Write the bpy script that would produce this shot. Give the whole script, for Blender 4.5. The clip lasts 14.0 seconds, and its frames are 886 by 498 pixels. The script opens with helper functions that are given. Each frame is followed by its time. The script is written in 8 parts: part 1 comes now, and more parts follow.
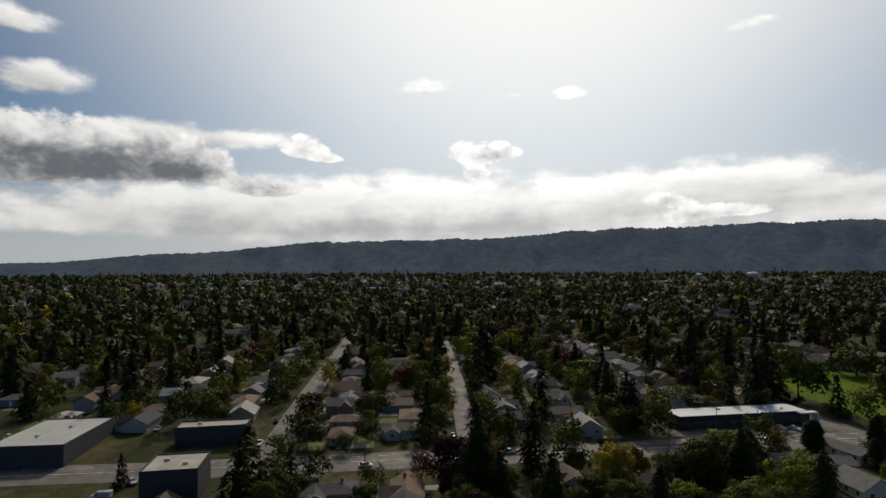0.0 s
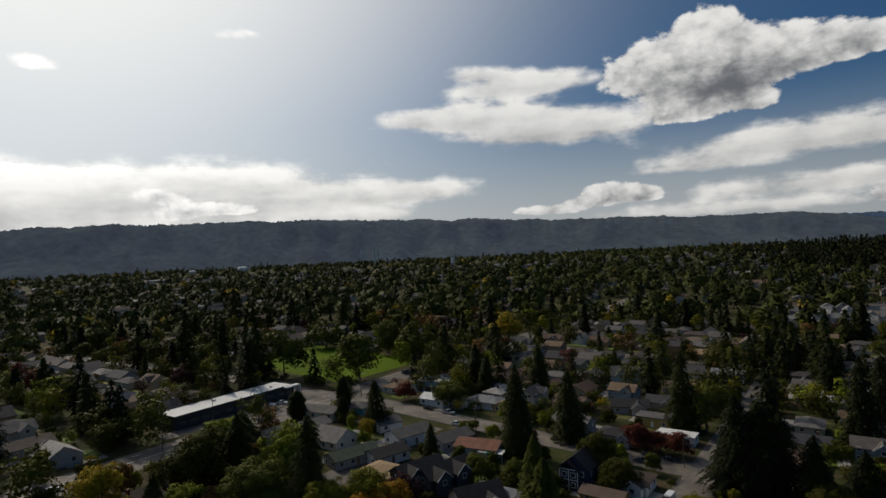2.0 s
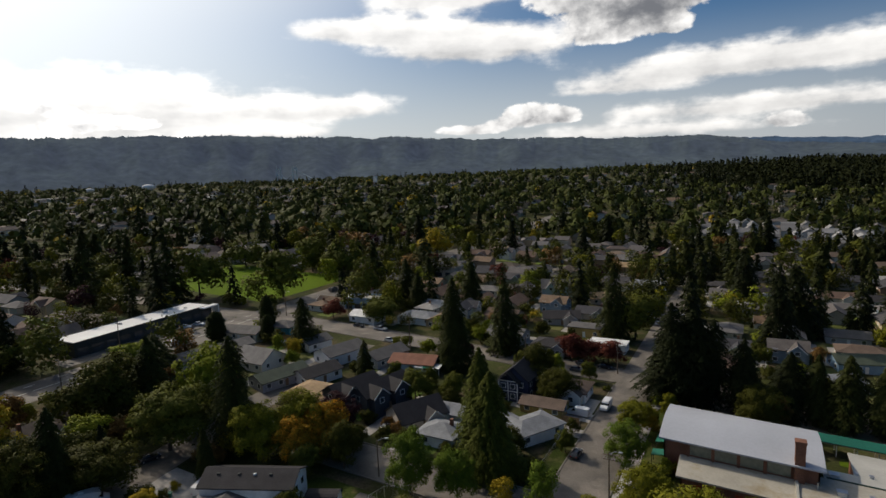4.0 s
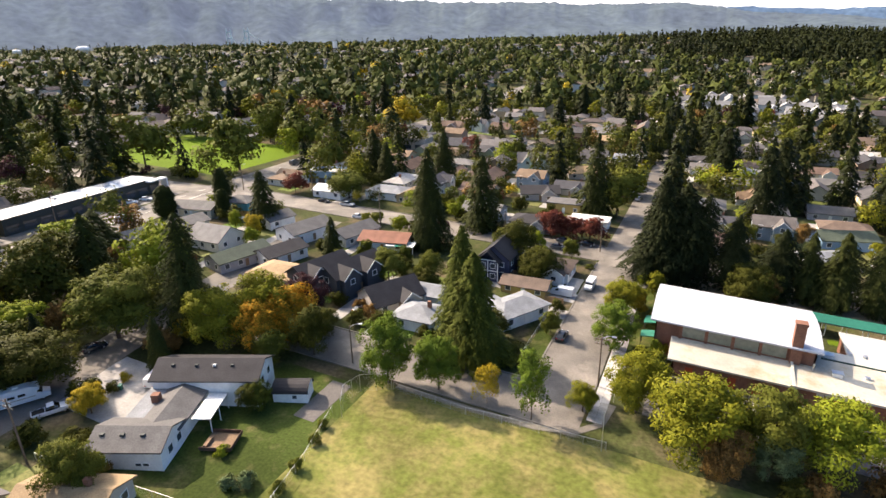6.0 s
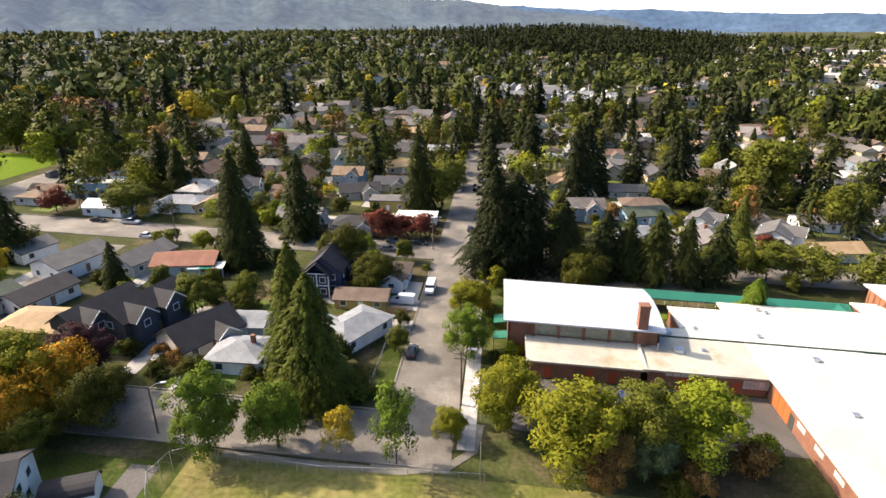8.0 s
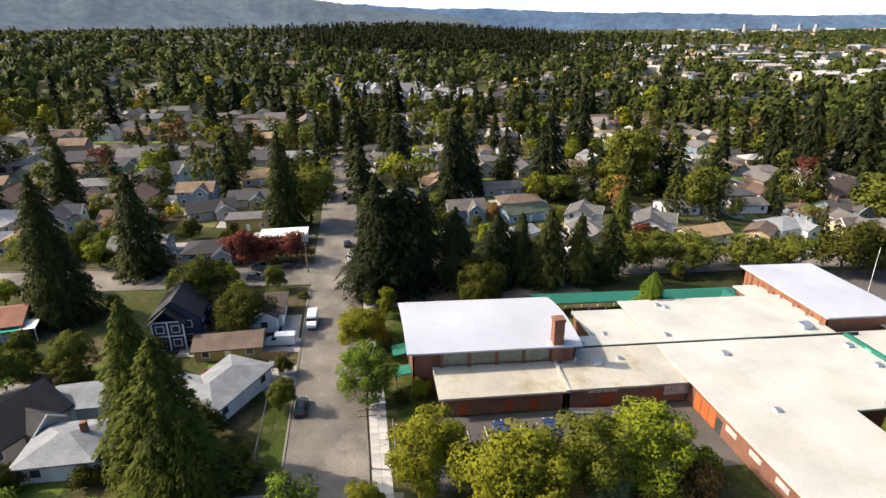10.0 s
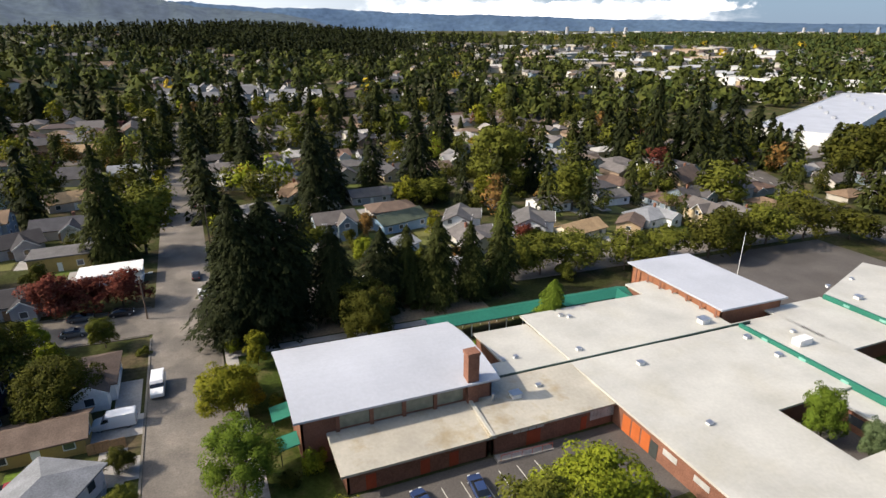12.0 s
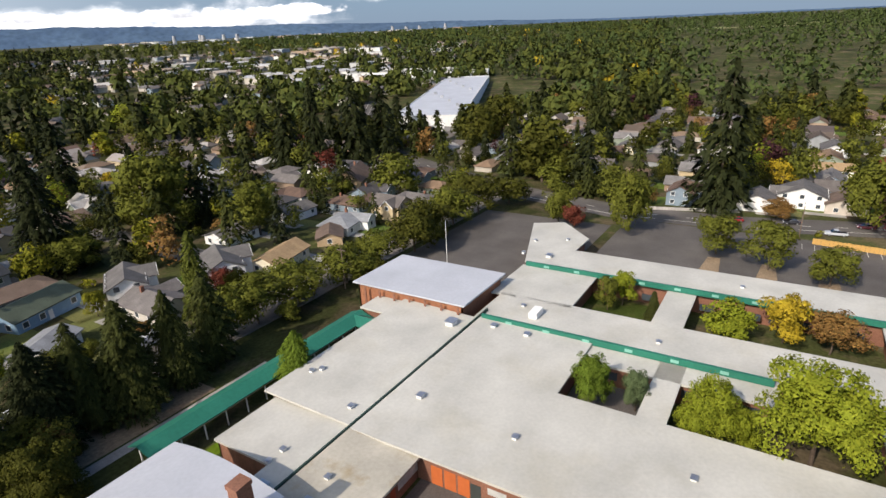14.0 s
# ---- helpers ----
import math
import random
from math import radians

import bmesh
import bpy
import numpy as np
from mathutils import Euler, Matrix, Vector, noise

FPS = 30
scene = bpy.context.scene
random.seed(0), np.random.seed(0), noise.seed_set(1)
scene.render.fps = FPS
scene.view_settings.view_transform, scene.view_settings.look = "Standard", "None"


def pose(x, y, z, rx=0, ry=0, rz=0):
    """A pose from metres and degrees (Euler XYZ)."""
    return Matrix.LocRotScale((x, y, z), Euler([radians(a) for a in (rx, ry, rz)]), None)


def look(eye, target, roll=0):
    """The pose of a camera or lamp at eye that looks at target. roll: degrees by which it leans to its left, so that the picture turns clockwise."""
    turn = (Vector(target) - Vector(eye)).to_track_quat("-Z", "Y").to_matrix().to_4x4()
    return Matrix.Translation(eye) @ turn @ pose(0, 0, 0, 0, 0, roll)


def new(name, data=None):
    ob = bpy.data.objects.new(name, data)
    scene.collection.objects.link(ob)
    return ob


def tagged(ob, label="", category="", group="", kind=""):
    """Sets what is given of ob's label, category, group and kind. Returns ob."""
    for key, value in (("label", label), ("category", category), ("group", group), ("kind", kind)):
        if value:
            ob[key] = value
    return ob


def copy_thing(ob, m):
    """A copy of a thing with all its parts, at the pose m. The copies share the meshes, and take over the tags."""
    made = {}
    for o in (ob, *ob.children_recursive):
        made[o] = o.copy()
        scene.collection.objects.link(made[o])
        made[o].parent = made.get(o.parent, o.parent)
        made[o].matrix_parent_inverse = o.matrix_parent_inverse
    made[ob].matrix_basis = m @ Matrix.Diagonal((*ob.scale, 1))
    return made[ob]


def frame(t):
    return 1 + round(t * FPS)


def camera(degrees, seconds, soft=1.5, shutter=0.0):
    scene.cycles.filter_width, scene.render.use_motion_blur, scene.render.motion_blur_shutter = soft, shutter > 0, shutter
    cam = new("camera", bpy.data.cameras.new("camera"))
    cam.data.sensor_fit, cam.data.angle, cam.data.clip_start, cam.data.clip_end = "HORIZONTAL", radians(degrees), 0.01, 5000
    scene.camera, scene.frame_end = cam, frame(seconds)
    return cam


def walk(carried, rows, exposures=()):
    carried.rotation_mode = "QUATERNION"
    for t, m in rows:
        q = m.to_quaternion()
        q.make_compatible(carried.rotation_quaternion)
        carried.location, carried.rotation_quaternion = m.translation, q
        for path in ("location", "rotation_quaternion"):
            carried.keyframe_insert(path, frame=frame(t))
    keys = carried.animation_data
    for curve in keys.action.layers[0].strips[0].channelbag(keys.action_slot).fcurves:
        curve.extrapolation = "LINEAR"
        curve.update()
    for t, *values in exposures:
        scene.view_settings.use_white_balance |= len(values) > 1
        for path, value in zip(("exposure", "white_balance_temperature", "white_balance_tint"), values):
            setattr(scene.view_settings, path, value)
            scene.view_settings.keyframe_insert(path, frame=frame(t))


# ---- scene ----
cam = camera(75.7, 14.0, soft=1.5)
PATH = [
    (0, (38.55, -53.333, 69.202), (36.561, -53.134, 69.272), -0.4),
    (0.5, (36.08, -52.622, 68.971), (34.305, -51.702, 69.025), -1.6),
    (1, (34.097, -51.479, 68.226), (32.558, -50.201, 68.264), -2.2),
    (1.5, (32.644, -49.894, 67.267), (31.327, -48.389, 67.289), -2.6),
    (2, (30.824, -48.696, 66.43), (29.638, -47.086, 66.446), -2.7),
    (2.5, (28.326, -47.254, 65.711), (27.239, -45.575, 65.728), -2.8),
    (3, (25.361, -44.922, 64.9), (24.336, -43.205, 64.926), -2.7),
    (3.5, (22.372, -42.296, 63.856), (21.381, -40.558, 63.854), -2.6),
    (4, (20.238, -40.29, 62.507), (19.281, -38.555, 62.234), -2.3),
    (4.2, (19.41, -39.45, 62.221), (18.476, -37.732, 61.802), -2.2),
    (6.3, (9.407, -26.994, 58.143), (8.598, -25.305, 57.441), -1.4),
    (6.5, (8.432, -25.654, 57.876), (7.62, -23.967, 57.172), -1.6),
    (7, (6.346, -22.0, 56.796), (5.602, -20.282, 56.091), -2.0),
    (7.5, (4.697, -18.746, 56.432), (4.257, -16.932, 55.716), -0.8),
    (8, (2.961, -15.399, 56.01), (2.77, -13.544, 55.287), -0.3),
    (8.5, (1.363, -11.306, 55.606), (1.327, -9.444, 54.878), -0.6),
    (9, (0.018, -7.553, 54.96), (0.141, -5.693, 54.235), -0.4),
    (9.2, (-0.293, -6.042, 54.908), (-0.109, -4.188, 54.18), -0.4),
    (11.3, (-2.187, 10.808, 52.754), (-1.79, 12.63, 52.03), -1.2),
    (11.5, (-2.172, 12.552, 52.618), (-1.683, 14.349, 51.89), -0.8),
    (12, (-1.815, 17.184, 51.903), (-1.064, 18.89, 51.175), 0.1),
    (12.5, (-1.178, 22.038, 51.543), (-0.29, 23.675, 50.814), -0.3),
    (13, (-0.163, 26.779, 51.344), (0.881, 28.321, 50.614), -1.3),
    (13.5, (1.302, 31.732, 51.046), (2.577, 33.091, 50.319), -2.3),
    (14, (3.123, 36.817, 50.949), (4.705, 37.795, 50.214), -2.7),
]
EXPOSURES = [(0.0, -1.46, 6500, 10), (0.7, -1.73, 6500, 10), (1.5, -1.7, 6500, 10), (2.3, -1.4, 6500, 10), (3.0, -1.28, 6500, 10), (4.0, -0.98, 6550, 11), (4.2, -0.91, 6600, 12), (6.3, 1.12, 6950, 17), (9.0, 0.72, 6750, 14), (11.5, 0.26, 6500, 13), (12.5, 0.11, 6450, 13), (14.0, -0.07, 6350, 14)]
walk(cam, [(t, look(eye, target, roll)) for t, eye, target, roll in PATH], EXPOSURES)

# ---- sky, sun ----
SUN_DIR = Vector((-0.768, 0.177, 0.616)).normalized()   # towards the sun: elevation 38 degrees
world = bpy.data.worlds.new("sky")
scene.world = world
world.use_nodes = True


# flat cloud sheets: degrees left of north, degrees up, half widths, weight
SHEETS = [
    (78, 5.6, 28.0, 3.0, 0.80), (100, 4.6, 26.0, 2.6, 0.72), (108, 12.2, 9.0, 1.4, 0.62), (120, 15.4, 4.0, 1.5, 0.60), (122, 19.6, 4.0, 1.3, 0.50), (86, 17.6, 3.0, 1.0, 0.44), (77.3, 16.9, 1.5, 0.5, 0.36), (71.4, 16.8, 2.0, 0.9, 0.42), (55, 20.7, 3.5, 0.7, 0.42),
    (57, 6.2, 10.0, 2.3, 0.70), (39.5, 6.2, 7.0, 1.3, 0.52), (44, 4.0, 7.0, 0.7, 0.45), (35, 13.2, 8.5, 1.35, 0.74), (25.5, 11.4, 9.5, 1.9, 0.78), (28, 15.9, 7.5, 1.35, 0.72), (32.5, 17.3, 3.0, 0.8, 0.42),
    (0, 8.3, 15.0, 1.6, 0.72), (12, 6.9, 7.0, 0.8, 0.45), (-1, 4.6, 16.0, 1.1, 0.60), (10, 2.9, 14.0, 0.9, 0.50), (-19, 7.0, 12.0, 1.4, 0.45),
    (-30, 0.8, 24.0, 1.7, 0.46), (-62, 3.6, 22.0, 1.6, 0.45), (-110, 14.0, 40.0, 9.0, 0.25), (180, 12.0, 40.0, 8.0, 0.30),
]
# heaped clouds: the same, with the greyness of their cores
HEAPS = [
    (121, 9.2, 5.5, 3.1, 1.0, 0.80), (113.5, 9.7, 4.2, 2.7, 0.95, 0.75), (107.8, 9.5, 3.4, 2.2, 0.90, 0.66), (101.5, 7.6, 4.0, 1.2, 0.70, 0.55), (98.0, 11.6, 2.4, 1.3, 0.85, 0.30), (95.6, 10.8, 1.6, 0.6, 0.60, 0.20),
    (82.4, 11.5, 1.7, 1.2, 0.85, 0.30), (78.6, 11.3, 2.2, 1.2, 0.85, 0.40), (81.0, 9.4, 1.8, 1.0, 0.70, 0.35), (63, 6.2, 2.6, 0.9, 0.62, 0.35), (57.5, 5.0, 5.0, 0.8, 0.62, 0.30), (62, 4.4, 3.0, 0.7, 0.5, 0.3),
    (10.5, 17.6, 3.4, 2.6, 0.85, 0.22), (16.5, 15.4, 4.0, 2.5, 0.90, 0.25), (10.0, 14.0, 5.0, 2.6, 0.90, 0.75), (4.5, 15.2, 4.5, 2.1, 0.88, 0.45), (-0.6, 15.0, 2.9, 1.4, 0.80, 0.50), (13.5, 11.6, 4.6, 1.3, 0.70, 0.25), (7.0, 11.7, 1.8, 0.9, 0.60, 0.45),
    (25.5, 3.7, 4.4, 0.7, 0.70, 0.35), (20.0, 4.8, 3.2, 1.2, 0.88, 0.50), (16.6, 4.6, 1.7, 0.9, 0.70, 0.40), (-2.0, 3.0, 2.2, 0.9, 0.80, 0.45), (-6.6, 13.6, 1.2, 1.3, 0.75, 0.30),
    (-24.5, 1.6, 4.0, 0.7, 0.62, 0.60), (-35.5, 1.6, 5.0, 0.7, 0.62, 0.60), (-47, 1.6, 6.0, 0.7, 0.60, 0.5), (-75, 3.6, 9.0, 1.2, 0.7, 0.5),
]


def build_sky(w):
    nt = w.node_tree
    nt.nodes.clear()
    N, L = nt.nodes.new, nt.links.new

    def calc(op, *args, clamp=False):
        n = N("ShaderNodeMath")
        n.operation, n.use_clamp = op, clamp
        for i, a in enumerate(args):
            if isinstance(a, (int, float)):
                n.inputs[i].default_value = a
            else:
                L(a, n.inputs[i])
        return n.outputs[0]

    out, bg = N("ShaderNodeOutputWorld"), N("ShaderNodeBackground")
    sky = N("ShaderNodeTexSky")
    sky.sky_type = "NISHITA"
    sky.sun_disc = False
    sky.sun_elevation = radians(38)
    sky.sun_rotation = math.atan2(SUN_DIR.x, SUN_DIR.y)
    sky.altitude, sky.air_density, sky.dust_density, sky.ozone_density = 60, 1.0, 1.2, 2.5
    tc, sep = N("ShaderNodeTexCoord"), N("ShaderNodeSeparateXYZ")
    L(tc.outputs["Generated"], sep.inputs[0])
    x, y, z = sep.outputs
    az = calc("MULTIPLY", calc("ARCTAN2", calc("MULTIPLY", x, -1.0), y), 57.2958)
    el = calc("MULTIPLY", calc("ARCSINE", z), 57.2958)
    mask = 0.0
    low = 0.0
    for a, e, wa, we, k in SHEETS:
        d = calc("ABSOLUTE", calc("SUBTRACT", az, float(a)))
        d = calc("MINIMUM", d, calc("SUBTRACT", 360.0, d))
        u = calc("DIVIDE", d, float(wa))
        v = calc("DIVIDE", calc("SUBTRACT", el, float(e)), float(we))
        # flat below, rounded above
        v = calc("MULTIPLY", v, calc("ADD", 1.15, calc("MULTIPLY", calc("SIGN", v), -0.3)))
        g = calc("EXPONENT", calc("MULTIPLY", calc("ADD", calc("MULTIPLY", u, u), calc("MULTIPLY", v, v)), -1.0))
        mask = calc("ADD", mask, calc("MULTIPLY", g, k))
        low = calc("ADD", low, calc("MULTIPLY", calc("MULTIPLY", g, v), k))
    # ragged edges: noise over the dome, drawn out along the horizon
    puff = N("ShaderNodeTexNoise")
    puff.inputs["Scale"].default_value, puff.inputs["Detail"].default_value, puff.inputs["Roughness"].default_value = 1.0, 9, 0.56
    cmb = N("ShaderNodeCombineXYZ")
    L(calc("MULTIPLY", az, 0.20), cmb.inputs[0])
    L(calc("MULTIPLY", el, 0.34), cmb.inputs[1])
    L(cmb.outputs[0], puff.inputs["Vector"])
    streak = N("ShaderNodeTexNoise")
    streak.inputs["Scale"].default_value, streak.inputs["Detail"].default_value, streak.inputs["Roughness"].default_value = 1.0, 7, 0.6
    cm2 = N("ShaderNodeCombineXYZ")
    L(calc("MULTIPLY", az, 0.035), cm2.inputs[0])
    L(calc("MULTIPLY", el, 0.45), cm2.inputs[1])
    L(cm2.outputs[0], streak.inputs["Vector"])
    rough = calc("ADD", calc("MULTIPLY", calc("SUBTRACT", puff.outputs["Fac"], 0.5), 1.5), calc("MULTIPLY", calc("SUBTRACT", streak.outputs["Fac"], 0.5), 0.7))
    body = calc("ADD", mask, calc("MULTIPLY", rough, calc("ADD", 0.35, calc("MULTIPLY", mask, 0.55))))
    dens = N("ShaderNodeMapRange")
    dens.interpolation_type = "SMOOTHSTEP"
    dens.inputs[1].default_value, dens.inputs[2].default_value = 0.20, 0.50
    L(body, dens.inputs[0])
    # lit tops, grey undersides and cores
    shade = calc("ADD", calc("MULTIPLY", low, 0.55), calc("MULTIPLY", rough, 0.9))
    lit = N("ShaderNodeMapRange")
    lit.inputs[1].default_value, lit.inputs[2].default_value, lit.inputs[3].default_value, lit.inputs[4].default_value = -0.35, 0.25, 0.42, 1.0
    L(shade, lit.inputs[0])
    edge = N("ShaderNodeMapRange")
    edge.inputs[1].default_value, edge.inputs[2].default_value, edge.inputs[3].default_value, edge.inputs[4].default_value = 0.45, 1.1, 1.0, 0.8
    L(body, edge.inputs[0])
    tone = calc("MULTIPLY", lit.outputs[0], edge.outputs[0])
    col = N("ShaderNodeMixRGB")
    col.inputs[1].default_value, col.inputs[2].default_value = (2.6, 2.8, 3.2, 1), (21.5, 21.2, 20.4, 1)
    L(tone, col.inputs[0])
    # thin bright haze low over the horizon
    hz = N("ShaderNodeMapRange")
    hz.inputs[1].default_value, hz.inputs[2].default_value, hz.inputs[3].default_value, hz.inputs[4].default_value = 0.0, 15.0, 0.85, 0.0
    hz.interpolation_type = "SMOOTHSTEP"
    L(el, hz.inputs[0])
    m0 = N("ShaderNodeMixRGB")
    away = N("ShaderNodeMixRGB")
    away.inputs[1].default_value, away.inputs[2].default_value = (12.0, 12.3, 12.4, 1), (3.0, 3.9, 5.0, 1)
    L(away.outputs[0], m0.inputs[2])
    L(hz.outputs[0], m0.inputs[0])
    deep = N("ShaderNodeMixRGB")
    deep.blend_type = "MULTIPLY"
    deep.inputs[0].default_value = 1
    deep.inputs[2].default_value = (0.48, 0.85, 1.14, 1)
    L(sky.outputs[0], deep.inputs[1])
    L(deep.outputs[0], m0.inputs[1])
    # milky air round the sun
    dot = N("ShaderNodeVectorMath")
    dot.operation = "DOT_PRODUCT"
    L(tc.outputs["Generated"], dot.inputs[0])
    dot.inputs[1].default_value = tuple(Vector((-0.755, 0.21, 0.616)).normalized())
    ang = calc("MULTIPLY", calc("ARCCOSINE", calc("MINIMUM", dot.outputs["Value"], 1.0)), 57.2958)
    far_side = N("ShaderNodeMapRange")
    far_side.interpolation_type = "SMOOTHSTEP"
    far_side.inputs[1].default_value, far_side.inputs[2].default_value = 62.0, 112.0
    L(ang, far_side.inputs[0])
    L(far_side.outputs[0], away.inputs[0])
    halo = calc("EXPONENT", calc("MULTIPLY", calc("POWER", calc("DIVIDE", ang, 36.5), 3.0), -1.0))
    m00 = N("ShaderNodeMixRGB")
    m00.inputs[2].default_value = (28.0, 27.5, 26.0, 1)
    L(calc("MULTIPLY", halo, 0.9), m00.inputs[0])
    L(m0.outputs[0], m00.inputs[1])
    m0 = m00
    def sunward(colour):
        """Cloud seen against the bright air round the sun."""
        k = N("ShaderNodeVectorMath")
        k.operation = "SCALE"
        L(colour, k.inputs[0])
        L(calc("ADD", 1.0, calc("MULTIPLY", halo, 0.75)), k.inputs["Scale"])
        return k.outputs[0]

    m1 = N("ShaderNodeMixRGB")
    L(calc("MULTIPLY", dens.outputs[0], 0.94), m1.inputs[0])
    L(m0.outputs[0], m1.inputs[1])
    L(sunward(col.outputs[0]), m1.inputs[2])
    # heaps: crisp rounded edges, bright rims, grey cores and undersides
    heap, grey = 0.0, 0.0
    for a, e, wa, we, k, dark in HEAPS:
        d = calc("ABSOLUTE", calc("SUBTRACT", az, float(a)))
        d = calc("MINIMUM", d, calc("SUBTRACT", 360.0, d))
        u = calc("DIVIDE", d, float(wa))
        v = calc("DIVIDE", calc("SUBTRACT", el, float(e)), float(we))
        v = calc("MULTIPLY", v, calc("ADD", 1.2, calc("MULTIPLY", calc("SIGN", v), -0.35)))
        g = calc("MULTIPLY", calc("EXPONENT", calc("MULTIPLY", calc("ADD", calc("MULTIPLY", u, u), calc("MULTIPLY", v, v)), -1.0)), float(k))
        heap = calc("ADD", heap, g)
        grey = calc("ADD", grey, calc("MULTIPLY", calc("MULTIPLY", g, calc("SUBTRACT", 1.0, calc("MULTIPLY", v, 0.8))), float(dark)))
    cell = N("ShaderNodeTexVoronoi")
    cell.feature = "SMOOTH_F1"
    cell.inputs["Scale"].default_value, cell.inputs["Detail"].default_value, cell.inputs["Smoothness"].default_value = 1.0, 3.0, 0.35
    cm3 = N("ShaderNodeCombineXYZ")
    wave = calc("MULTIPLY", calc("SUBTRACT", puff.outputs["Fac"], 0.5), 1.4)
    L(calc("ADD", calc("MULTIPLY", az, 0.42), wave), cm3.inputs[0])
    L(calc("ADD", calc("MULTIPLY", el, 0.52), wave), cm3.inputs[1])
    L(cm3.outputs[0], cell.inputs["Vector"])
    lump = calc("SUBTRACT", 0.52, cell.outputs["Distance"])
    # finer billows
    billow = N("ShaderNodeTexNoise")
    billow.inputs["Scale"].default_value, billow.inputs["Detail"].default_value, billow.inputs["Roughness"].default_value = 1.0, 8, 0.6
    cm4 = N("ShaderNodeCombineXYZ")
    L(calc("MULTIPLY", az, 0.55), cm4.inputs[0])
    L(calc("MULTIPLY", el, 0.75), cm4.inputs[1])
    L(cm4.outputs[0], billow.inputs["Vector"])
    curl = calc("SUBTRACT", billow.outputs["Fac"], 0.5)
    heap_body = calc("ADD", heap, calc("MULTIPLY", calc("ADD", calc("MULTIPLY", lump, 0.45), calc("MULTIPLY", curl, 1.1)), calc("ADD", 0.12, calc("MULTIPLY", heap, 0.8))))
    hd = N("ShaderNodeMapRange")
    hd.interpolation_type = "SMOOTHSTEP"
    hd.inputs[1].default_value, hd.inputs[2].default_value = 0.24, 0.38
    L(heap_body, hd.inputs[0])
    hs = N("ShaderNodeMapRange")
    hs.interpolation_type = "SMOOTHSTEP"
    hs.inputs[1].default_value, hs.inputs[2].default_value, hs.inputs[3].default_value, hs.inputs[4].default_value = 0.0, 1.25, 1.0, 0.0
    L(calc("SUBTRACT", grey, calc("ADD", calc("MULTIPLY", lump, 0.5), calc("MULTIPLY", curl, 1.0))), hs.inputs[0])
    hcol = N("ShaderNodeMixRGB")
    hcol.inputs[1].default_value, hcol.inputs[2].default_value = (3.4, 3.6, 4.0, 1), (21.0, 20.8, 20.2, 1)
    L(hs.outputs[0], hcol.inputs[0])
    m2 = N("ShaderNodeMixRGB")
    L(hd.outputs[0], m2.inputs[0])
    L(m1.outputs[0], m2.inputs[1])
    L(sunward(hcol.outputs[0]), m2.inputs[2])
    m1 = m2
    bg.inputs["Strength"].default_value = 0.105
    L(m1.outputs[0], bg.inputs[0])
    L(bg.outputs[0], out.inputs[0])


build_sky(world)
sun = new("sun", bpy.data.lights.new("sun", "SUN"))
sun.data.energy, sun.data.angle, sun.data.color = 5.0, radians(0.6), (1.0, 0.90, 0.76)
sun.matrix_world = look(Vector((0, 0, 300)), Vector((0, 0, 300)) - SUN_DIR)

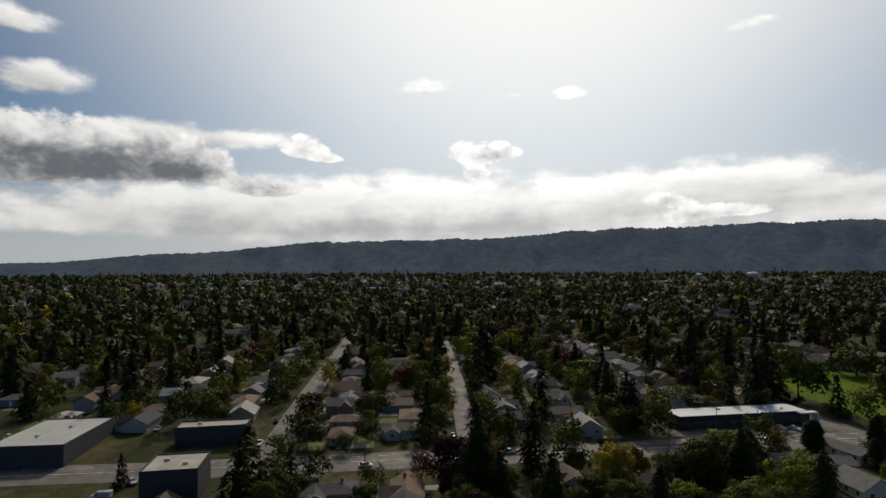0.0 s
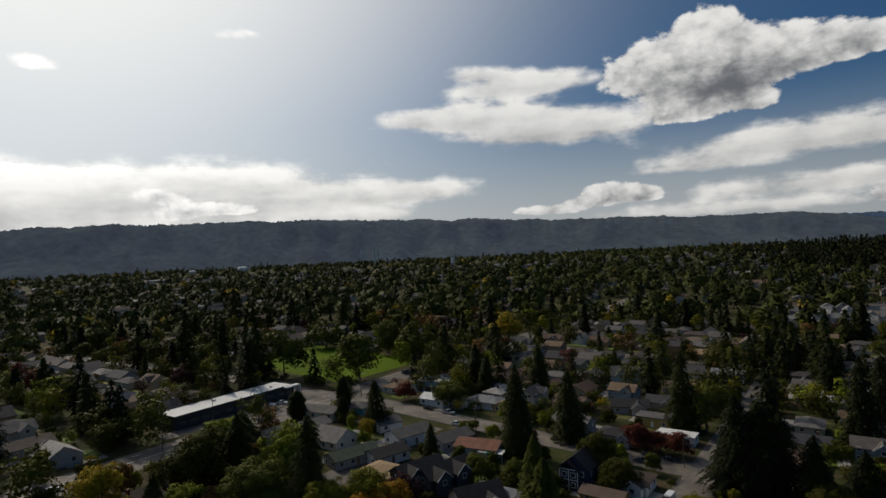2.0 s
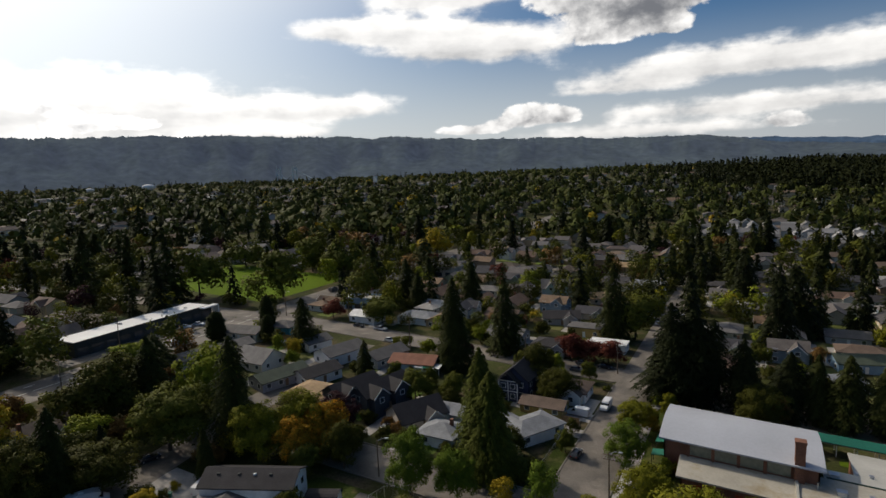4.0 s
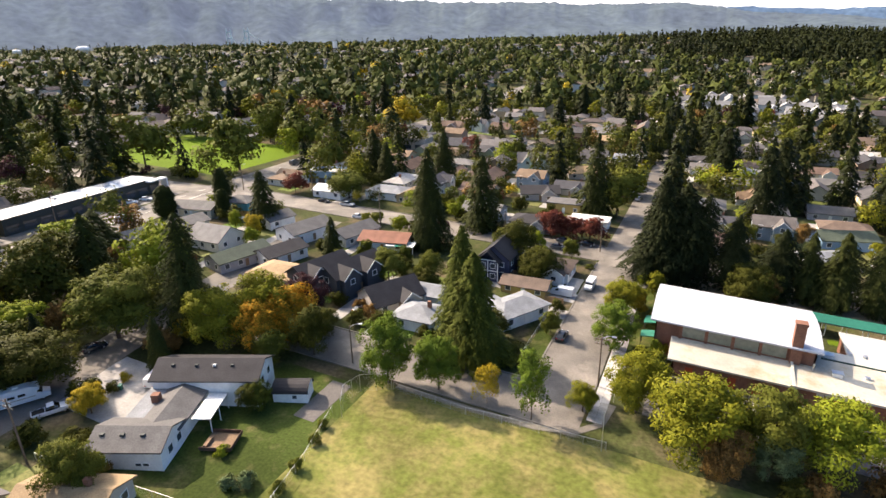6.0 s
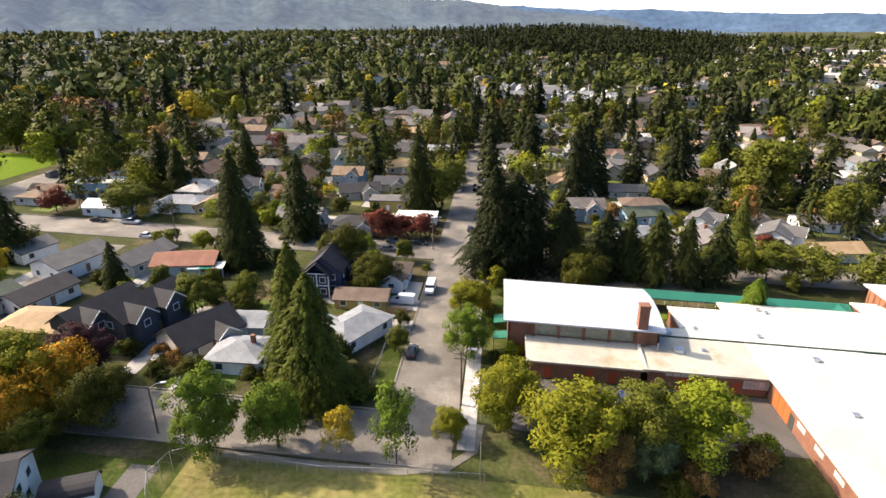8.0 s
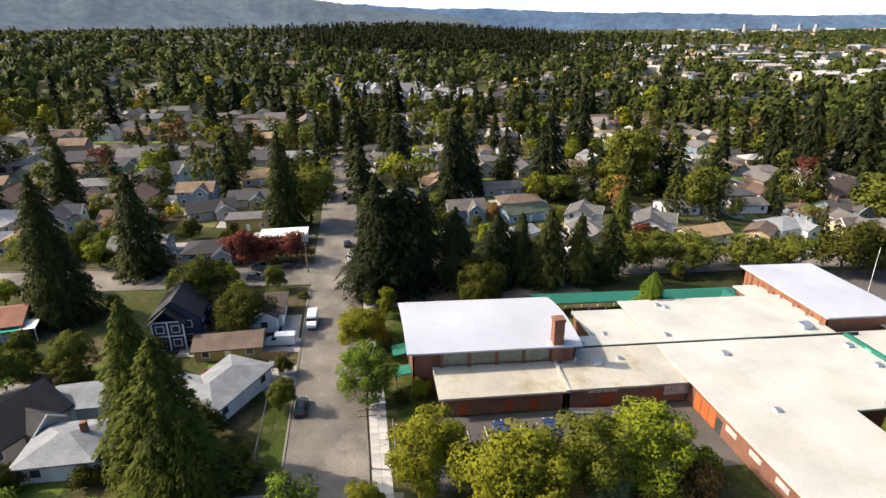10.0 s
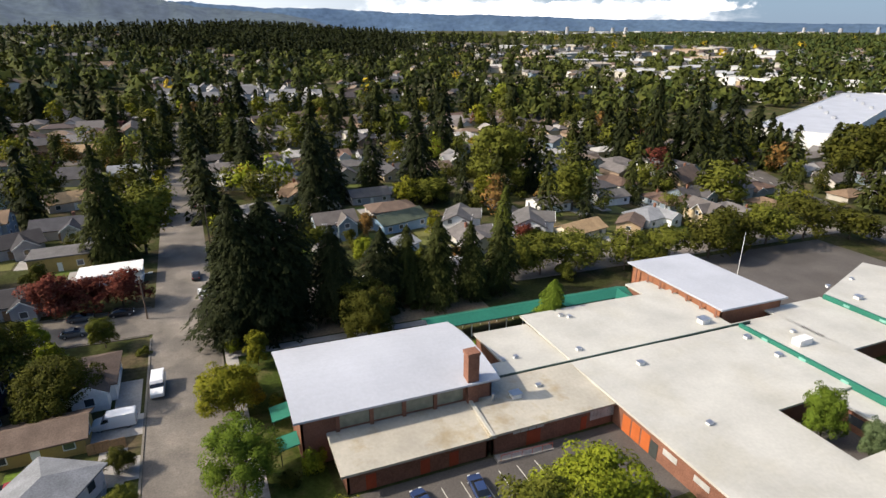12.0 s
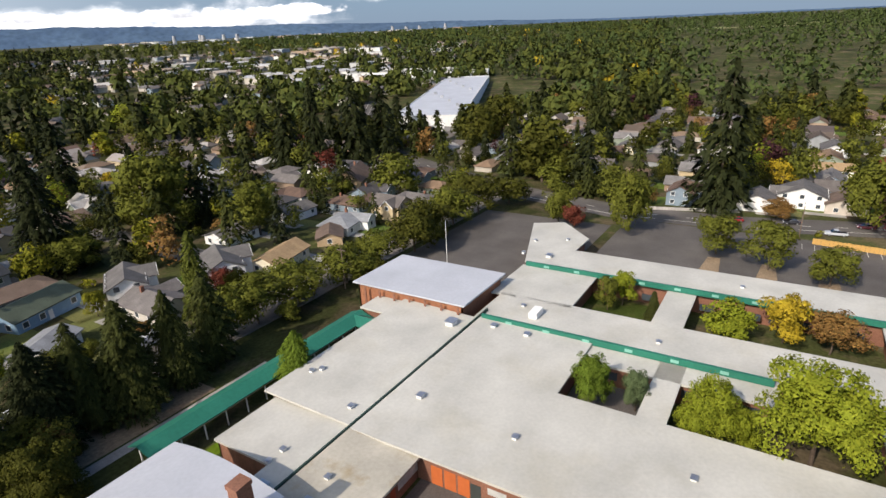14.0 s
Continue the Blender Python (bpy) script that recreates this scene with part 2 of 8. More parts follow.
# ---- materials ----
def material(name, colour, rough=0.8, metal=0.0, grain=0.25, scale=1.0, stain=0.2, stain_scale=0.12, bump=0.15, random_by="", spread=None, spec=0.15, coords="Object", patch=None):
    """A procedural surface: base colour, fine grain, broad stains, bump; spread: colours picked per object or per island."""
    m = bpy.data.materials.new(name)
    m.use_nodes = True
    nt = m.node_tree
    N, L = nt.nodes.new, nt.links.new
    bsdf = nt.nodes["Principled BSDF"]
    bsdf.inputs["Roughness"].default_value, bsdf.inputs["Metallic"].default_value = rough, metal
    bsdf.inputs["Specular IOR Level"].default_value = spec
    tc = N("ShaderNodeTexCoord")
    src = tc.outputs[coords]
    if spread:
        pick = N("ShaderNodeObjectInfo").outputs["Random"] if random_by == "object" else N("ShaderNodeNewGeometry").outputs["Random Per Island"]
        ramp = N("ShaderNodeValToRGB")
        ramp.color_ramp.interpolation = "CONSTANT" if random_by == "object" else "LINEAR"
        el = ramp.color_ramp.elements
        while len(el) < len(spread):
            el.new(0.5)
        for n, c in enumerate(spread):
            el[n].position = n / len(spread) if random_by == "object" else n / max(1, len(spread) - 1)
            el[n].color = (*c, 1)
        L(pick, ramp.inputs[0])
        base = ramp.outputs[0]
    else:
        rgb = N("ShaderNodeRGB")
        rgb.outputs[0].default_value = (*colour, 1)
        base = rgb.outputs[0]
    if patch:
        other, size, lo, hi = patch
        nz, mr, mx = N("ShaderNodeTexNoise"), N("ShaderNodeMapRange"), N("ShaderNodeMixRGB")
        nz.inputs["Scale"].default_value, nz.inputs["Detail"].default_value, nz.inputs["Roughness"].default_value = size, 5, 0.62
        L(src, nz.inputs["Vector"])
        mr.inputs[1].default_value, mr.inputs[2].default_value = lo, hi
        L(nz.outputs["Fac"], mr.inputs[0])
        L(mr.outputs[0], mx.inputs[0])
        L(base, mx.inputs[1])
        mx.inputs[2].default_value = (*other, 1)
        base = mx.outputs[0]
    for amount, size, detail in ((grain, scale, 3), (stain, stain_scale, 4)):
        if amount <= 0:
            continue
        nz = N("ShaderNodeTexNoise")
        nz.inputs["Scale"].default_value, nz.inputs["Detail"].default_value = size, detail
        L(src, nz.inputs["Vector"])
        mr = N("ShaderNodeMapRange")
        mr.inputs[1].default_value, mr.inputs[2].default_value = 0.25, 0.75
        mr.inputs[3].default_value, mr.inputs[4].default_value = 1 - amount, 1 + amount
        L(nz.outputs["Fac"], mr.inputs[0])
        mul = N("ShaderNodeMixRGB")
        mul.blend_type = "MULTIPLY"
        mul.inputs[0].default_value = 1
        L(base, mul.inputs[1])
        L(mr.outputs[0], mul.inputs[2])
        base = mul.outputs[0]
    L(base, bsdf.inputs["Base Color"])
    if bump > 0:
        nz = N("ShaderNodeTexNoise")
        nz.inputs["Scale"].default_value, nz.inputs["Detail"].default_value = scale * 2, 3
        L(src, nz.inputs["Vector"])
        bp = N("ShaderNodeBump")
        bp.inputs["Strength"].default_value = bump
        bp.inputs["Distance"].default_value = 0.1
        L(nz.outputs["Fac"], bp.inputs["Height"])
        L(bp.outputs[0], bsdf.inputs["Normal"])
    return m


def leaf_material(name, colours, trans=0.09):
    """Leaves: colour by leaf, some light through them."""
    mid = [sum(c[i] for c in colours) / len(colours) for i in range(3)]
    if max(c[0] / c[1] for c in colours) < 1.9:
        colours = [tuple(m0 + 0.5 * (v - m0) for v, m0 in zip(c, mid)) for c in colours]
    m = material(name, colours[0], rough=0.6, grain=0, stain=0.25, stain_scale=0.35, bump=0, spread=colours, random_by="island", spec=0.03)
    nt = m.node_tree
    bsdf, out = nt.nodes["Principled BSDF"], nt.nodes["Material Output"]
    tr, mix = nt.nodes.new("ShaderNodeBsdfTranslucent"), nt.nodes.new("ShaderNodeMixShader")
    nt.links.new(bsdf.inputs["Base Color"].links[0].from_socket, tr.inputs[0])
    mix.inputs[0].default_value = trans
    nt.links.new(bsdf.outputs[0], mix.inputs[1])
    nt.links.new(tr.outputs[0], mix.inputs[2])
    nt.links.new(mix.outputs[0], out.inputs[0])
    return m


M = {}
M["ground"] = material("ground", (0.052, 0.058, 0.020), patch=((0.105, 0.082, 0.048), 0.09, 0.48, 0.62), spec=0.03, grain=0.35, scale=1.5, stain=0.5, stain_scale=0.03, bump=0.3)
# lawn green is darkened to hold the shade of trees over it
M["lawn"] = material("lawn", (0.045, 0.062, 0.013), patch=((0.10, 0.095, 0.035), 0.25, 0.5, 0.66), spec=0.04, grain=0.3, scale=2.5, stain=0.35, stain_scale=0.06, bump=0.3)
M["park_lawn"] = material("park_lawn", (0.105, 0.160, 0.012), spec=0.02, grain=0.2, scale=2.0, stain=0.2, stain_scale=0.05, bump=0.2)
M["field"] = material("field", (0.118, 0.128, 0.030), patch=((0.200, 0.168, 0.062), 0.16, 0.42, 0.62), spec=0.04, grain=0.3, scale=1.2, stain=0.35, stain_scale=0.07, bump=0.3)
M["dirt"] = material("dirt", (0.26, 0.19, 0.12), grain=0.3, scale=2, stain=0.3, bump=0.3)
M["asphalt"] = material("asphalt", (0.150, 0.132, 0.110), patch=((0.205, 0.178, 0.145), 0.11, 0.5, 0.6), rough=0.75, spec=0.25, grain=0.2, scale=4, stain=0.35, stain_scale=0.15, bump=0.2)
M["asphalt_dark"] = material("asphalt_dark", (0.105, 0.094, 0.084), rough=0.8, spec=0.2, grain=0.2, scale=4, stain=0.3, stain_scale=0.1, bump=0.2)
M["concrete"] = material("concrete", (0.34, 0.32, 0.29), grain=0.15, scale=3, stain=0.25, stain_scale=0.3, bump=0.1)
M["kerb"] = material("kerb", (0.19, 0.17, 0.14), grain=0.2, scale=4, stain=0.3, bump=0.1)
M["paint_line"] = material("paint_line", (0.6, 0.58, 0.5), grain=0.2, scale=3, stain=0.3, bump=0)
M["membrane"] = material("membrane", (0.485, 0.468, 0.412), patch=((0.44, 0.415, 0.345), 0.10, 0.50, 0.72), rough=0.55, spec=0.2, grain=0.06, scale=2, stain=0.16, stain_scale=0.12, bump=0.05)
M["membrane_tan"] = material("membrane_tan", (0.43, 0.395, 0.32), patch=((0.34, 0.28, 0.18), 0.22, 0.52, 0.70), rough=0.65, spec=0.2, grain=0.08, scale=2, stain=0.2, stain_scale=0.15, bump=0.05)
M["membrane_blue"] = material("membrane_blue", (0.445, 0.455, 0.48), rough=0.5, grain=0.05, scale=2, stain=0.1, stain_scale=0.1, bump=0.05)
M["green_metal"] = material("green_metal", (0.028, 0.155, 0.105), rough=0.45, grain=0.1, scale=2, stain=0.15, bump=0.03)
M["brick"] = material("brick", (0.22, 0.105, 0.068), grain=0.25, scale=5, stain=0.2, stain_scale=0.4, bump=0.2)
M["brick_orange"] = material("brick_orange", (0.31, 0.135, 0.072), grain=0.2, scale=5, stain=0.2, stain_scale=0.4, bump=0.2)
M["door_red"] = material("door_red", (0.35, 0.07, 0.03), rough=0.5, grain=0.1, stain=0.1, bump=0.02)
M["dark_metal"] = material("dark_metal", (0.05, 0.055, 0.05), rough=0.6, grain=0.15, stain=0.1, bump=0.05)
M["metal"] = material("metal", (0.55, 0.55, 0.55), rough=0.4, metal=0.8, grain=0.1, stain=0.15, bump=0.02)
M["white_trim"] = material("white_trim", (0.75, 0.74, 0.70), rough=0.6, grain=0.06, stain=0.1, bump=0.03)
M["glass"] = material("glass", (0.05, 0.06, 0.07), rough=0.08, grain=0, stain=0.2, bump=0, spec=0.8)
M["glass_pale"] = material("glass_pale", (0.45, 0.45, 0.42), rough=0.3, grain=0.1, stain=0.25, stain_scale=0.6, bump=0, spec=0.5)
M["glass_dusty"] = material("glass_dusty", (0.20, 0.21, 0.16), rough=0.35, grain=0.15, stain=0.3, stain_scale=0.7, bump=0, spec=0.5)
M["panel_orange"] = material("panel_orange", (0.46, 0.12, 0.035), rough=0.6, grain=0.1, stain=0.15, bump=0.05)
M["green_pale"] = material("green_pale", (0.20, 0.42, 0.34), rough=0.6, grain=0.1, stain=0.15, bump=0.02)
M["fascia_dark"] = material("fascia_dark", (0.03, 0.055, 0.045), rough=0.7, grain=0.1, stain=0.2, bump=0.02)
M["dry_field"] = material("dry_field", (0.3, 0.26, 0.12), grain=0.1, scale=0.05, stain=0.2, stain_scale=0.01, bump=0, spread=[(0.34, 0.29, 0.14), (0.16, 0.19, 0.06), (0.28, 0.25, 0.12)], random_by="island")
M["wood"] = material("wood", (0.23, 0.15, 0.09), grain=0.3, scale=5, stain=0.3, bump=0.2)
M["pole_wood"] = material("pole_wood", (0.16, 0.12, 0.09), grain=0.3, scale=5, stain=0.2, bump=0.2)
M["bark"] = material("bark", (0.10, 0.075, 0.055), grain=0.4, scale=6, stain=0.3, bump=0.5)
WALLS = [(0.58, 0.55, 0.48), (0.44, 0.40, 0.33), (0.28, 0.29, 0.29), (0.70, 0.68, 0.63), (0.20, 0.25, 0.29), (0.48, 0.38, 0.23), (0.32, 0.23, 0.16), (0.50, 0.46, 0.40), (0.24, 0.27, 0.21)]
ROOFS = [(0.075, 0.07, 0.07), (0.12, 0.105, 0.095), (0.15, 0.135, 0.125), (0.10, 0.078, 0.062), (0.20, 0.135, 0.085), (0.17, 0.16, 0.15), (0.06, 0.058, 0.062), (0.13, 0.085, 0.062), (0.36, 0.34, 0.31)]
M["siding_any"] = material("siding_any", WALLS[0], grain=0.08, scale=3, stain=0.12, stain_scale=0.5, bump=0.1, spread=WALLS, random_by="object")
M["shingle_any"] = material("shingle_any", ROOFS[0], rough=0.8, spec=0.2, grain=0.22, scale=5, stain=0.25, stain_scale=0.4, bump=0.25, spread=ROOFS, random_by="object")
for name, c in dict(white=(0.74, 0.73, 0.70), cream=(0.66, 0.60, 0.45), grey=(0.36, 0.36, 0.37), darkgrey=(0.075, 0.075, 0.08), navy=(0.045, 0.05, 0.085), blue=(0.22, 0.33, 0.45), teal=(0.08, 0.30, 0.33),
                    tan=(0.45, 0.33, 0.20), mustard=(0.40, 0.28, 0.10), beige=(0.5, 0.44, 0.37), pale_blue=(0.45, 0.54, 0.60)).items():
    M["siding_" + name] = material("siding_" + name, c, grain=0.08, scale=3, stain=0.12, stain_scale=0.5, bump=0.1)
for name, c in dict(dark=(0.036, 0.033, 0.034), grey=(0.12, 0.112, 0.105), brown=(0.14, 0.10, 0.075), tan=(0.32, 0.22, 0.12), red=(0.22, 0.10, 0.065), pale=(0.22, 0.225, 0.23), white=(0.70, 0.69, 0.66), green=(0.07, 0.085, 0.06)).items():
    M["shingle_" + name] = material("shingle_" + name, c, rough=0.8, spec=0.2, grain=0.22, scale=5, stain=0.25, stain_scale=0.4, bump=0.25)
M["fence_wood_dark"] = material("fence_wood_dark", (0.10, 0.06, 0.04), grain=0.3, scale=5, stain=0.3, bump=0.2)
M["awning_green"] = material("awning_green", (0.03, 0.35, 0.24), rough=0.6, grain=0.05, stain=0.1, bump=0)
LEAF = {
    "green": leaf_material("leaf_green", [(0.050, 0.060, 0.011), (0.092, 0.100, 0.015), (0.150, 0.150, 0.022)]),
    # dusk: darker copy of green, with shade put into the leaf colour
    "dusk": leaf_material("leaf_green_painted_shade", [(0.030, 0.033, 0.007), (0.054, 0.057, 0.009), (0.092, 0.088, 0.014)]),
    "maple": leaf_material("leaf_maple", [(0.080, 0.090, 0.010), (0.140, 0.148, 0.013), (0.250, 0.220, 0.018)]),
    "light": leaf_material("leaf_light", [(0.095, 0.124, 0.011), (0.170, 0.200, 0.015), (0.260, 0.270, 0.024)]),
    "yellow": leaf_material("leaf_yellow", [(0.203, 0.162, 0.016), (0.338, 0.243, 0.018), (0.459, 0.324, 0.024)]),
    "orange": leaf_material("leaf_orange", [(0.115, 0.115, 0.014), (0.340, 0.190, 0.016), (0.620, 0.257, 0.022)]),
    "red": leaf_material("leaf_red", [(0.070, 0.019, 0.014), (0.140, 0.035, 0.022), (0.190, 0.068, 0.041)]),
    "rust": leaf_material("leaf_rust", [(0.110, 0.074, 0.025), (0.190, 0.100, 0.032), (0.240, 0.140, 0.038)]),
    "purple": leaf_material("leaf_purple", [(0.030, 0.014, 0.016), (0.054, 0.022, 0.024), (0.068, 0.027, 0.027)]),
    "conifer": leaf_material("leaf_conifer", [(0.022, 0.027, 0.009), (0.038, 0.045, 0.011), (0.064, 0.068, 0.015)], 0.05),
    "fir": leaf_material("leaf_fir", [(0.012, 0.016, 0.007), (0.021, 0.026, 0.009), (0.034, 0.038, 0.012)], 0.04),
    "cedar": leaf_material("leaf_cedar", [(0.036, 0.048, 0.009), (0.066, 0.078, 0.012), (0.110, 0.115, 0.018)], 0.06),
    "spruce": leaf_material("leaf_spruce", [(0.060, 0.088, 0.036), (0.095, 0.130, 0.055), (0.140, 0.172, 0.080)], 0.06),
    # wood: slight blue puts distance haze into the leaf colour
    "wood": leaf_material("leaf_hazy_wood", [(0.030, 0.046, 0.016), (0.050, 0.070, 0.020), (0.080, 0.100, 0.026)], 0.06),
    "fresh": leaf_material("leaf_fresh", [(0.055, 0.090, 0.012), (0.095, 0.140, 0.016), (0.150, 0.195, 0.022)], 0.12),
    "mixed": leaf_material("leaf_mixed", [(0.028, 0.038, 0.012), (0.048, 0.062, 0.015), (0.085, 0.098, 0.019), (0.038, 0.048, 0.014), (0.120, 0.118, 0.022)], 0.06),
}

# ---- ground form ----
def soft_clamp(v, lo, hi, e):
    if v < lo:
        return lo - e * (1 - math.exp((v - lo) / e))
    if v > hi:
        return hi + e * (1 - math.exp((hi - v) / e))
    return v


def gz(x, y):
    """Height of the ground: it falls gently to the east, and rises slowly far off."""
    rise = 40 * (1 - math.exp(-max(0.0, math.hypot(x, y) - 420) / 1500))
    return -0.0415 * soft_clamp(x, -230, 250, 60) - 0.0062 * soft_clamp(y, -120, 300, 100) + rise + 24 * math.exp(-(((x - 190) / 340) ** 2) - ((y - 1430) / 300) ** 2)


# ---- mesh building ----
class Shape:
    """Vertices and faces, with a material slot for each face."""

    def __init__(self):
        self.v, self.f, self.m = [], [], []

    def add(self, verts, faces, slot=0):
        n = len(self.v)
        self.v += [tuple(p) for p in verts]
        self.f += [tuple(n + i for i in f) for f in faces]
        self.m += [slot] * len(faces)
        return self

    def box(self, x0, x1, y0, y1, z0, z1, slot=0):
        v = [(x, y, z) for z in (z0, z1) for x, y in ((x0, y0), (x1, y0), (x1, y1), (x0, y1))]
        return self.add(v, [(3, 2, 1, 0), (4, 5, 6, 7), (0, 1, 5, 4), (1, 2, 6, 5), (2, 3, 7, 6), (3, 0, 4, 7)], slot)

    def slab(self, ring, z0, z1, slot=0):
        """A flat-lying plate over a ring of (x, y), anticlockwise."""
        n = len(ring)
        v = [(x, y, z0) for x, y in ring] + [(x, y, z1) for x, y in ring]
        return self.add(v, [tuple(range(n - 1, -1, -1)), tuple(range(n, 2 * n))] + [(i, (i + 1) % n, n + (i + 1) % n, n + i) for i in range(n)], slot)

    def plate(self, quad, thick, slot=0):
        """A plate with the given top corners, thickened downwards."""
        n = len(quad)
        v = [(x, y, z) for x, y, z in quad] + [(x, y, z - thick) for x, y, z in quad]
        return self.add(v, [tuple(range(n)), tuple(range(2 * n - 1, n - 1, -1))] + [((i + 1) % n, i, n + i, n + (i + 1) % n) for i in range(n)], slot)

    def tube(self, a, b, r0, r1, n=8, slot=0):
        a, b = Vector(a), Vector(b)
        q = (b - a).to_track_quat("Z", "Y")
        v = []
        for p, r in ((a, r0), (b, r1)):
            v += [p + q @ Vector((r * math.cos(2 * math.pi * i / n), r * math.sin(2 * math.pi * i / n), 0)) for i in range(n)]
        return self.add(v, [(i, (i + 1) % n, n + (i + 1) % n, n + i) for i in range(n)] + [tuple(range(n - 1, -1, -1)), tuple(range(n, 2 * n))], slot)

    def mesh(self, name, *mats):
        me = bpy.data.meshes.new(name)
        me.from_pydata(self.v, [], self.f)
        for m in mats:
            me.materials.append(m)
        if len(mats) > 1:
            me.polygons.foreach_set("material_index", self.m)
        me.update()
        return me


def part(name, shape, mats, parent=None, label="", at=None):
    mats = mats if isinstance(mats, (list, tuple)) else [mats]
    ob = new(name, shape.mesh(name, *mats))
    if parent:
        ob.parent = parent
    if at is not None:
        ob.matrix_basis = at
    if label:
        ob["label"] = label
    return ob


def thing(name, label, category, group="", at=None):
    ob = new(name)
    ob.empty_display_size = 0.5
    if at is not None:
        ob.matrix_basis = at
    return tagged(ob, label, category, group)


def structure(name, shape, mats, label, category):
    return tagged(part(name, shape, mats), label, category, kind="structure")


def drape(ring_or_line, width, lift, step=8.0, shape=None):
    """A strip of ground cover along a line of (x, y), following the ground."""
    s = shape or Shape()
    line = []
    for (x0, y0), (x1, y1) in zip(ring_or_line, ring_or_line[1:]):
        n = max(1, int(math.hypot(x1 - x0, y1 - y0) / step))
        line += [(x0 + (x1 - x0) * i / n, y0 + (y1 - y0) * i / n) for i in range(n)]
    line.append(ring_or_line[-1])
    verts, faces = [], []
    for i, (x, y) in enumerate(line):
        (ax, ay), (bx, by) = line[max(0, i - 1)], line[min(len(line) - 1, i + 1)]
        d = math.hypot(bx - ax, by - ay)
        nx, ny = -(by - ay) / d * width / 2, (bx - ax) / d * width / 2
        for k in (-1, 1):
            px, py = x + k * nx, y + k * ny
            verts.append((px, py, gz(px, py) + lift))
    for i in range(len(line) - 1):
        faces.append((2 * i, 2 * i + 2, 2 * i + 3, 2 * i + 1))
    return s.add(verts, faces)


def sheet(x0, x1, y0, y1, lift, step=12.0, shape=None):
    """A rectangle of ground cover."""
    s = shape or Shape()
    nx, ny = max(1, int((x1 - x0) / step)), max(1, int((y1 - y0) / step))
    v = [(x0 + (x1 - x0) * i / nx, y0 + (y1 - y0) * j / ny) for j in range(ny + 1) for i in range(nx + 1)]
    return s.add([(x, y, gz(x, y) + lift) for x, y in v], [(j * (nx + 1) + i, j * (nx + 1) + i + 1, (j + 1) * (nx + 1) + i + 1, (j + 1) * (nx + 1) + i) for j in range(ny) for i in range(nx)])


def ground_sheet():
    s = Shape()
    radii = [0] + [20 * 1.13 ** i for i in range(60)]
    radii = [r for r in radii if r < 4750] + [4750]
    n = 96
    v, f = [(0, 0, gz(0, 0))], []
    for r in radii[1:]:
        v += [(r * math.cos(2 * math.pi * k / n), r * math.sin(2 * math.pi * k / n), gz(r * math.cos(2 * math.pi * k / n), r * math.sin(2 * math.pi * k / n))) for k in range(n)]
    f += [(0, 1 + k, 1 + (k + 1) % n) for k in range(n)]
    for i in range(len(radii) - 2):
        a, b = 1 + i * n, 1 + (i + 1) * n
        f += [(a + k, b + k, b + (k + 1) % n, a + (k + 1) % n) for k in range(n)]
    return s.add(v, f)


structure("ground", ground_sheet(), M["ground"], "gently sloping ground of lawns and bare earth", "ground")

# ---- roads: centre lines and widths ----
ART_W = [(-148, -420), (-149, -130), (-153, 0), (-158, 130), (-164, 300), (-170, 600)]
ART_E = [(206, -320), (196, 0), (184, 45), (182, 80), (192, 115), (212, 160), (240, 210), (300, 280), (420, 360)]
ROADS = [
    ("road_main_west", ART_W, 15, "worn grey asphalt main road with faint lane lines"),
    ("road_main_east", ART_E, 15, "worn grey asphalt main road with white lane lines"),
    ("road_school_street", [(-8, 45), (-8, 420)], 10.9, "patched grey asphalt side street beside the school"),
    ("road_south_lane", [(-3, 51.5), (-86, 51.5)], 11, "grey asphalt lane along the playing field"),
    ("road_rv_street", [(-80, -240), (-86, 12), (-93, 52), (-99, 115)], 9.5, "grey asphalt side street with parked vehicles"),
    ("road_north_street", [(-156, 127), (184, 127)], 11.5, "grey asphalt side street along the school's north side"),
    ("road_far_street", [(-160, 285), (260, 285)], 10, "grey asphalt side street"),
    ("road_west_street", [(-150, -93), (-320, -86), (-520, -80)], 10, "pale dusty asphalt side street leading west"),
    ("road_west_lane", [(-152, -25), (-260, -17), (-420, -8)], 8, "grey asphalt side street leading west"),
    ("road_park_street", [(-158, 124), (-420, 100)], 10, "grey asphalt side street beside the park"),
    ("road_hill_street", [(90, 133), (92, 285)], 9, "grey asphalt side street"),
]
for i, (name, line, width, label) in enumerate(ROADS):
    structure(name, drape(line, width, 0.05 + 0.006 * i), M["asphalt"] if i != 1 else M["asphalt_dark"], label, "road")
structure("lawn_park", sheet(-262, -174, 142, 206, 0.04), M["park_lawn"], "bright green mown park lawn", "lawn")
structure("lawn_field", sheet(-38, 60, -60, 44.5, 0.04), M["field"], "dry yellow-green playing field grass", "lawn")
structure("car_park_court", sheet(6, 50, 55.5, 70, 0.05), M["asphalt_dark"], "dark asphalt school yard with parking bays", "car park")
structure("car_park_east", sheet(127, 175, -40, 75, 0.045), M["asphalt_dark"], "dark asphalt school car park with islands", "car park")
structure("car_park_north", sheet(101, 166, 78, 119, 0.05), M["asphalt_dark"], "dark asphalt play yard behind the school hall", "car park")
structure("car_park_store", sheet(-173, -165.5, 52, 118, 0.05), M["asphalt"], "asphalt parking strip before the long store", "car park")

# ---- the school ----
def sz(x, y, h):
    return (x, y, gz(x, y) + h)


def roof_plate(shape, ring, heights, thick=0.35, slot=0):
    shape.plate([sz(x, y, h) for (x, y), h in zip(ring, heights)], thick, slot)


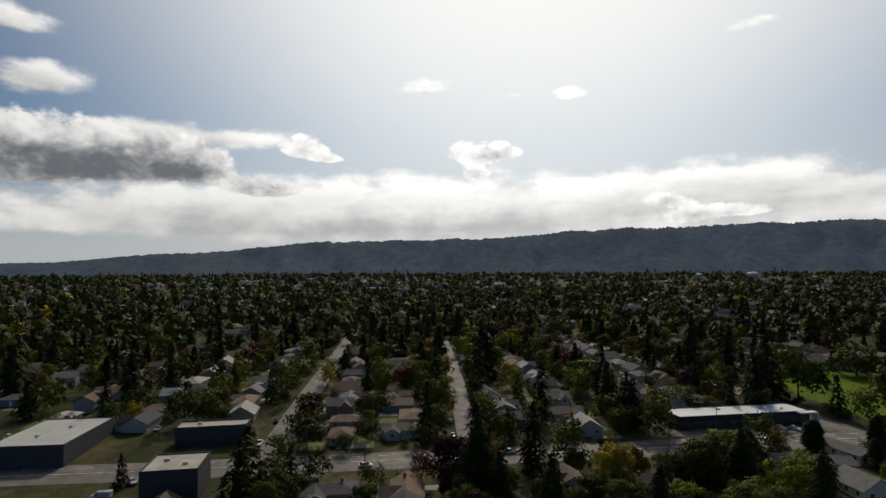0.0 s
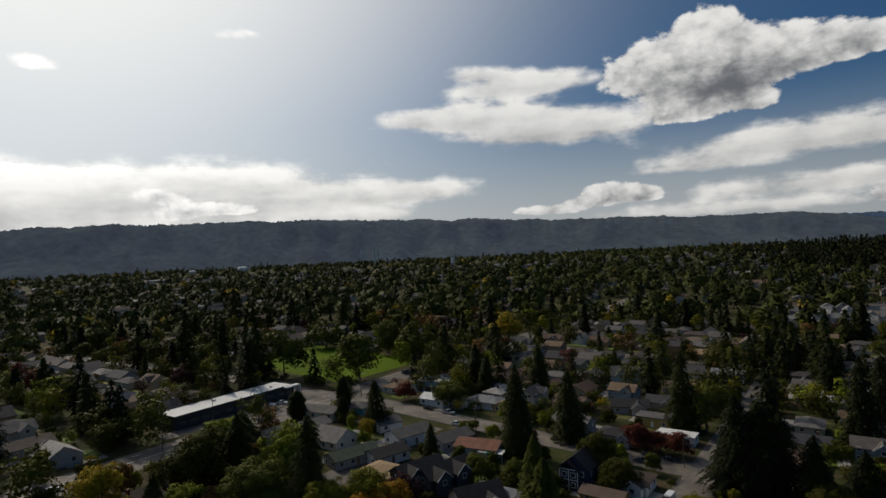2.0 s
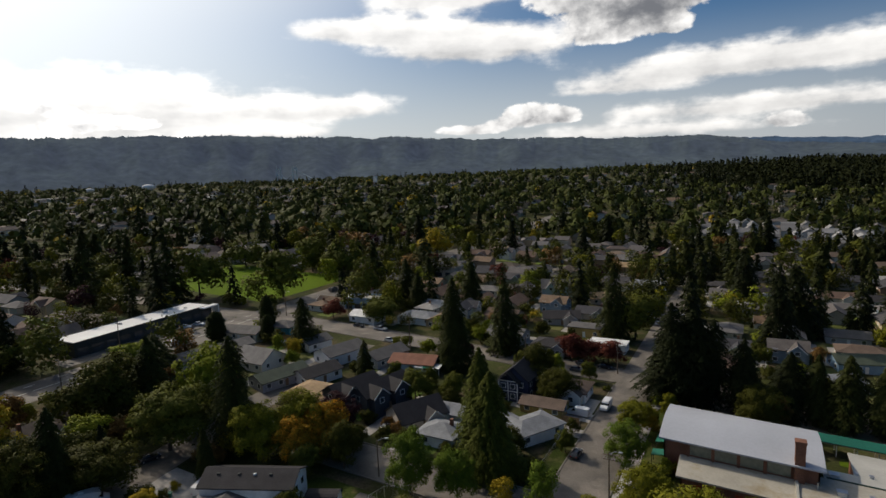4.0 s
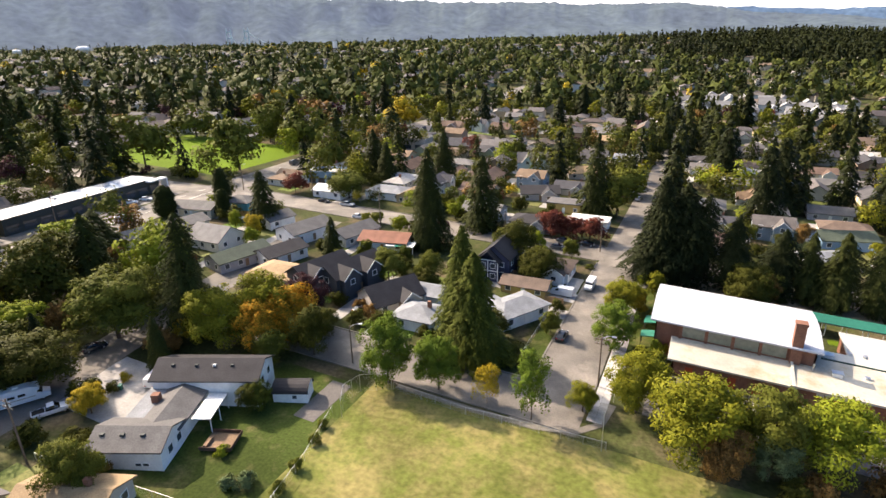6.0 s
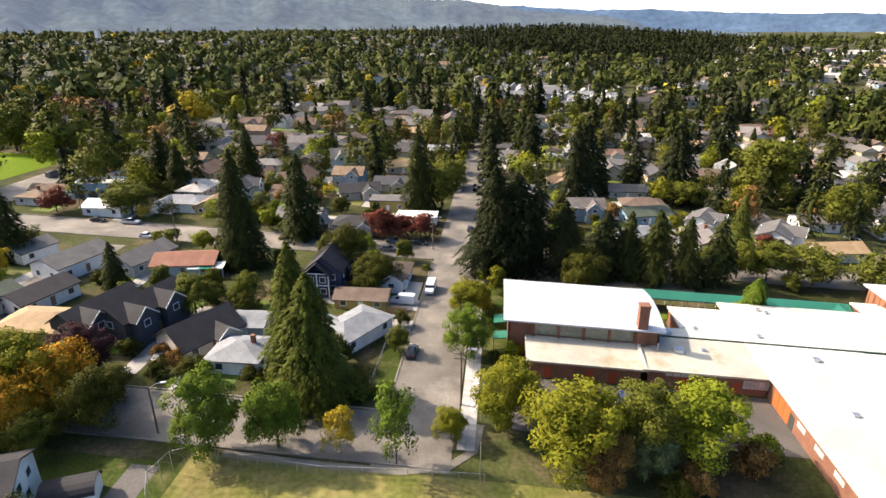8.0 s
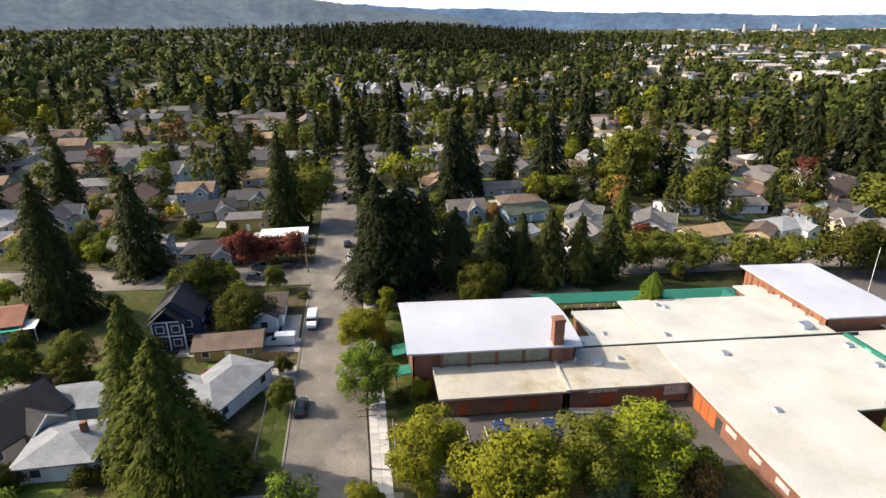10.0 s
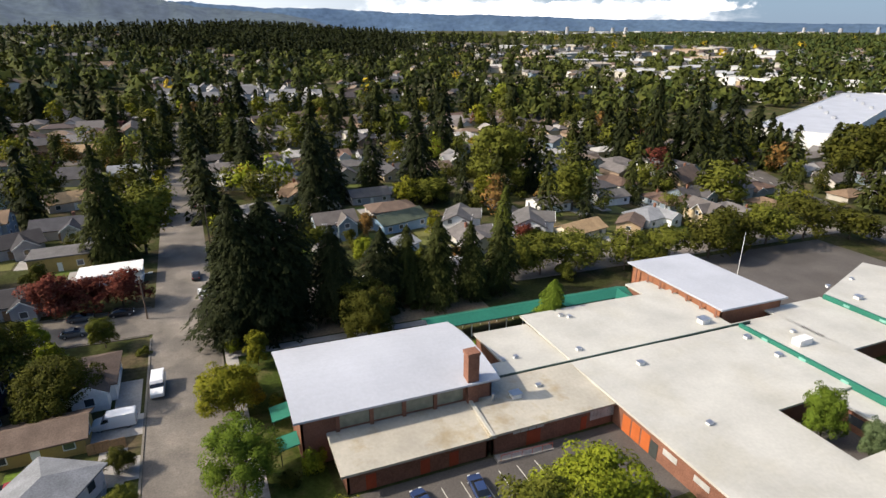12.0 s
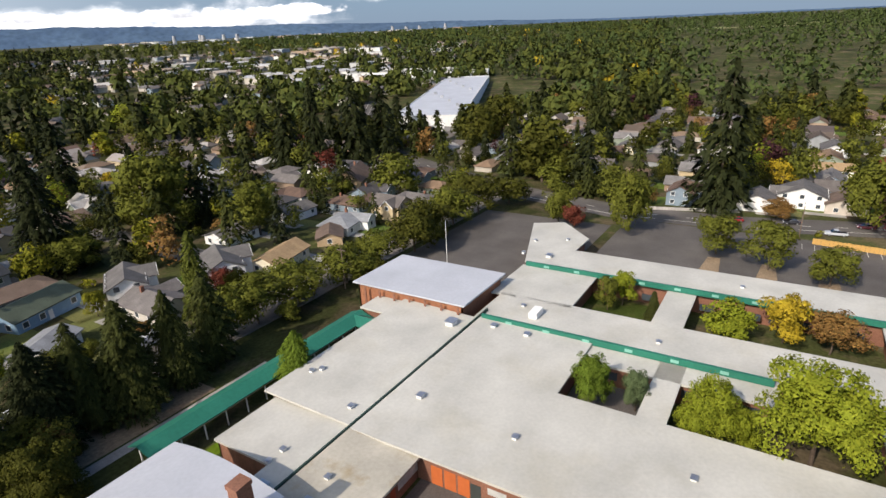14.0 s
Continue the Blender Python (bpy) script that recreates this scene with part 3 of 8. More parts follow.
def wall_ring(shape, ring, top, slot=0, thick=0.3):
    """Walls along a closed ring, from just under the ground to a height over it."""
    n = len(ring)
    for i in range(n):
        (x0, y0), (x1, y1) = ring[i], ring[(i + 1) % n]
        d = math.hypot(x1 - x0, y1 - y0)
        nx, ny = -(y1 - y0) / d * thick, (x1 - x0) / d * thick
        q = [(x0, y0), (x1, y1), (x1 + nx, y1 + ny), (x0 + nx, y0 + ny)]
        t = top[i] if isinstance(top, (list, tuple)) else top
        v = [(x, y, gz(x, y) - 0.6) for x, y in q] + [(x, y, gz(x, y) + t) for x, y in q]
        shape.add(v, [(3, 2, 1, 0), (4, 5, 6, 7), (0, 1, 5, 4), (1, 2, 6, 5), (2, 3, 7, 6), (3, 0, 4, 7)], slot)


def rect(x0, x1, y0, y1):
    return [(x0, y0), (x1, y0), (x1, y1), (x0, y1)]


school = thing("school", "low brick school with pale flat roofs around courtyards", "school")


def block(name, x0, x1, y0, y1, h, roof_mat, eave=0.8, heights=None, wall_mat=None, label="", thick=0.35):
    s = Shape()
    wall_ring(s, rect(x0, x1, y0, y1), h - thick)
    part("wall", s, wall_mat or M["brick"], school, "red brick wall")
    s = Shape()
    r = rect(x0 - eave, x1 + eave, y0 - eave, y1 + eave)
    roof_plate(s, r, heights or [h] * 4, thick)
    return part(name, s, roof_mat, school, label)


def gym_roof():
    """A shallow arched roof with a thin edge, in one piece."""
    n, x0, x1, y0, y1, t = 12, 4.4, 33.0, 76.2, 94.4, 0.3
    v = []
    for i in range(n + 1):
        u = i / n
        y, h = y0 + (y1 - y0) * u, 7.7 + 1.2 * math.sin(math.pi * u)
        v += [sz(x0, y, h), sz(x1, y, h), sz(x1, y, h - t), sz(x0, y, h - t)]
    f = [(4 * i + k, 4 * i + (k + 1) % 4, 4 * i + 4 + (k + 1) % 4, 4 * i + 4 + k) for i in range(n) for k in range(4)] + [(3, 2, 1, 0), (4 * n, 4 * n + 1, 4 * n + 2, 4 * n + 3)]
    return Shape().add(v, f)


s = Shape()
wall_ring(s, rect(5.3, 32.2, 77.2, 93.4), 7.6)
part("wall", s, M["brick"], school, "dark red brick gymnasium wall")
part("roof", gym_roof(), M["membrane_blue"], school, "shallow arched pale grey gymnasium roof")
block("roof", 9.2, 28.2, 70.5, 77.2, 4.0, M["membrane_tan"], heights=[3.7, 3.7, 4.6, 4.6], label="stained tan roof of the low wing")
block("roof", 28.8, 49.0, 70.5, 79.6, 4.3, M["membrane_tan"], heights=[3.9, 3.9, 4.6, 4.6], label="stained tan membrane roof")
block("roof", 49.0, 68.0, -20.0, 79.6, 4.3, M["membrane"], heights=[4.1, 4.1, 4.6, 4.6], label="pale grey membrane roof of the long south wing")
block("roof", 69.0, 84.9, 60.2, 79.6, 4.5, M["membrane"], label="pale grey membrane roof")
block("roof", 49.5, 84.0, 81.6, 96.0, 4.85, M["membrane"], heights=[4.6, 4.6, 5.0, 5.0], label="pale grey membrane roof")
block("roof", 38.7, 48.9, 85.2, 94.9, 4.0, M["membrane"], 0.3, label="lower pale grey membrane roof")
structure("lawn_court", Shape().add([sz(x, y, 0.05) for x, y in ((38.0, 96.2), (49.0, 96.2), (49.0, 99.9), (38.0, 99.9))], [(0, 1, 2, 3)]), M["lawn"], "strip of dry grass between roof and walkway", "lawn")
block("roof", 34.0, 49.0, 81.6, 84.2, 4.2, M["membrane"], label="pale grey membrane roof")
block("roof", 86.2, 97.5, -20.0, 81.0, 4.2, M["membrane"], label="pale grey membrane roof of a classroom wing")
block("roof", 79.0, 84.3, 97.4, 102.6, 4.5, M["membrane"], 0.4, label="small pale grey roof beside the hall")
block("roof", 98.0, 113.8, 68.0, 83.5, 4.2, M["membrane"], label="pale grey membrane roof")
block("roof", 98.0, 113.8, 48.2, 52.0, 4.0, M["membrane"], label="pale grey roof of a link between wings")
block("roof", 98.0, 113.8, -20.0, 17.0, 4.0, M["membrane"], label="pale grey membrane roof")
block("roof", 69.0, 84.9, 45.5, 47.8, 4.0, M["membrane"], label="pale grey roof of a link between wings")
block("roof", 81.0, 84.9, 33.0, 60.2, 4.0, M["membrane"], label="pale grey membrane roof")
block("roof", 69.0, 84.9, -20.0, 20.0, 4.2, M["membrane"], label="pale grey membrane roof")
block("roof", 115.2, 127.0, -20.0, 76.5, 4.6, M["membrane"], label="pale grey membrane roof of the east wing")
s = Shape()
ring = [(116, 76.8), (138, 76.3), (149.3, 86.6), (145, 94.2), (116, 84.5)]
wall_ring(s, [(117, 77.5), (137.5, 77.2), (148, 86.6), (144.5, 93), (117, 84)], 4.1)
part("wall", s, M["brick"], school)
s = Shape()
roof_plate(s, ring, [4.5] * 5)
part("roof", s, M["membrane"], school)
block("roof", 85.1, 101.6, 83.9, 108.4, 6.6, M["membrane_blue"], wall_mat=M["brick_orange"], label="pale grey flat roof of the assembly hall")
for x, y0, y1 in ((114.4, 17.0, 83.5), (85.5, 33.0, 80.0)):
    s = Shape()
    v = [sz(x - 0.25, y0, 4.1), sz(x + 0.35, y0, 4.1), sz(x + 0.35, y1, 4.1), sz(x - 0.25, y1, 4.1), sz(x - 0.25, y0, 5.2), sz(x + 0.35, y0, 5.2), sz(x + 0.35, y1, 5.2), sz(x - 0.25, y1, 5.2)]
    s.add(v, [(4, 5, 6, 7), (0, 1, 5, 4), (1, 2, 6, 5), (2, 3, 7, 6), (3, 0, 4, 7)])
    part("fascia", s, M["green_metal"], school, "green metal clerestory band")
# chimney
s = Shape()
g0 = gz(29, 78)
s.box(28.1, 29.8, 76.5, 78.0, g0, g0 + 12.2).box(28.0, 29.9, 76.4, 78.1, g0 + 11.9, g0 + 12.4)
part("chimney", s, M["brick"], school, "square brick chimney stack")


def canopy():
    t = thing("covered_walkway", "covered walkway with a green metal roof on thin posts", "walkway")
    s = Shape()
    for (x0, x1, y0, y1) in ((32.4, 78.4, 100.3, 105.0),):
        ym = (y0 + y1) / 2
        for a, b in ((y0, ym), (y1, ym)):
            q = [sz(x0, a, 3.2), sz(x1, a, 3.2), sz(x1, b, 4.1), sz(x0, b, 4.1)]
            s.plate(q if b > a else q[::-1], 0.15)
    part("roof", s, M["green_metal"], t)
    s = Shape()
    for a, b in ((73.8, 76.1), (78.4, 76.1)):
        q = [sz(a, 97.4, 3.15), sz(a, 102.6, 3.15), sz(b, 102.6, 4.06), sz(b, 97.4, 4.06)]
        s.plate(q[::-1] if b > a else q, 0.15)
    part("roof", s, M["green_metal"], t)
    for i in range(13):
        for y in (100.8, 104.5):
            x = 33.5 + i * 3.7
            s = Shape()
            s.box(x - 0.08, x + 0.08, y - 0.08, y + 0.08, gz(x, y) - 0.2, gz(x, y) + 3.2)
            part("post", s, M["white_trim"], t)
    for y in (100.45, 104.85):
        s = Shape()
        s.add([sz(x, yy, h) for h in (2.85, 3.18) for x, yy in ((32.6, y - 0.08), (78.2, y - 0.08), (78.2, y + 0.08), (32.6, y + 0.08))], [(3, 2, 1, 0), (4, 5, 6, 7), (0, 1, 5, 4), (1, 2, 6, 5), (2, 3, 7, 6), (3, 0, 4, 7)])
        part("beam", s, M["slab_wood"], t, "pale tan timber beam")


M["slab_wood"] = material("slab_wood", (0.42, 0.33, 0.22), grain=0.2, scale=4, stain=0.2, bump=0.1)
canopy()

# clerestory panes between brick piers on the gymnasium's south side
for i in range(4):
    x0 = 10.2 + i * 4.5
    s = Shape()
    s.add([sz(x, y, h) for x, y, h in ((x0, 77.12, 4.9), (x0 + 3.9, 77.12, 4.9), (x0 + 3.9, 77.12, 7.2), (x0, 77.12, 7.2), (x0, 77.05, 4.9), (x0 + 3.9, 77.05, 4.9), (x0 + 3.9, 77.05, 7.2), (x0, 77.05, 7.2))], [(4, 5, 6, 7), (0, 1, 5, 4), (1, 2, 6, 5), (2, 3, 7, 6), (3, 0, 4, 7)])
    part("clerestory_pane", s, M["glass_dusty"], school, "dusty pale green clerestory glazing")
    s = Shape()
    s.box(x0 - 0.55, x0 - 0.05, 76.85, 77.3, gz(x0, 77) + 4.0, gz(x0, 77) + 7.5)
    part("pier", s, M["brick"], school)


def wall_panel(name, mat, face, a, b, fixed, h0, h1, label="", proud=0.06):
    """A door or window set in a wall: face 's' looks south at y = fixed, face 'w' looks west at x = fixed."""
    s = Shape()
    if face == "s":
        z = gz((a + b) / 2, fixed)
        s.box(a, b, fixed - proud, fixed + 0.04, z + h0, z + h1)
    else:
        z = gz(fixed, (a + b) / 2)
        s.box(fixed - proud, fixed + 0.04, a, b, z + h0, z + h1)
    return part(name, s, mat, school, label)


for a in (11.5, 18.6, 22.6):
    wall_panel("door", M["door_red"], "s", a, a + 1.3, 70.5, 0.1, 2.3, "dark orange-red door")
wall_panel("door", M["door_red"], "s", 34.2, 36.4, 70.5, 0.1, 2.4, "wide dark orange-red door")
wall_panel("door", M["door_red"], "s", 43.2, 44.2, 70.5, 0.1, 2.3, "dark orange-red door")
for i in range(4):
    wall_panel("window", M["glass_pale"], "s", 32.0 + i * 1.25, 33.1 + i * 1.25, 70.5, 2.55, 3.4)
for i in range(7):
    wall_panel("window", M["glass_pale"], "s", 44.8 + i * 0.62, 45.35 + i * 0.62, 70.5, 1.3, 2.9)
for i in range(3):
    wall_panel("panel", M["panel_orange"], "w", 66.8 - i * 1.9, 68.4 - i * 1.9, 49.0, 0.1, 2.9, "bright orange entrance panel")
wall_panel("door", M["dark_metal"], "w", 61.5, 62.9, 49.0, 0.1, 2.5)
for i in range(12):
    wall_panel("window", M["glass_pale"], "w", 58.2 - i * 5.2, 60.6 - i * 5.2, 49.0, 1.9, 2.8)
for x, ys in ((84.9, (34, 38, 42, 50, 54)), (113.8, (20, 24, 28, 32, 36, 40, 44, 55, 59, 63))):
    for y in ys:
        wall_panel("window", M["glass"], "w", y, y + 2.6, x + (0.0 if x > 100 else -3.9), 1.2, 2.6)
for i in range(7):
    x = 84.0
    wall_panel("pilaster", M["brick"], "w", 84.0 + i * 3.6, 84.45 + i * 3.6, 84.0, 0.0, 6.1, "", 0.10)
for x, y0, y1, n in ((114.1, 20.0, 82.0, 9), (85.2, 36.0, 78.0, 6)):
    for i in range(n):
        y = y0 + (y1 - y0) * (i + 0.5) / n
        s = Shape().box(x - 0.1, x + 0.02, y - 0.6, y + 0.6, gz(x, y) + 4.45, gz(x, y) + 4.95)
        part("vent_pane", s, M["green_pale"], school, "pale green clerestory louvre")
# roof fittings
for x, y, h, size in ((55.9, 94.2, 5.0, 0.35), (57.1, 93.2, 5.0, 0.35), (51.8, 83.1, 4.7, 0.4), (41, 85.2, 4.3, 0.35), (38.6, 85.2, 4.3, 0.35), (58.6, 76.0, 4.6, 0.5), (35.4, 75.8, 4.3, 0.7), (39.9, 76.8, 4.4, 0.35), (56.8, 60.6, 4.5, 0.4), (83.1, 76.4, 4.5, 0.5),
                      (82.8, 70.0, 4.5, 0.5), (34.9, 82.4, 4.2, 0.7), (80.1, 83.4, 4.65, 0.9), (93.9, 75.4, 4.2, 0.4), (121.0, 87.0, 4.5, 0.4), (130.6, 87.9, 4.5, 0.4), (134.7, 80.8, 4.5, 0.4), (120.9, 80.5, 4.5, 0.7), (60, 40, 4.3, 0.4), (57, 25, 4.2, 0.4), (91, 50, 4.2, 0.4), (121, 40, 4.6, 0.4)):
    z = gz(x, y) + h
    v = part("roof_vent", Shape().box(x - size, x + size, y - size * 0.8, y + size * 0.8, z - 0.15, z + size * 0.9), M["white_trim"], school, "small white roof vent")
    part("cap", Shape().box(x - size * 1.2, x + size * 1.2, y - size, y + size, z + size * 0.9, z + size * 1.05), M["metal"], v)
z = gz(91.2, 71.9) + 4.2
part("air_unit", Shape().box(89.6, 92.8, 71.0, 72.6, z - 0.1, z + 1.2), M["white_trim"], school, "long white roof air unit")
for x, y, h in ((31.2, 77.6, 2.6), (31.8, 76.0, 1.0)):
    z = gz(x, y) + 4.3
    part("flue", Shape().tube((x, y, z), (x, y, z + h), 0.14, 0.14, 8).tube((x, y, z + h), (x, y, z + h + 0.25), 0.22, 0.22, 8), M["metal"], school, "thin steel flue pipe")
s = Shape()
roof_plate(s, [(28.3, 69.6), (28.75, 69.6), (28.75, 77.0), (28.3, 77.0)], [4.0, 4.0, 4.95, 4.95], 0.4)
part("roof_step", s, M["membrane"], school, "raised pale roof joint")
# dark roof edges where the roof levels meet
for x0, x1, y, h in ((33.5, 89.0, 80.5, 4.75),):
    s = Shape()
    s.add([sz(a, b, c) for a, b, c in ((x0, y, 3.9), (x1, y, 3.9), (x1, y + 0.3, 3.9), (x0, y + 0.3, 3.9), (x0, y, h), (x1, y, h), (x1, y + 0.3, h), (x0, y + 0.3, h))], [(4, 5, 6, 7), (0, 1, 5, 4), (1, 2, 6, 5), (2, 3, 7, 6), (3, 0, 4, 7)])
    part("fascia", s, M["fascia_dark"], school, "dark green roof edge")
for (x0, x1, y0, y1, hh) in ((2.6, 5.2, 84.5, 88.0, 3.0), (2.6, 5.2, 78.2, 81.0, 3.0)):
    s = Shape()
    roof_plate(s, [(x0, y0), (x1, y0), (x1, y1), (x0, y1)], [hh - 0.5, hh, hh, hh - 0.5], 0.15)
    part("awning", s, M["green_metal"], school, "small green metal door awning")
    for y in (y0 + 0.2, y1 - 0.2):
        z = gz(x0, y)
        part("post", Shape().box(x0 + 0.1, x0 + 0.22, y - 0.06, y + 0.06, z, z + hh - 0.6), M["dark_metal"], school)
# the ramp and rail by the yard doors
t = thing("entrance_ramp", "low concrete ramp with a rust-brown handrail", "ramp")
s = Shape()
s.plate([sz(28.8, 69.9, 0.5), sz(28.8, 68.6, 0.5), sz(37.4, 68.4, 0.12), sz(37.4, 69.7, 0.12)][::-1], 0.5)
part("slope", s, M["concrete"], t)
for i in range(6):
    x = 29.2 + i * 1.6
    part("baluster", Shape().tube(sz(x, 68.6, 0.3 - 0.04 * i), sz(x, 68.6, 1.35 - 0.06 * i), 0.03, 0.03, 6), M["door_red"], t)
part("rail", Shape().tube(sz(29.2, 68.6, 1.35), sz(37.2, 68.6, 1.05), 0.035, 0.035, 6), M["door_red"], t)

# ---- trees ----
def quads_mesh(name, centres, normals, ups, wide, tall, mats, round_by=None, share=0.5):
    """Leaf sprays: three-cornered blades at the given places, shaded softly along round_by (the way out of the crown)."""
    c, n, u = (np.asarray(a, float) for a in (centres, normals, ups))
    n = n / (np.linalg.norm(n, axis=1, keepdims=True) + 1e-9)
    way = n if round_by is None else np.asarray(round_by, float)
    way = way / (np.linalg.norm(way, axis=1, keepdims=True) + 1e-9)
    n = n * np.where((n * way).sum(1, keepdims=True) < 0, -1.0, 1.0)
    r = np.cross(u, n)
    r /= np.linalg.norm(r, axis=1, keepdims=True) + 1e-9
    u = np.cross(n, r)
    w, t = np.asarray(wide)[:, None] * r, np.asarray(tall)[:, None] * u
    v = np.stack([c - 0.8 * t - w, c - 0.8 * t + w, c + 1.2 * t], 1).reshape(-1, 3)
    k = len(c)
    me = bpy.data.meshes.new(name)
    me.vertices.add(3 * k)
    me.vertices.foreach_set("co", v.ravel())
    me.loops.add(3 * k)
    me.loops.foreach_set("vertex_index", np.arange(3 * k))
    me.polygons.add(k)
    me.polygons.foreach_set("loop_start", np.arange(0, 3 * k, 3))
    me.polygons.foreach_set("loop_total", np.full(k, 3))
    me.polygons.foreach_set("use_smooth", np.ones(k, bool))
    for m in mats:
        me.materials.append(m)
    me.update()
    soft = share * way + (1 - share) * n
    soft /= np.linalg.norm(soft, axis=1, keepdims=True) + 1e-9
    me.normals_split_custom_set_from_vertices(np.repeat(soft, 3, axis=0))
    return me


def broad_crown(rng, count, leaf, base=0.16, lobes=15, puffs=0):
    """Sprays on a lumpy crown of height 1 and radius 1: limbs' lobes round a centre, each set with puffs of leaves."""
    cs = []
    for i in range(lobes):
        a, z = 2.4 * i + rng.uniform(0, 0.9), rng.uniform(0.28, 0.84)
        k = 0.58 * math.sqrt(max(0.05, 1 - ((z - 0.5) / 0.46) ** 2)) * rng.uniform(0.6, 1.12)
        cs.append((k * math.cos(a), k * math.sin(a), z, rng.uniform(0.26, 0.44)))
    cs += [(0, 0, 0.76, 0.40), (0, 0, 0.55, 0.62), (0.2, -0.1, 0.38, 0.55)]
    cs = np.array(cs)
    puffs = puffs or max(14, min(110, count // 60))
    weight = cs[:, 3] ** 2
    host = rng.choice(len(cs), puffs, p=weight / weight.sum())
    d = rng.normal(size=(puffs, 3))
    d[:, 2] = np.abs(d[:, 2]) * 1.0 - 0.40
    d /= np.linalg.norm(d, axis=1, keepdims=True)
    pc = cs[host, :3] + d * cs[host, 3][:, None] * (1, 1, 0.52) * rng.uniform(0.50, 0.92, (puffs, 1))
    pr = rng.uniform(0.6, 1.2, puffs) * 0.64 * (12.0 / puffs) ** 0.42
    pick = rng.choice(puffs, count, p=pr ** 2 / (pr ** 2).sum())
    e = rng.normal(size=(count, 3)) + 0.75 * d[pick] + (0, 0, 0.35)
    e /= np.linalg.norm(e, axis=1, keepdims=True)
    rad = pr[pick] * (1 - 0.55 * rng.uniform(0, 1, count) ** 1.8) * rng.uniform(0.92, 1.12, count)
    p = pc[pick] + e * rad[:, None] * (1, 1, 0.46)
    p[:, 2] = np.clip(p[:, 2], base, 1.02)
    n = e + rng.normal(scale=0.5, size=(count, 3)) + (0, 0, 0.25)
    way = 0.9 * e + 0.5 * (p - (0, 0, 0.45)) * (1, 1, 1.5)
    return p, n, rng.normal(size=(count, 3)), leaf * rng.uniform(0.5, 1.1, count), leaf * rng.uniform(0.7, 1.4, count), way


def bough_crown(rng, levels, per, blades, leaf, profile, base=0.05, ragged=0.3, gap=0.06, rise=0.25, droop=0.55, wide=0.30, sway=0.15):
    """A conifer of height 1 and radius 1: whorls of boughs, each a flat spray that lifts from the trunk and droops at its tip."""
    P, Nn, U, W, T, way = [], [], [], [], [], []
    ph = rng.uniform(0, 6.283, 4)
    for i in range(levels):
        z0 = (i + rng.uniform(0, 0.9)) / levels
        R = profile(z0) * rng.uniform(0.86, 1.08) + 0.025
        k = max(4, int(per * (0.35 + 0.65 * R)))
        a0 = rng.uniform(0, 6.283)
        for j in range(k):
            if rng.uniform() < gap:
                continue
            a = a0 + 6.283 * j / k + rng.normal() * 0.12
            side = 1 + sway * math.sin(a + ph[0] + 5 * z0) + 0.7 * sway * math.sin(2 * a + ph[1] - 9 * z0)
            L = R * rng.uniform(1 - ragged, 1.10) * side
            zb = base + (1 - base) * z0 + rng.normal() * 0.25 / levels
            m = max(4, int(blades * (0.25 + L)))
            q = np.sqrt(rng.uniform(0.03, 1.0, m))
            s = rng.uniform(-1, 1, m)
            across = s * wide * L * (1.05 - 0.8 * q) + rng.normal(scale=0.012, size=m)
            lift = 0.30 * L * (rise * q - droop * q * q) + rng.normal(scale=0.22 / levels, size=m)
            ca, sa = math.cos(a), math.sin(a)
            r = q * L
            P.append(np.stack([r * ca - across * sa, r * sa + across * ca, zb + lift], 1))
            out = np.stack([ca - 0.7 * s * sa, sa + 0.7 * s * ca, np.zeros(m)], 1)
            Nn.append(out * 0.45 + (0, 0, 0.8) + rng.normal(scale=0.38, size=(m, 3)))
            U.append(out + np.stack([np.zeros(m), np.zeros(m), -0.25 - 0.6 * q], 1) + rng.normal(scale=0.25, size=(m, 3)))
            W.append(leaf * rng.uniform(0.40, 0.85, m))
            T.append(leaf * rng.uniform(0.9, 1.7, m))
            way.append(out * (0.35 + 0.5 * q[:, None]) + (0, 0, 0.55))
    return tuple(np.concatenate(v) for v in (P, Nn, U, W, T, way))


def spire(z):
    return max(0.0, 1 - z) ** 0.62 * (0.75 + 0.25 * min(1, z * 9))


def tall_oval(z):
    return max(0.0, 1 - z ** 1.7) ** 0.75 * (0.6 + 0.4 * min(1, z * 5))


def open_fir(z):
    return max(0.0, 1 - z) ** 0.55 * (0.55 + 0.45 * min(1, z * 4))


def column(z):
    return max(0.0, 1 - z ** 3) ** 0.5 * (0.7 + 0.3 * min(1, z * 8))


def unsquash(args, R, H):
    """Lay a crown of height 1 and radius 1 out at its true size, with leaf sizes in metres."""
    p, n, u, w, t, way = (np.asarray(a, float) for a in args)
    return p * (R, R, H), n, u, w, t, way


def trunk_shape(rng, H, r, limbs, spread, top=0.9):
    s = Shape()
    pts = [Vector((0, 0, -0.4))]
    for i in range(1, 6):
        pts.append(Vector((rng.normal() * r * 0.35, rng.normal() * r * 0.35, H * top * i / 5)))
    for i in range(5):
        s.tube(pts[i], pts[i + 1], r * (1 - 0.17 * i), r * (1 - 0.17 * (i + 1)), 7)
    for i in range(limbs):
        a, z = 2.4 * i, H * rng.uniform(0.25, 0.6)
        s.tube((0, 0, z), (spread * math.cos(a), spread * math.sin(a), z + spread * rng.uniform(0.5, 0.9)), r * 0.4, r * 0.1, 5)
    return s


MODELS = {}


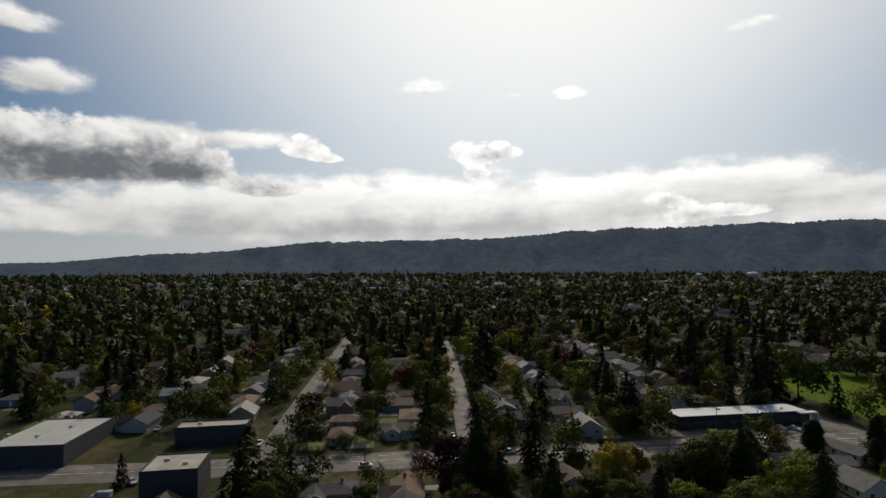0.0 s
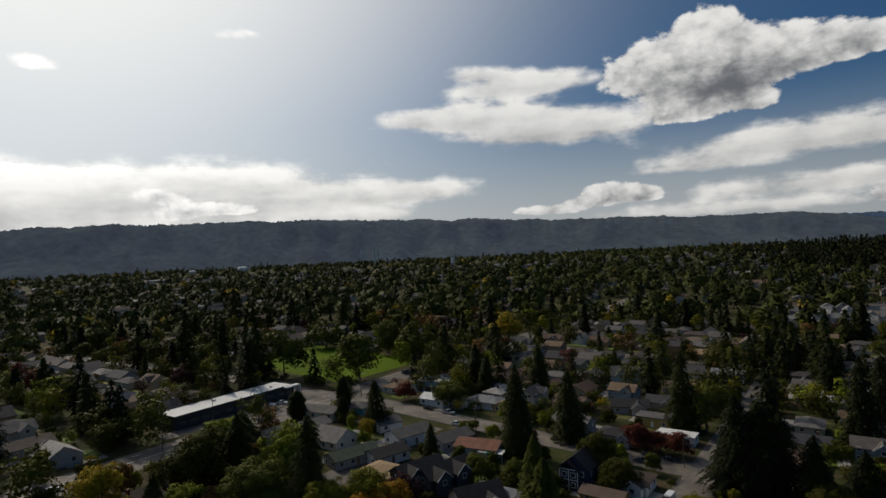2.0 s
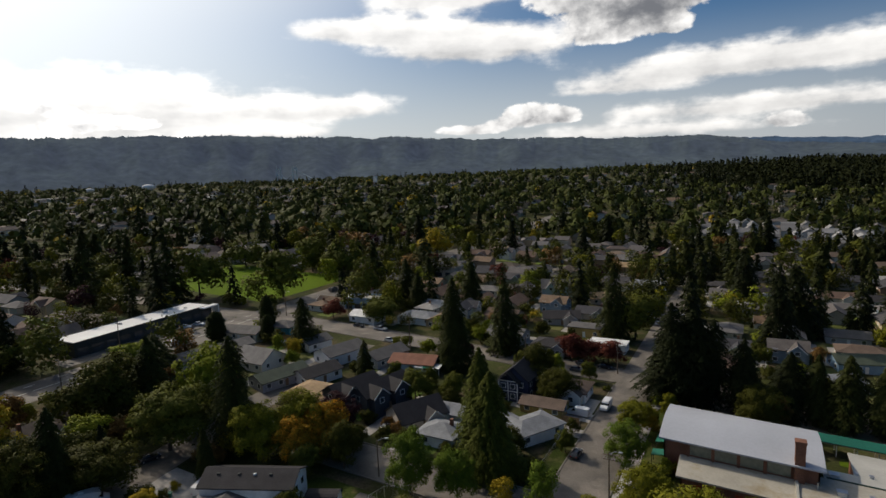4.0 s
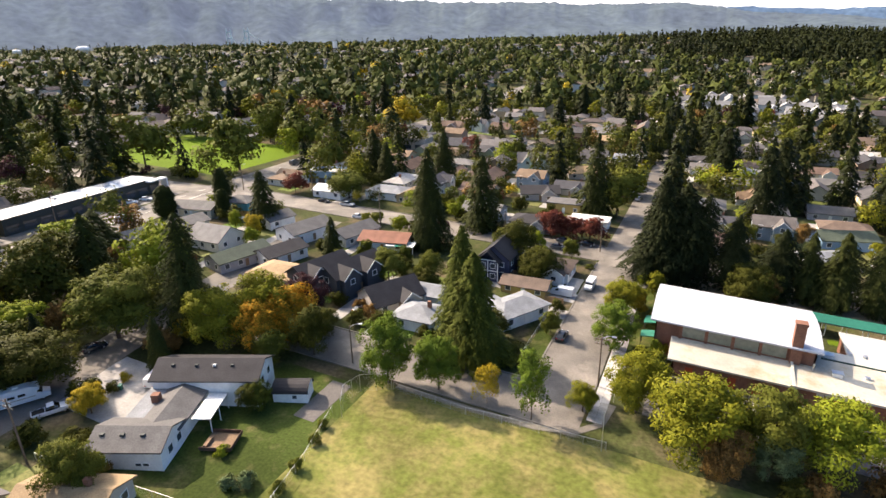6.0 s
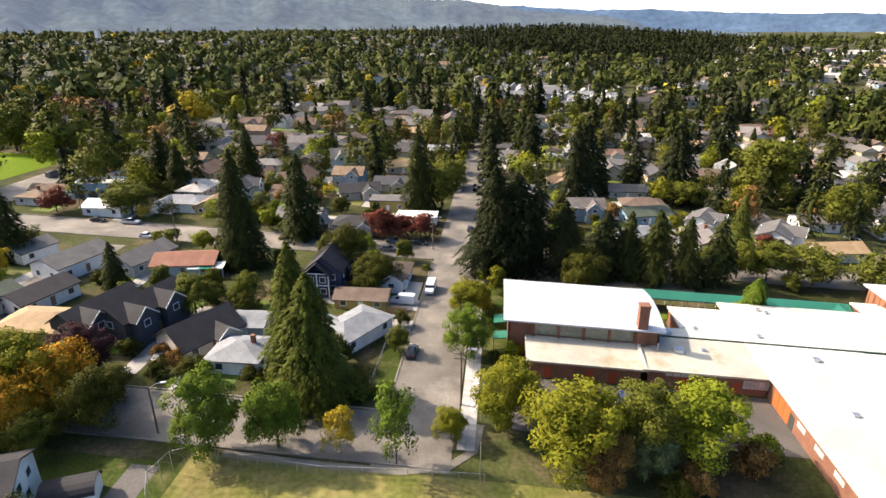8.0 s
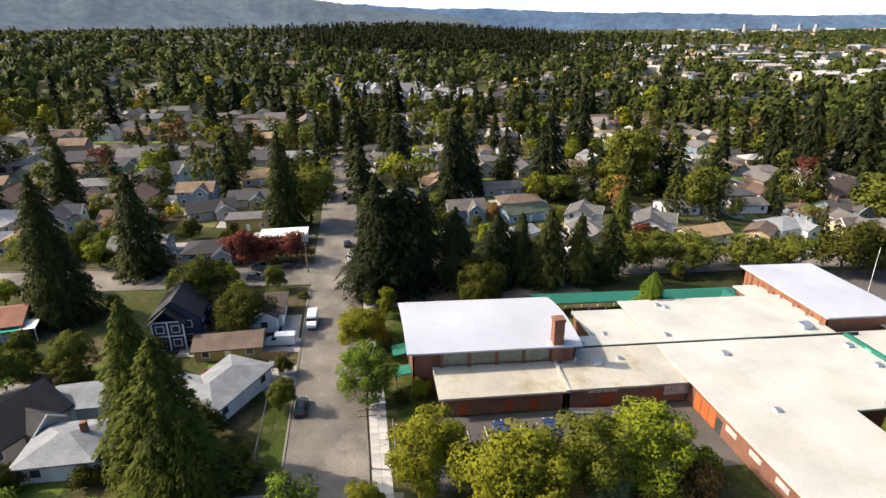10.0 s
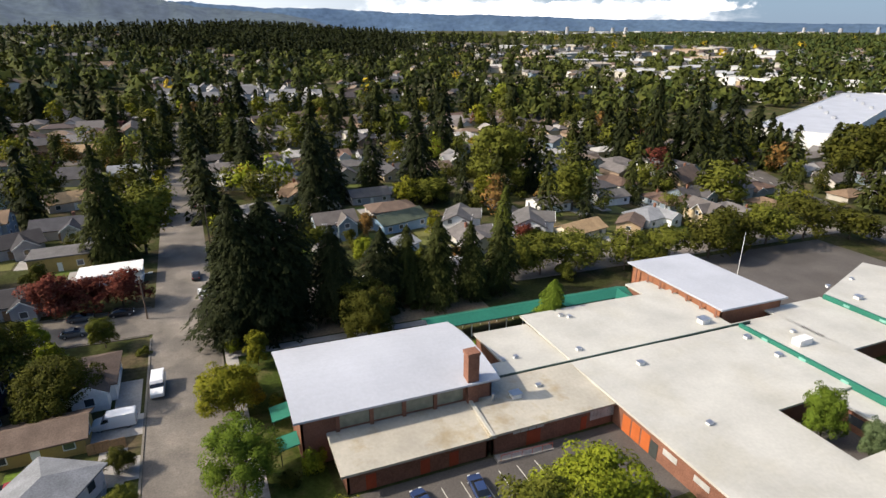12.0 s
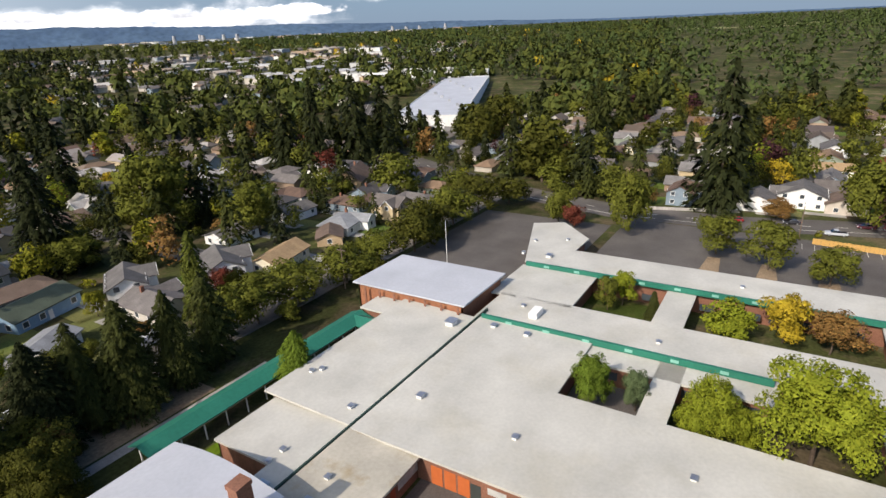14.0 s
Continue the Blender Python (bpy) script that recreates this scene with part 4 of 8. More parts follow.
def tree_model(key, kind, seed, detail, H, R, category="tree"):
    rng = np.random.default_rng(seed)
    ob = thing("tree" if kind != "shrub" else "shrub", "tree", category)
    if kind == "broad":
        n, leaf = {2: (15000, 0.165), 1: (4400, 0.28), 0: (1300, 0.50)}[detail]
        args = unsquash(broad_crown(rng, n, leaf), R, H)
        tr = trunk_shape(rng, H, 0.021 * H, 6, R * 0.55, 0.7)
    elif kind == "sparse":
        n, leaf = {2: (4200, 0.15), 1: (1600, 0.25), 0: (500, 0.45)}[detail]
        args = unsquash(broad_crown(rng, n, leaf, 0.12, 20, 80), R, H)
        tr = trunk_shape(rng, H, 0.014 * H, 8, R * 0.6, 0.8)
    elif kind in ("cone", "fir", "oval"):
        lv, per, bl, leaf = {2: (50, 18, 44, 0.21), 1: (34, 13, 26, 0.36), 0: (22, 10, 14, 0.60)}[detail]
        profile, base, ragged, gap, rise, droop, sway = {"cone": (spire, 0.04, 0.26, 0.05, 0.25, 0.75, 0.10), "fir": (open_fir, 0.10, 0.46, 0.16, 0.35, 0.75, 0.22), "oval": (tall_oval, 0.07, 0.42, 0.12, 0.30, 0.70, 0.20)}[kind]
        args = unsquash(bough_crown(rng, lv, per, bl, leaf, profile, base, ragged, gap, rise, droop, 0.32, sway), R, H)
        tr = trunk_shape(rng, H, 0.013 * H, 0, 0)
    elif kind == "column":
        args = unsquash(bough_crown(rng, 60, 14, 22, 0.20, column, 0.03, 0.15, 0.0, 0.3, 0.1, 0.45, 0.05), R, H)
        tr = trunk_shape(rng, H, 0.02 * H, 0, 0)
    else:
        n, leaf = {2: (1500, 0.12), 1: (700, 0.19), 0: (240, 0.34)}[detail]
        args = unsquash(broad_crown(rng, n, leaf, 0.0, 8), R, H)
        tr = trunk_shape(rng, H, 0.05, 3, R * 0.4, 0.6)
    part("trunk", tr, M["bark"], ob)
    crown = new("crown", quads_mesh("crown", *args[:5], [LEAF["green"]], args[5], 0.62))
    crown.parent = ob
    MODELS[key] = (ob, H, R)
    return ob


SIZES = {"broad": (12.0, 6.0), "sparse": (9.0, 4.0), "cone": (22.0, 6.5), "fir": (24.0, 7.5), "oval": (20.0, 6.0), "column": (11.0, 2.4), "shrub": (2.0, 1.8)}
USED = set()
LABELS = {"green": "green", "fresh": "bright green", "maple": "yellow-green", "light": "light green", "yellow": "yellow autumn", "orange": "orange autumn", "red": "dark red", "rust": "rust-brown", "purple": "dark purple",
          "conifer": "dark green", "dusk": "shade-painted dark green", "fir": "very dark green", "cedar": "fresh green", "spruce": "blue-green"}
KINDS = {"broad": "round-crowned broadleaf tree", "sparse": "thin open-crowned young tree", "cone": "conical conifer", "fir": "tall drooping fir", "oval": "dense broad evergreen", "column": "narrow columnar evergreen", "shrub": "rounded garden shrub"}


def nearness(x, y):
    """Metres to the walk, seen from above."""
    return min(math.hypot(x - a, y - b) for a, b in ((33, -50), (20, -40), (5, -20), (0, 10), (3, 36)))


def plant(kind, leaf, x, y, h, r, detail=None, turn=None, where="among the houses", group=""):
    """A tree at (x, y) of the given height and radius."""
    if detail is None:
        d = nearness(x, y)
        detail = 2 if d < 96 else 1 if d < 190 else 0
    rng = random.Random(int(x * 13 + y * 7 + h * 3))
    key = (kind, rng.randrange(3 if detail == 2 else 4), detail)
    if key not in MODELS:
        tree_model(key, kind, 100 * key[1] + 10 * detail + len(kind), detail, *SIZES[kind])
    ob, H, R = MODELS[key]
    m = Matrix.Translation((x, y, gz(x, y))) @ Matrix.Rotation(rng.uniform(0, 6.28) if turn is None else turn, 4, "Z") @ Matrix.Diagonal((r / R, r / R * rng.uniform(0.92, 1.08), h / H, 1))
    if key in USED:
        ob = copy_thing(ob, m @ Matrix.Diagonal((*(1 / k for k in ob.scale), 1)))
    else:
        USED.add(key)
        ob.matrix_basis = m
    for child in ob.children:
        if child.name.startswith("crown"):
            slot = child.material_slots[0]
            slot.link = "OBJECT"
            slot.material = LEAF[leaf]
    return tagged(ob, f"{LABELS[leaf]} {KINDS[kind]} {where}", "shrub" if kind == "shrub" else "tree", group)


# kind, leaf colour (dusk: green with shade put in), x, y, height, radius
TREES = """
cone cedar -29 62.5 25 6.6
cone cedar -25.5 59.5 21.5 7.8
broad fresh -27 47 10.9 4.6
broad fresh -36 45 12.5 5.2
cone conifer -59 108 28.6 7.4
cone conifer -52 131 23.5 8.0
cone conifer -81 92 10.5 3.5
cone conifer -114 102 17.7 6.4
column conifer -138 109 13.9 2.9
column conifer -131 102 9.3 2.3
cone conifer -138 63 11.8 8.9
broad green -58 83 8.8 5.5
broad green -49 88 8.1 4.1
broad red -30 133 8.4 4.7
broad red -25 136 7.9 5.2
broad red -19 136 8.2 5.2
oval fir 7 116 25.4 10.6
fir fir 0 116 19.0 5.7
fir fir 12 116 23.5 7.3
oval fir 19 116 19.3 6.1
oval fir 29 118 17.0 6.0
cone fir 34 199 26.6 10.4
cone fir 17 246 25.2 8.3
oval conifer 41 117 18.5 6.6
oval conifer 48 116 17.5 5.0
broad dusk 23 113 9.2 7.2
cone conifer -23 162 27.3 6.9
broad green -16 165 17.3 9.0
broad maple -2 92 8.1 5.2
broad fresh -2 76 9.1 5.0
sparse fresh -10 46 12.1 3.6
sparse yellow -18 47 6.9 2.6
broad maple -3 52 5.9 2.9
broad maple 5 56 11.4 5.5
broad maple 14 49 14.2 8.5
broad green 24 52 12.3 6.4
broad light 32 54 12.6 7.6
broad rust 18 46 8.8 4.2
broad spruce 24 48 7.5 3.6
cone conifer -140 229 22.7 8.9
broad green -180 207 22.5 12.0
broad green -174 154 21.4 10.4
broad green -205 210 19.1 9.6
cone conifer -213 122 28.0 10.7
broad green -208 135 22.3 12
broad green -252 203 18.3 12
cone conifer -117 173 19.8 7.2
cone conifer -108 168 15.9 5.8
broad green -139 173 19.3 7.5
broad yellow -170 296 19.1 12
broad red -130 137 8.5 4.9
broad green -108 140 9.3 8.3
broad light -76 219 10.3 6.6
broad green -111 139 10.4 5.2
column conifer -148 94 10.2 3.5
cone conifer -87 178 21.5 6.9
cone conifer -346 251 26.1 10.1
cone conifer -387 226 32.9 12
cone conifer -256 110 29.8 9.0
broad green -51 29 5.3 2.4
broad yellow -74 16 5.2 2.9
broad dusk 22 104 10.8 5.0
broad green 81 122 9.6 7.4
broad green 95 120.5 10.0 7.6
broad green 63 123 11.1 5.2
oval conifer 35 119 17 5.0
oval conifer 55.5 117 17.5 5.2
cone cedar 68 137 18.5 4.6
broad green 101 198 22.7 11.5
broad green 112 168 15.4 9.6
cone fir 107 265 29.6 10.1
cone fir 192 218 40 9
cone fir 211 211 40.0 12
cone fir 239 216 35.8 12
cone fir 189 234 32.3 10.1
broad green 172 159 14.8 10.2
cone conifer 140 172 13.5 4.3
broad dusk 120 118 14.0 8.0
broad green 146 121 13.4 8.6
broad dusk 161 120 12.4 8.4
broad green 231 416 21.5 12
broad green 106 337 15.8 11.7
cone fir 28 174 29.3 7.3
cone conifer 13 263 21.8 8.6
oval fir 2 114 26.9 8.3
broad green 69 187 9.5 7.4
broad dusk 212 118 23.4 12
broad dusk 283 184 22.0 12
broad dusk 300 177 24.9 12
broad green 200 109 9.4 6.8
broad red 158 87 7.7 3.6
cone fir 199 53 45.3 12
broad green 162 72 19.9 6.9
broad green 225 123 24.6 12
fir fir 259 106 16.6 5.4
broad green 159 92 12.3 5.2
broad green 153 48 9.8 6.0
broad green 146 36 11.2 5.7
broad green 141 24 8.6 5.6
broad light 75 28 15.5 7.8
broad light 73 40 11.0 4.2
broad light 74 36 6.4 2.7
broad fresh 74 56 9.4 3.4
broad spruce 76 50 7.4 2.4
broad light 112 61 7.1 2.8
broad green 108 63 7.0 2.4
cone conifer 107 54 6.7 2.1
broad light 105 41 8.7 4.8
broad yellow 109 32 8.7 4.5
broad rust 108 25 7.4 4.6
broad red 166 91 4.6 3.6
broad rust 193 36 7.0 4.9
broad green 197 12 22.0 10.1
cone fir 66 193 30.8 9.7
broad green 105 205 21.2 11.1
broad light 236 429 19.4 12
broad green 469 140 21.3 12
broad green 317 204 17.2 12
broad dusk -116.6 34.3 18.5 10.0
oval conifer -113 45 19.7 6.5
broad light -136.4 55 11.3 6.6
broad green -91.5 34 15.2 10.0
broad light -100.8 52.8 17.0 8.3
fir conifer -79.7 42.3 25.6 7.6
broad rust -78.6 33.7 5.5 3.5
broad maple -70 40.5 12.6 6.8
broad orange -63.1 43.1 11.0 5.6
broad maple -66.5 49.2 13.2 6.8
broad orange -60.5 49.5 12.0 5.8
broad dusk -53.1 46.4 10.9 4.6
broad light -104.9 24 8.7 5.3
broad dusk -89.3 16.9 9.8 8.0
broad rust -103.2 30.6 6.3 3.4
broad yellow -79 40.2 4.7 3.2
broad purple -63.7 58 9.5 4.9
broad dusk -130.3 46.6 12.5 9.0
oval fresh 57.4 98.8 10.4 4.0
broad dusk -24.5 100 9.5 6.0
broad dusk -33 108 13 6.5
shrub rust -51.1 64.4 3.4 2.2
shrub rust -55.6 66.5 2.6 1.8
shrub dusk -61.3 66.4 3.0 2.4
broad dusk -46.8 60.4 4.6 2.6
shrub dusk -52.8 60.6 2.8 2.2
broad dusk -56.4 53.6 6.0 3.6
shrub dusk -45.6 62.6 2.4 2.0
shrub dusk -37.2 62.4 2.6 2.2
shrub green -34.6 70.6 2.4 1.9
shrub dusk -19.6 63.2 2.6 2.4
shrub green -17.4 60.4 2.0 1.8
broad dusk -47.6 84.0 5.2 3.2
broad dusk -39.4 87.2 5.6 3.4
broad dusk -33.5 82.6 4.8 3.0
broad green -42.6 92.6 6.4 3.6
shrub light -28.4 116.2 3.4 2.2
broad light -30.9 120.4 6.0 3.0
shrub green -14.6 114.2 1.4 1.2
shrub dusk -77.5 17.7 4.2 3.0
shrub dusk -66.8 8.4 3.0 2.4
shrub dusk -69.4 10.6 2.6 2.2
shrub rust -60.6 7.6 2.2 1.7
shrub dusk -75.2 7.2 3.0 2.6
broad dusk -51.5 28.4 5.0 2.6
shrub light -48.0 18.2 1.6 1.2
shrub spruce -40.6 15.0 2.2 1.5
shrub spruce -43.0 13.6 1.8 1.4
shrub green -37.6 26.0 1.8 1.0
shrub green -36.6 20.4 2.0 1.1
shrub green -38.8 29.6 1.6 1.0
shrub green -36.0 16.0 1.9 1.0
shrub light 6.2 76.0 3.6 1.8
shrub green 3.8 91.0 2.2 1.5
shrub dusk 3.2 74.6 2.0 1.4
shrub dusk 27.4 45.6 3.2 2.6
shrub rust 30.5 46.8 3.8 2.8
shrub rust 38.6 51.4 4.2 3.2
shrub light 42.0 55.0 3.4 2.4
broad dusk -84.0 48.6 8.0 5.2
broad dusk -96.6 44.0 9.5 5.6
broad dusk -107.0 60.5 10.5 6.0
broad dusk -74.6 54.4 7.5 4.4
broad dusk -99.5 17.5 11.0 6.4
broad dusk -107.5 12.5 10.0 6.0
broad green 106 121 9.0 6.6
broad dusk 133 122 13.0 7.6
broad green 70 122.5 9.5 6.4
broad dusk 176 116 9.0 6.4
"""
for row in TREES.strip().splitlines():
    kind, leaf, x, y, h, r = row.split()
    x, y, h, r = float(x), float(y), float(h), float(r)
    plant(kind, leaf, x, y, h, r)

# ---- houses ----
def gable_roof(s, w, d, h, rise, over=0.5, thick=0.22):
    """Ridge along x."""
    for k in (-1, 1):
        q = [(-w / 2 - over, k * (d / 2 + over), h - rise * over / (d / 2)), (w / 2 + over, k * (d / 2 + over), h - rise * over / (d / 2)), (w / 2 + over, 0, h + rise), (-w / 2 - over, 0, h + rise)]
        s.plate(q if k < 0 else q[::-1], thick)
    return s


def hip_roof(s, w, d, h, rise, over=0.5, thick=0.22):
    a, b, e = w / 2 + over, d / 2 + over, h - 0.15
    r = max(0.3, a - b)
    P = [(-a, -b, e), (a, -b, e), (a, b, e), (-a, b, e), (-r, 0, h + rise), (r, 0, h + rise)]
    for f in ((0, 1, 5, 4), (1, 2, 5), (2, 3, 4, 5), (3, 0, 4)):
        s.plate([P[i] for i in f], thick)
    return s


def window_shape(w=1.2, h=1.2):
    """A shallow casing with the pane set back in it, all one piece."""
    s, t = Shape(), 0.11
    o = [(-w / 2 - t, -h / 2 - t), (w / 2 + t, -h / 2 - t), (w / 2 + t, h / 2 + t), (-w / 2 - t, h / 2 + t)]
    i = [(-w / 2, -h / 2), (w / 2, -h / 2), (w / 2, h / 2), (-w / 2, h / 2)]
    v = [(x, 0.02, z) for x, z in o] + [(x, -0.07, z) for x, z in o] + [(x, -0.07, z) for x, z in i] + [(x, -0.02, z) for x, z in i]
    f = [(a + k, a + (k + 1) % 4, a + 4 + (k + 1) % 4, a + 4 + k) for a in (0, 4, 8) for k in range(4)]
    s.add(v, f, 0)
    return pane(s)


def pane(s):
    s.f.append((12, 13, 14, 15))
    s.m.append(1)
    return s


WINDOW = window_shape().mesh("window", M["white_trim"], M["glass"])


def add_windows(ob, w, d, h, rows=1):
    for lvl in range(rows):
        z = 1.6 + 2.7 * lvl
        n = max(1, int(w / 3.6))
        for i in range(n):
            x = -w / 2 + w * (i + 0.5) / n
            for k in (-1, 1):
                if lvl == 0 and k < 0 and i == n // 2:
                    continue
                o = new("window", WINDOW)
                o.parent = ob
                o.matrix_basis = pose(x, k * (d / 2 + 0.02), z, 0, 0, 0 if k < 0 else 180)
        n = max(1, int(d / 4))
        for i in range(n):
            y = -d / 2 + d * (i + 0.5) / n
            for k in (-1, 1):
                o = new("window", WINDOW)
                o.parent = ob
                o.matrix_basis = pose(k * (w / 2 + 0.02), y, z, 0, 0, 90 if k > 0 else -90)


def welded(s):
    """The same shape with its coincident corners joined."""
    index, v, where = {}, [], []
    for p in s.v:
        key = tuple(round(c, 3) for c in p)
        if key not in index:
            index[key] = len(v)
            v.append(p)
        where.append(index[key])
    return Shape().add(v, [tuple(where[i] for i in f) for f in s.f])


def house(x, y, turn, w, d, h=2.8, rise=1.8, roof="gable", walls="any", tiles="any", rows=1, chimney=False, label="", category="house", garage=False, ell=None):
    ob = thing("house" if not garage else "garage", label or "small house with a shingled roof", "house" if not garage else "garage", at=pose(x, y, gz(x, y), 0, 0, turn))
    s = Shape()
    s.box(-w / 2, w / 2, -d / 2, d / 2, -0.9, h)
    if roof == "gable":
        s.add([(-w / 2, -d / 2, h), (-w / 2, d / 2, h), (-w / 2, 0, h + rise * 0.97), (w / 2, -d / 2, h), (w / 2, d / 2, h), (w / 2, 0, h + rise * 0.97)], [(0, 2, 1), (3, 4, 5)])
    for u, side, ew, out, er in ell or ():
        y1 = side * (d / 2 + out)
        s.box(u - ew / 2, u + ew / 2, min(0, y1), max(0, y1), -0.9, h - 0.004)
        s.add([(u - ew / 2, y1, h - 0.004), (u + ew / 2, y1, h - 0.004), (u, y1, h + er * 0.96)], [(0, 1, 2)])
    part("wall", s, M["siding_" + walls], ob)
    s = Shape()
    for u, side, ew, out, er in ell or ():
        y1, e = side * (d / 2 + out + 0.4), 0.4
        for k in (-1, 1):
            q = [(u + k * (ew / 2 + e), 0, h - er * e / (ew / 2)), (u + k * (ew / 2 + e), y1, h - er * e / (ew / 2)), (u, y1, h + er), (u, 0, h + er)]
            s.plate(q if k * side > 0 else q[::-1], 0.2)
        for k in (-1, 1):
            bargeboard = Shape().plate([(u + k * (ew / 2 + e), y1 + side * 0.05, h - er * e / (ew / 2) + 0.02), (u, y1 + side * 0.05, h + er + 0.02), (u, y1 - side * 0.02, h + er + 0.02), (u + k * (ew / 2 + e), y1 - side * 0.02, h - er * e / (ew / 2) + 0.02)], 0.28)
            part("bargeboard", bargeboard, M["white_trim"], ob)
        if rows:
            o = new("window", WINDOW)
            o.parent = ob
            o.matrix_basis = pose(u, side * (d / 2 + out + 0.02), 1.6 if rows == 1 else 4.2, 0, 0, 0 if side < 0 else 180)
    if roof == "gable":
        gable_roof(s, w, d, h, rise)
    elif roof == "hip":
        hip_roof(s, w, d, h, rise)
    else:
        s.box(-w / 2 - 0.3, w / 2 + 0.3, -d / 2 - 0.3, d / 2 + 0.3, h, h + 0.3)
    part("roof", welded(s), M["shingle_" + tiles], ob)
    if garage:
        s = Shape()
        s.box(-1.3, 1.3, -d / 2 - 0.06, -d / 2 + 0.02, 0, 2.2)
        part("door", s, M["white_trim"], ob)
    else:
        add_windows(ob, w, d, h, rows)
        s = Shape()
        s.box(-0.5, 0.5, -d / 2 - 0.06, -d / 2 + 0.04, 0.1, 2.15)
        part("door", s, M["wood"] if int(x + y) % 3 == 0 else M["white_trim"], ob)
    if chimney:
        s = Shape()
        s.box(w * 0.2, w * 0.2 + 0.7, 0.3, 1.0, h, h + rise + 0.9)
        part("chimney", s, M["brick"], ob)
    return ob


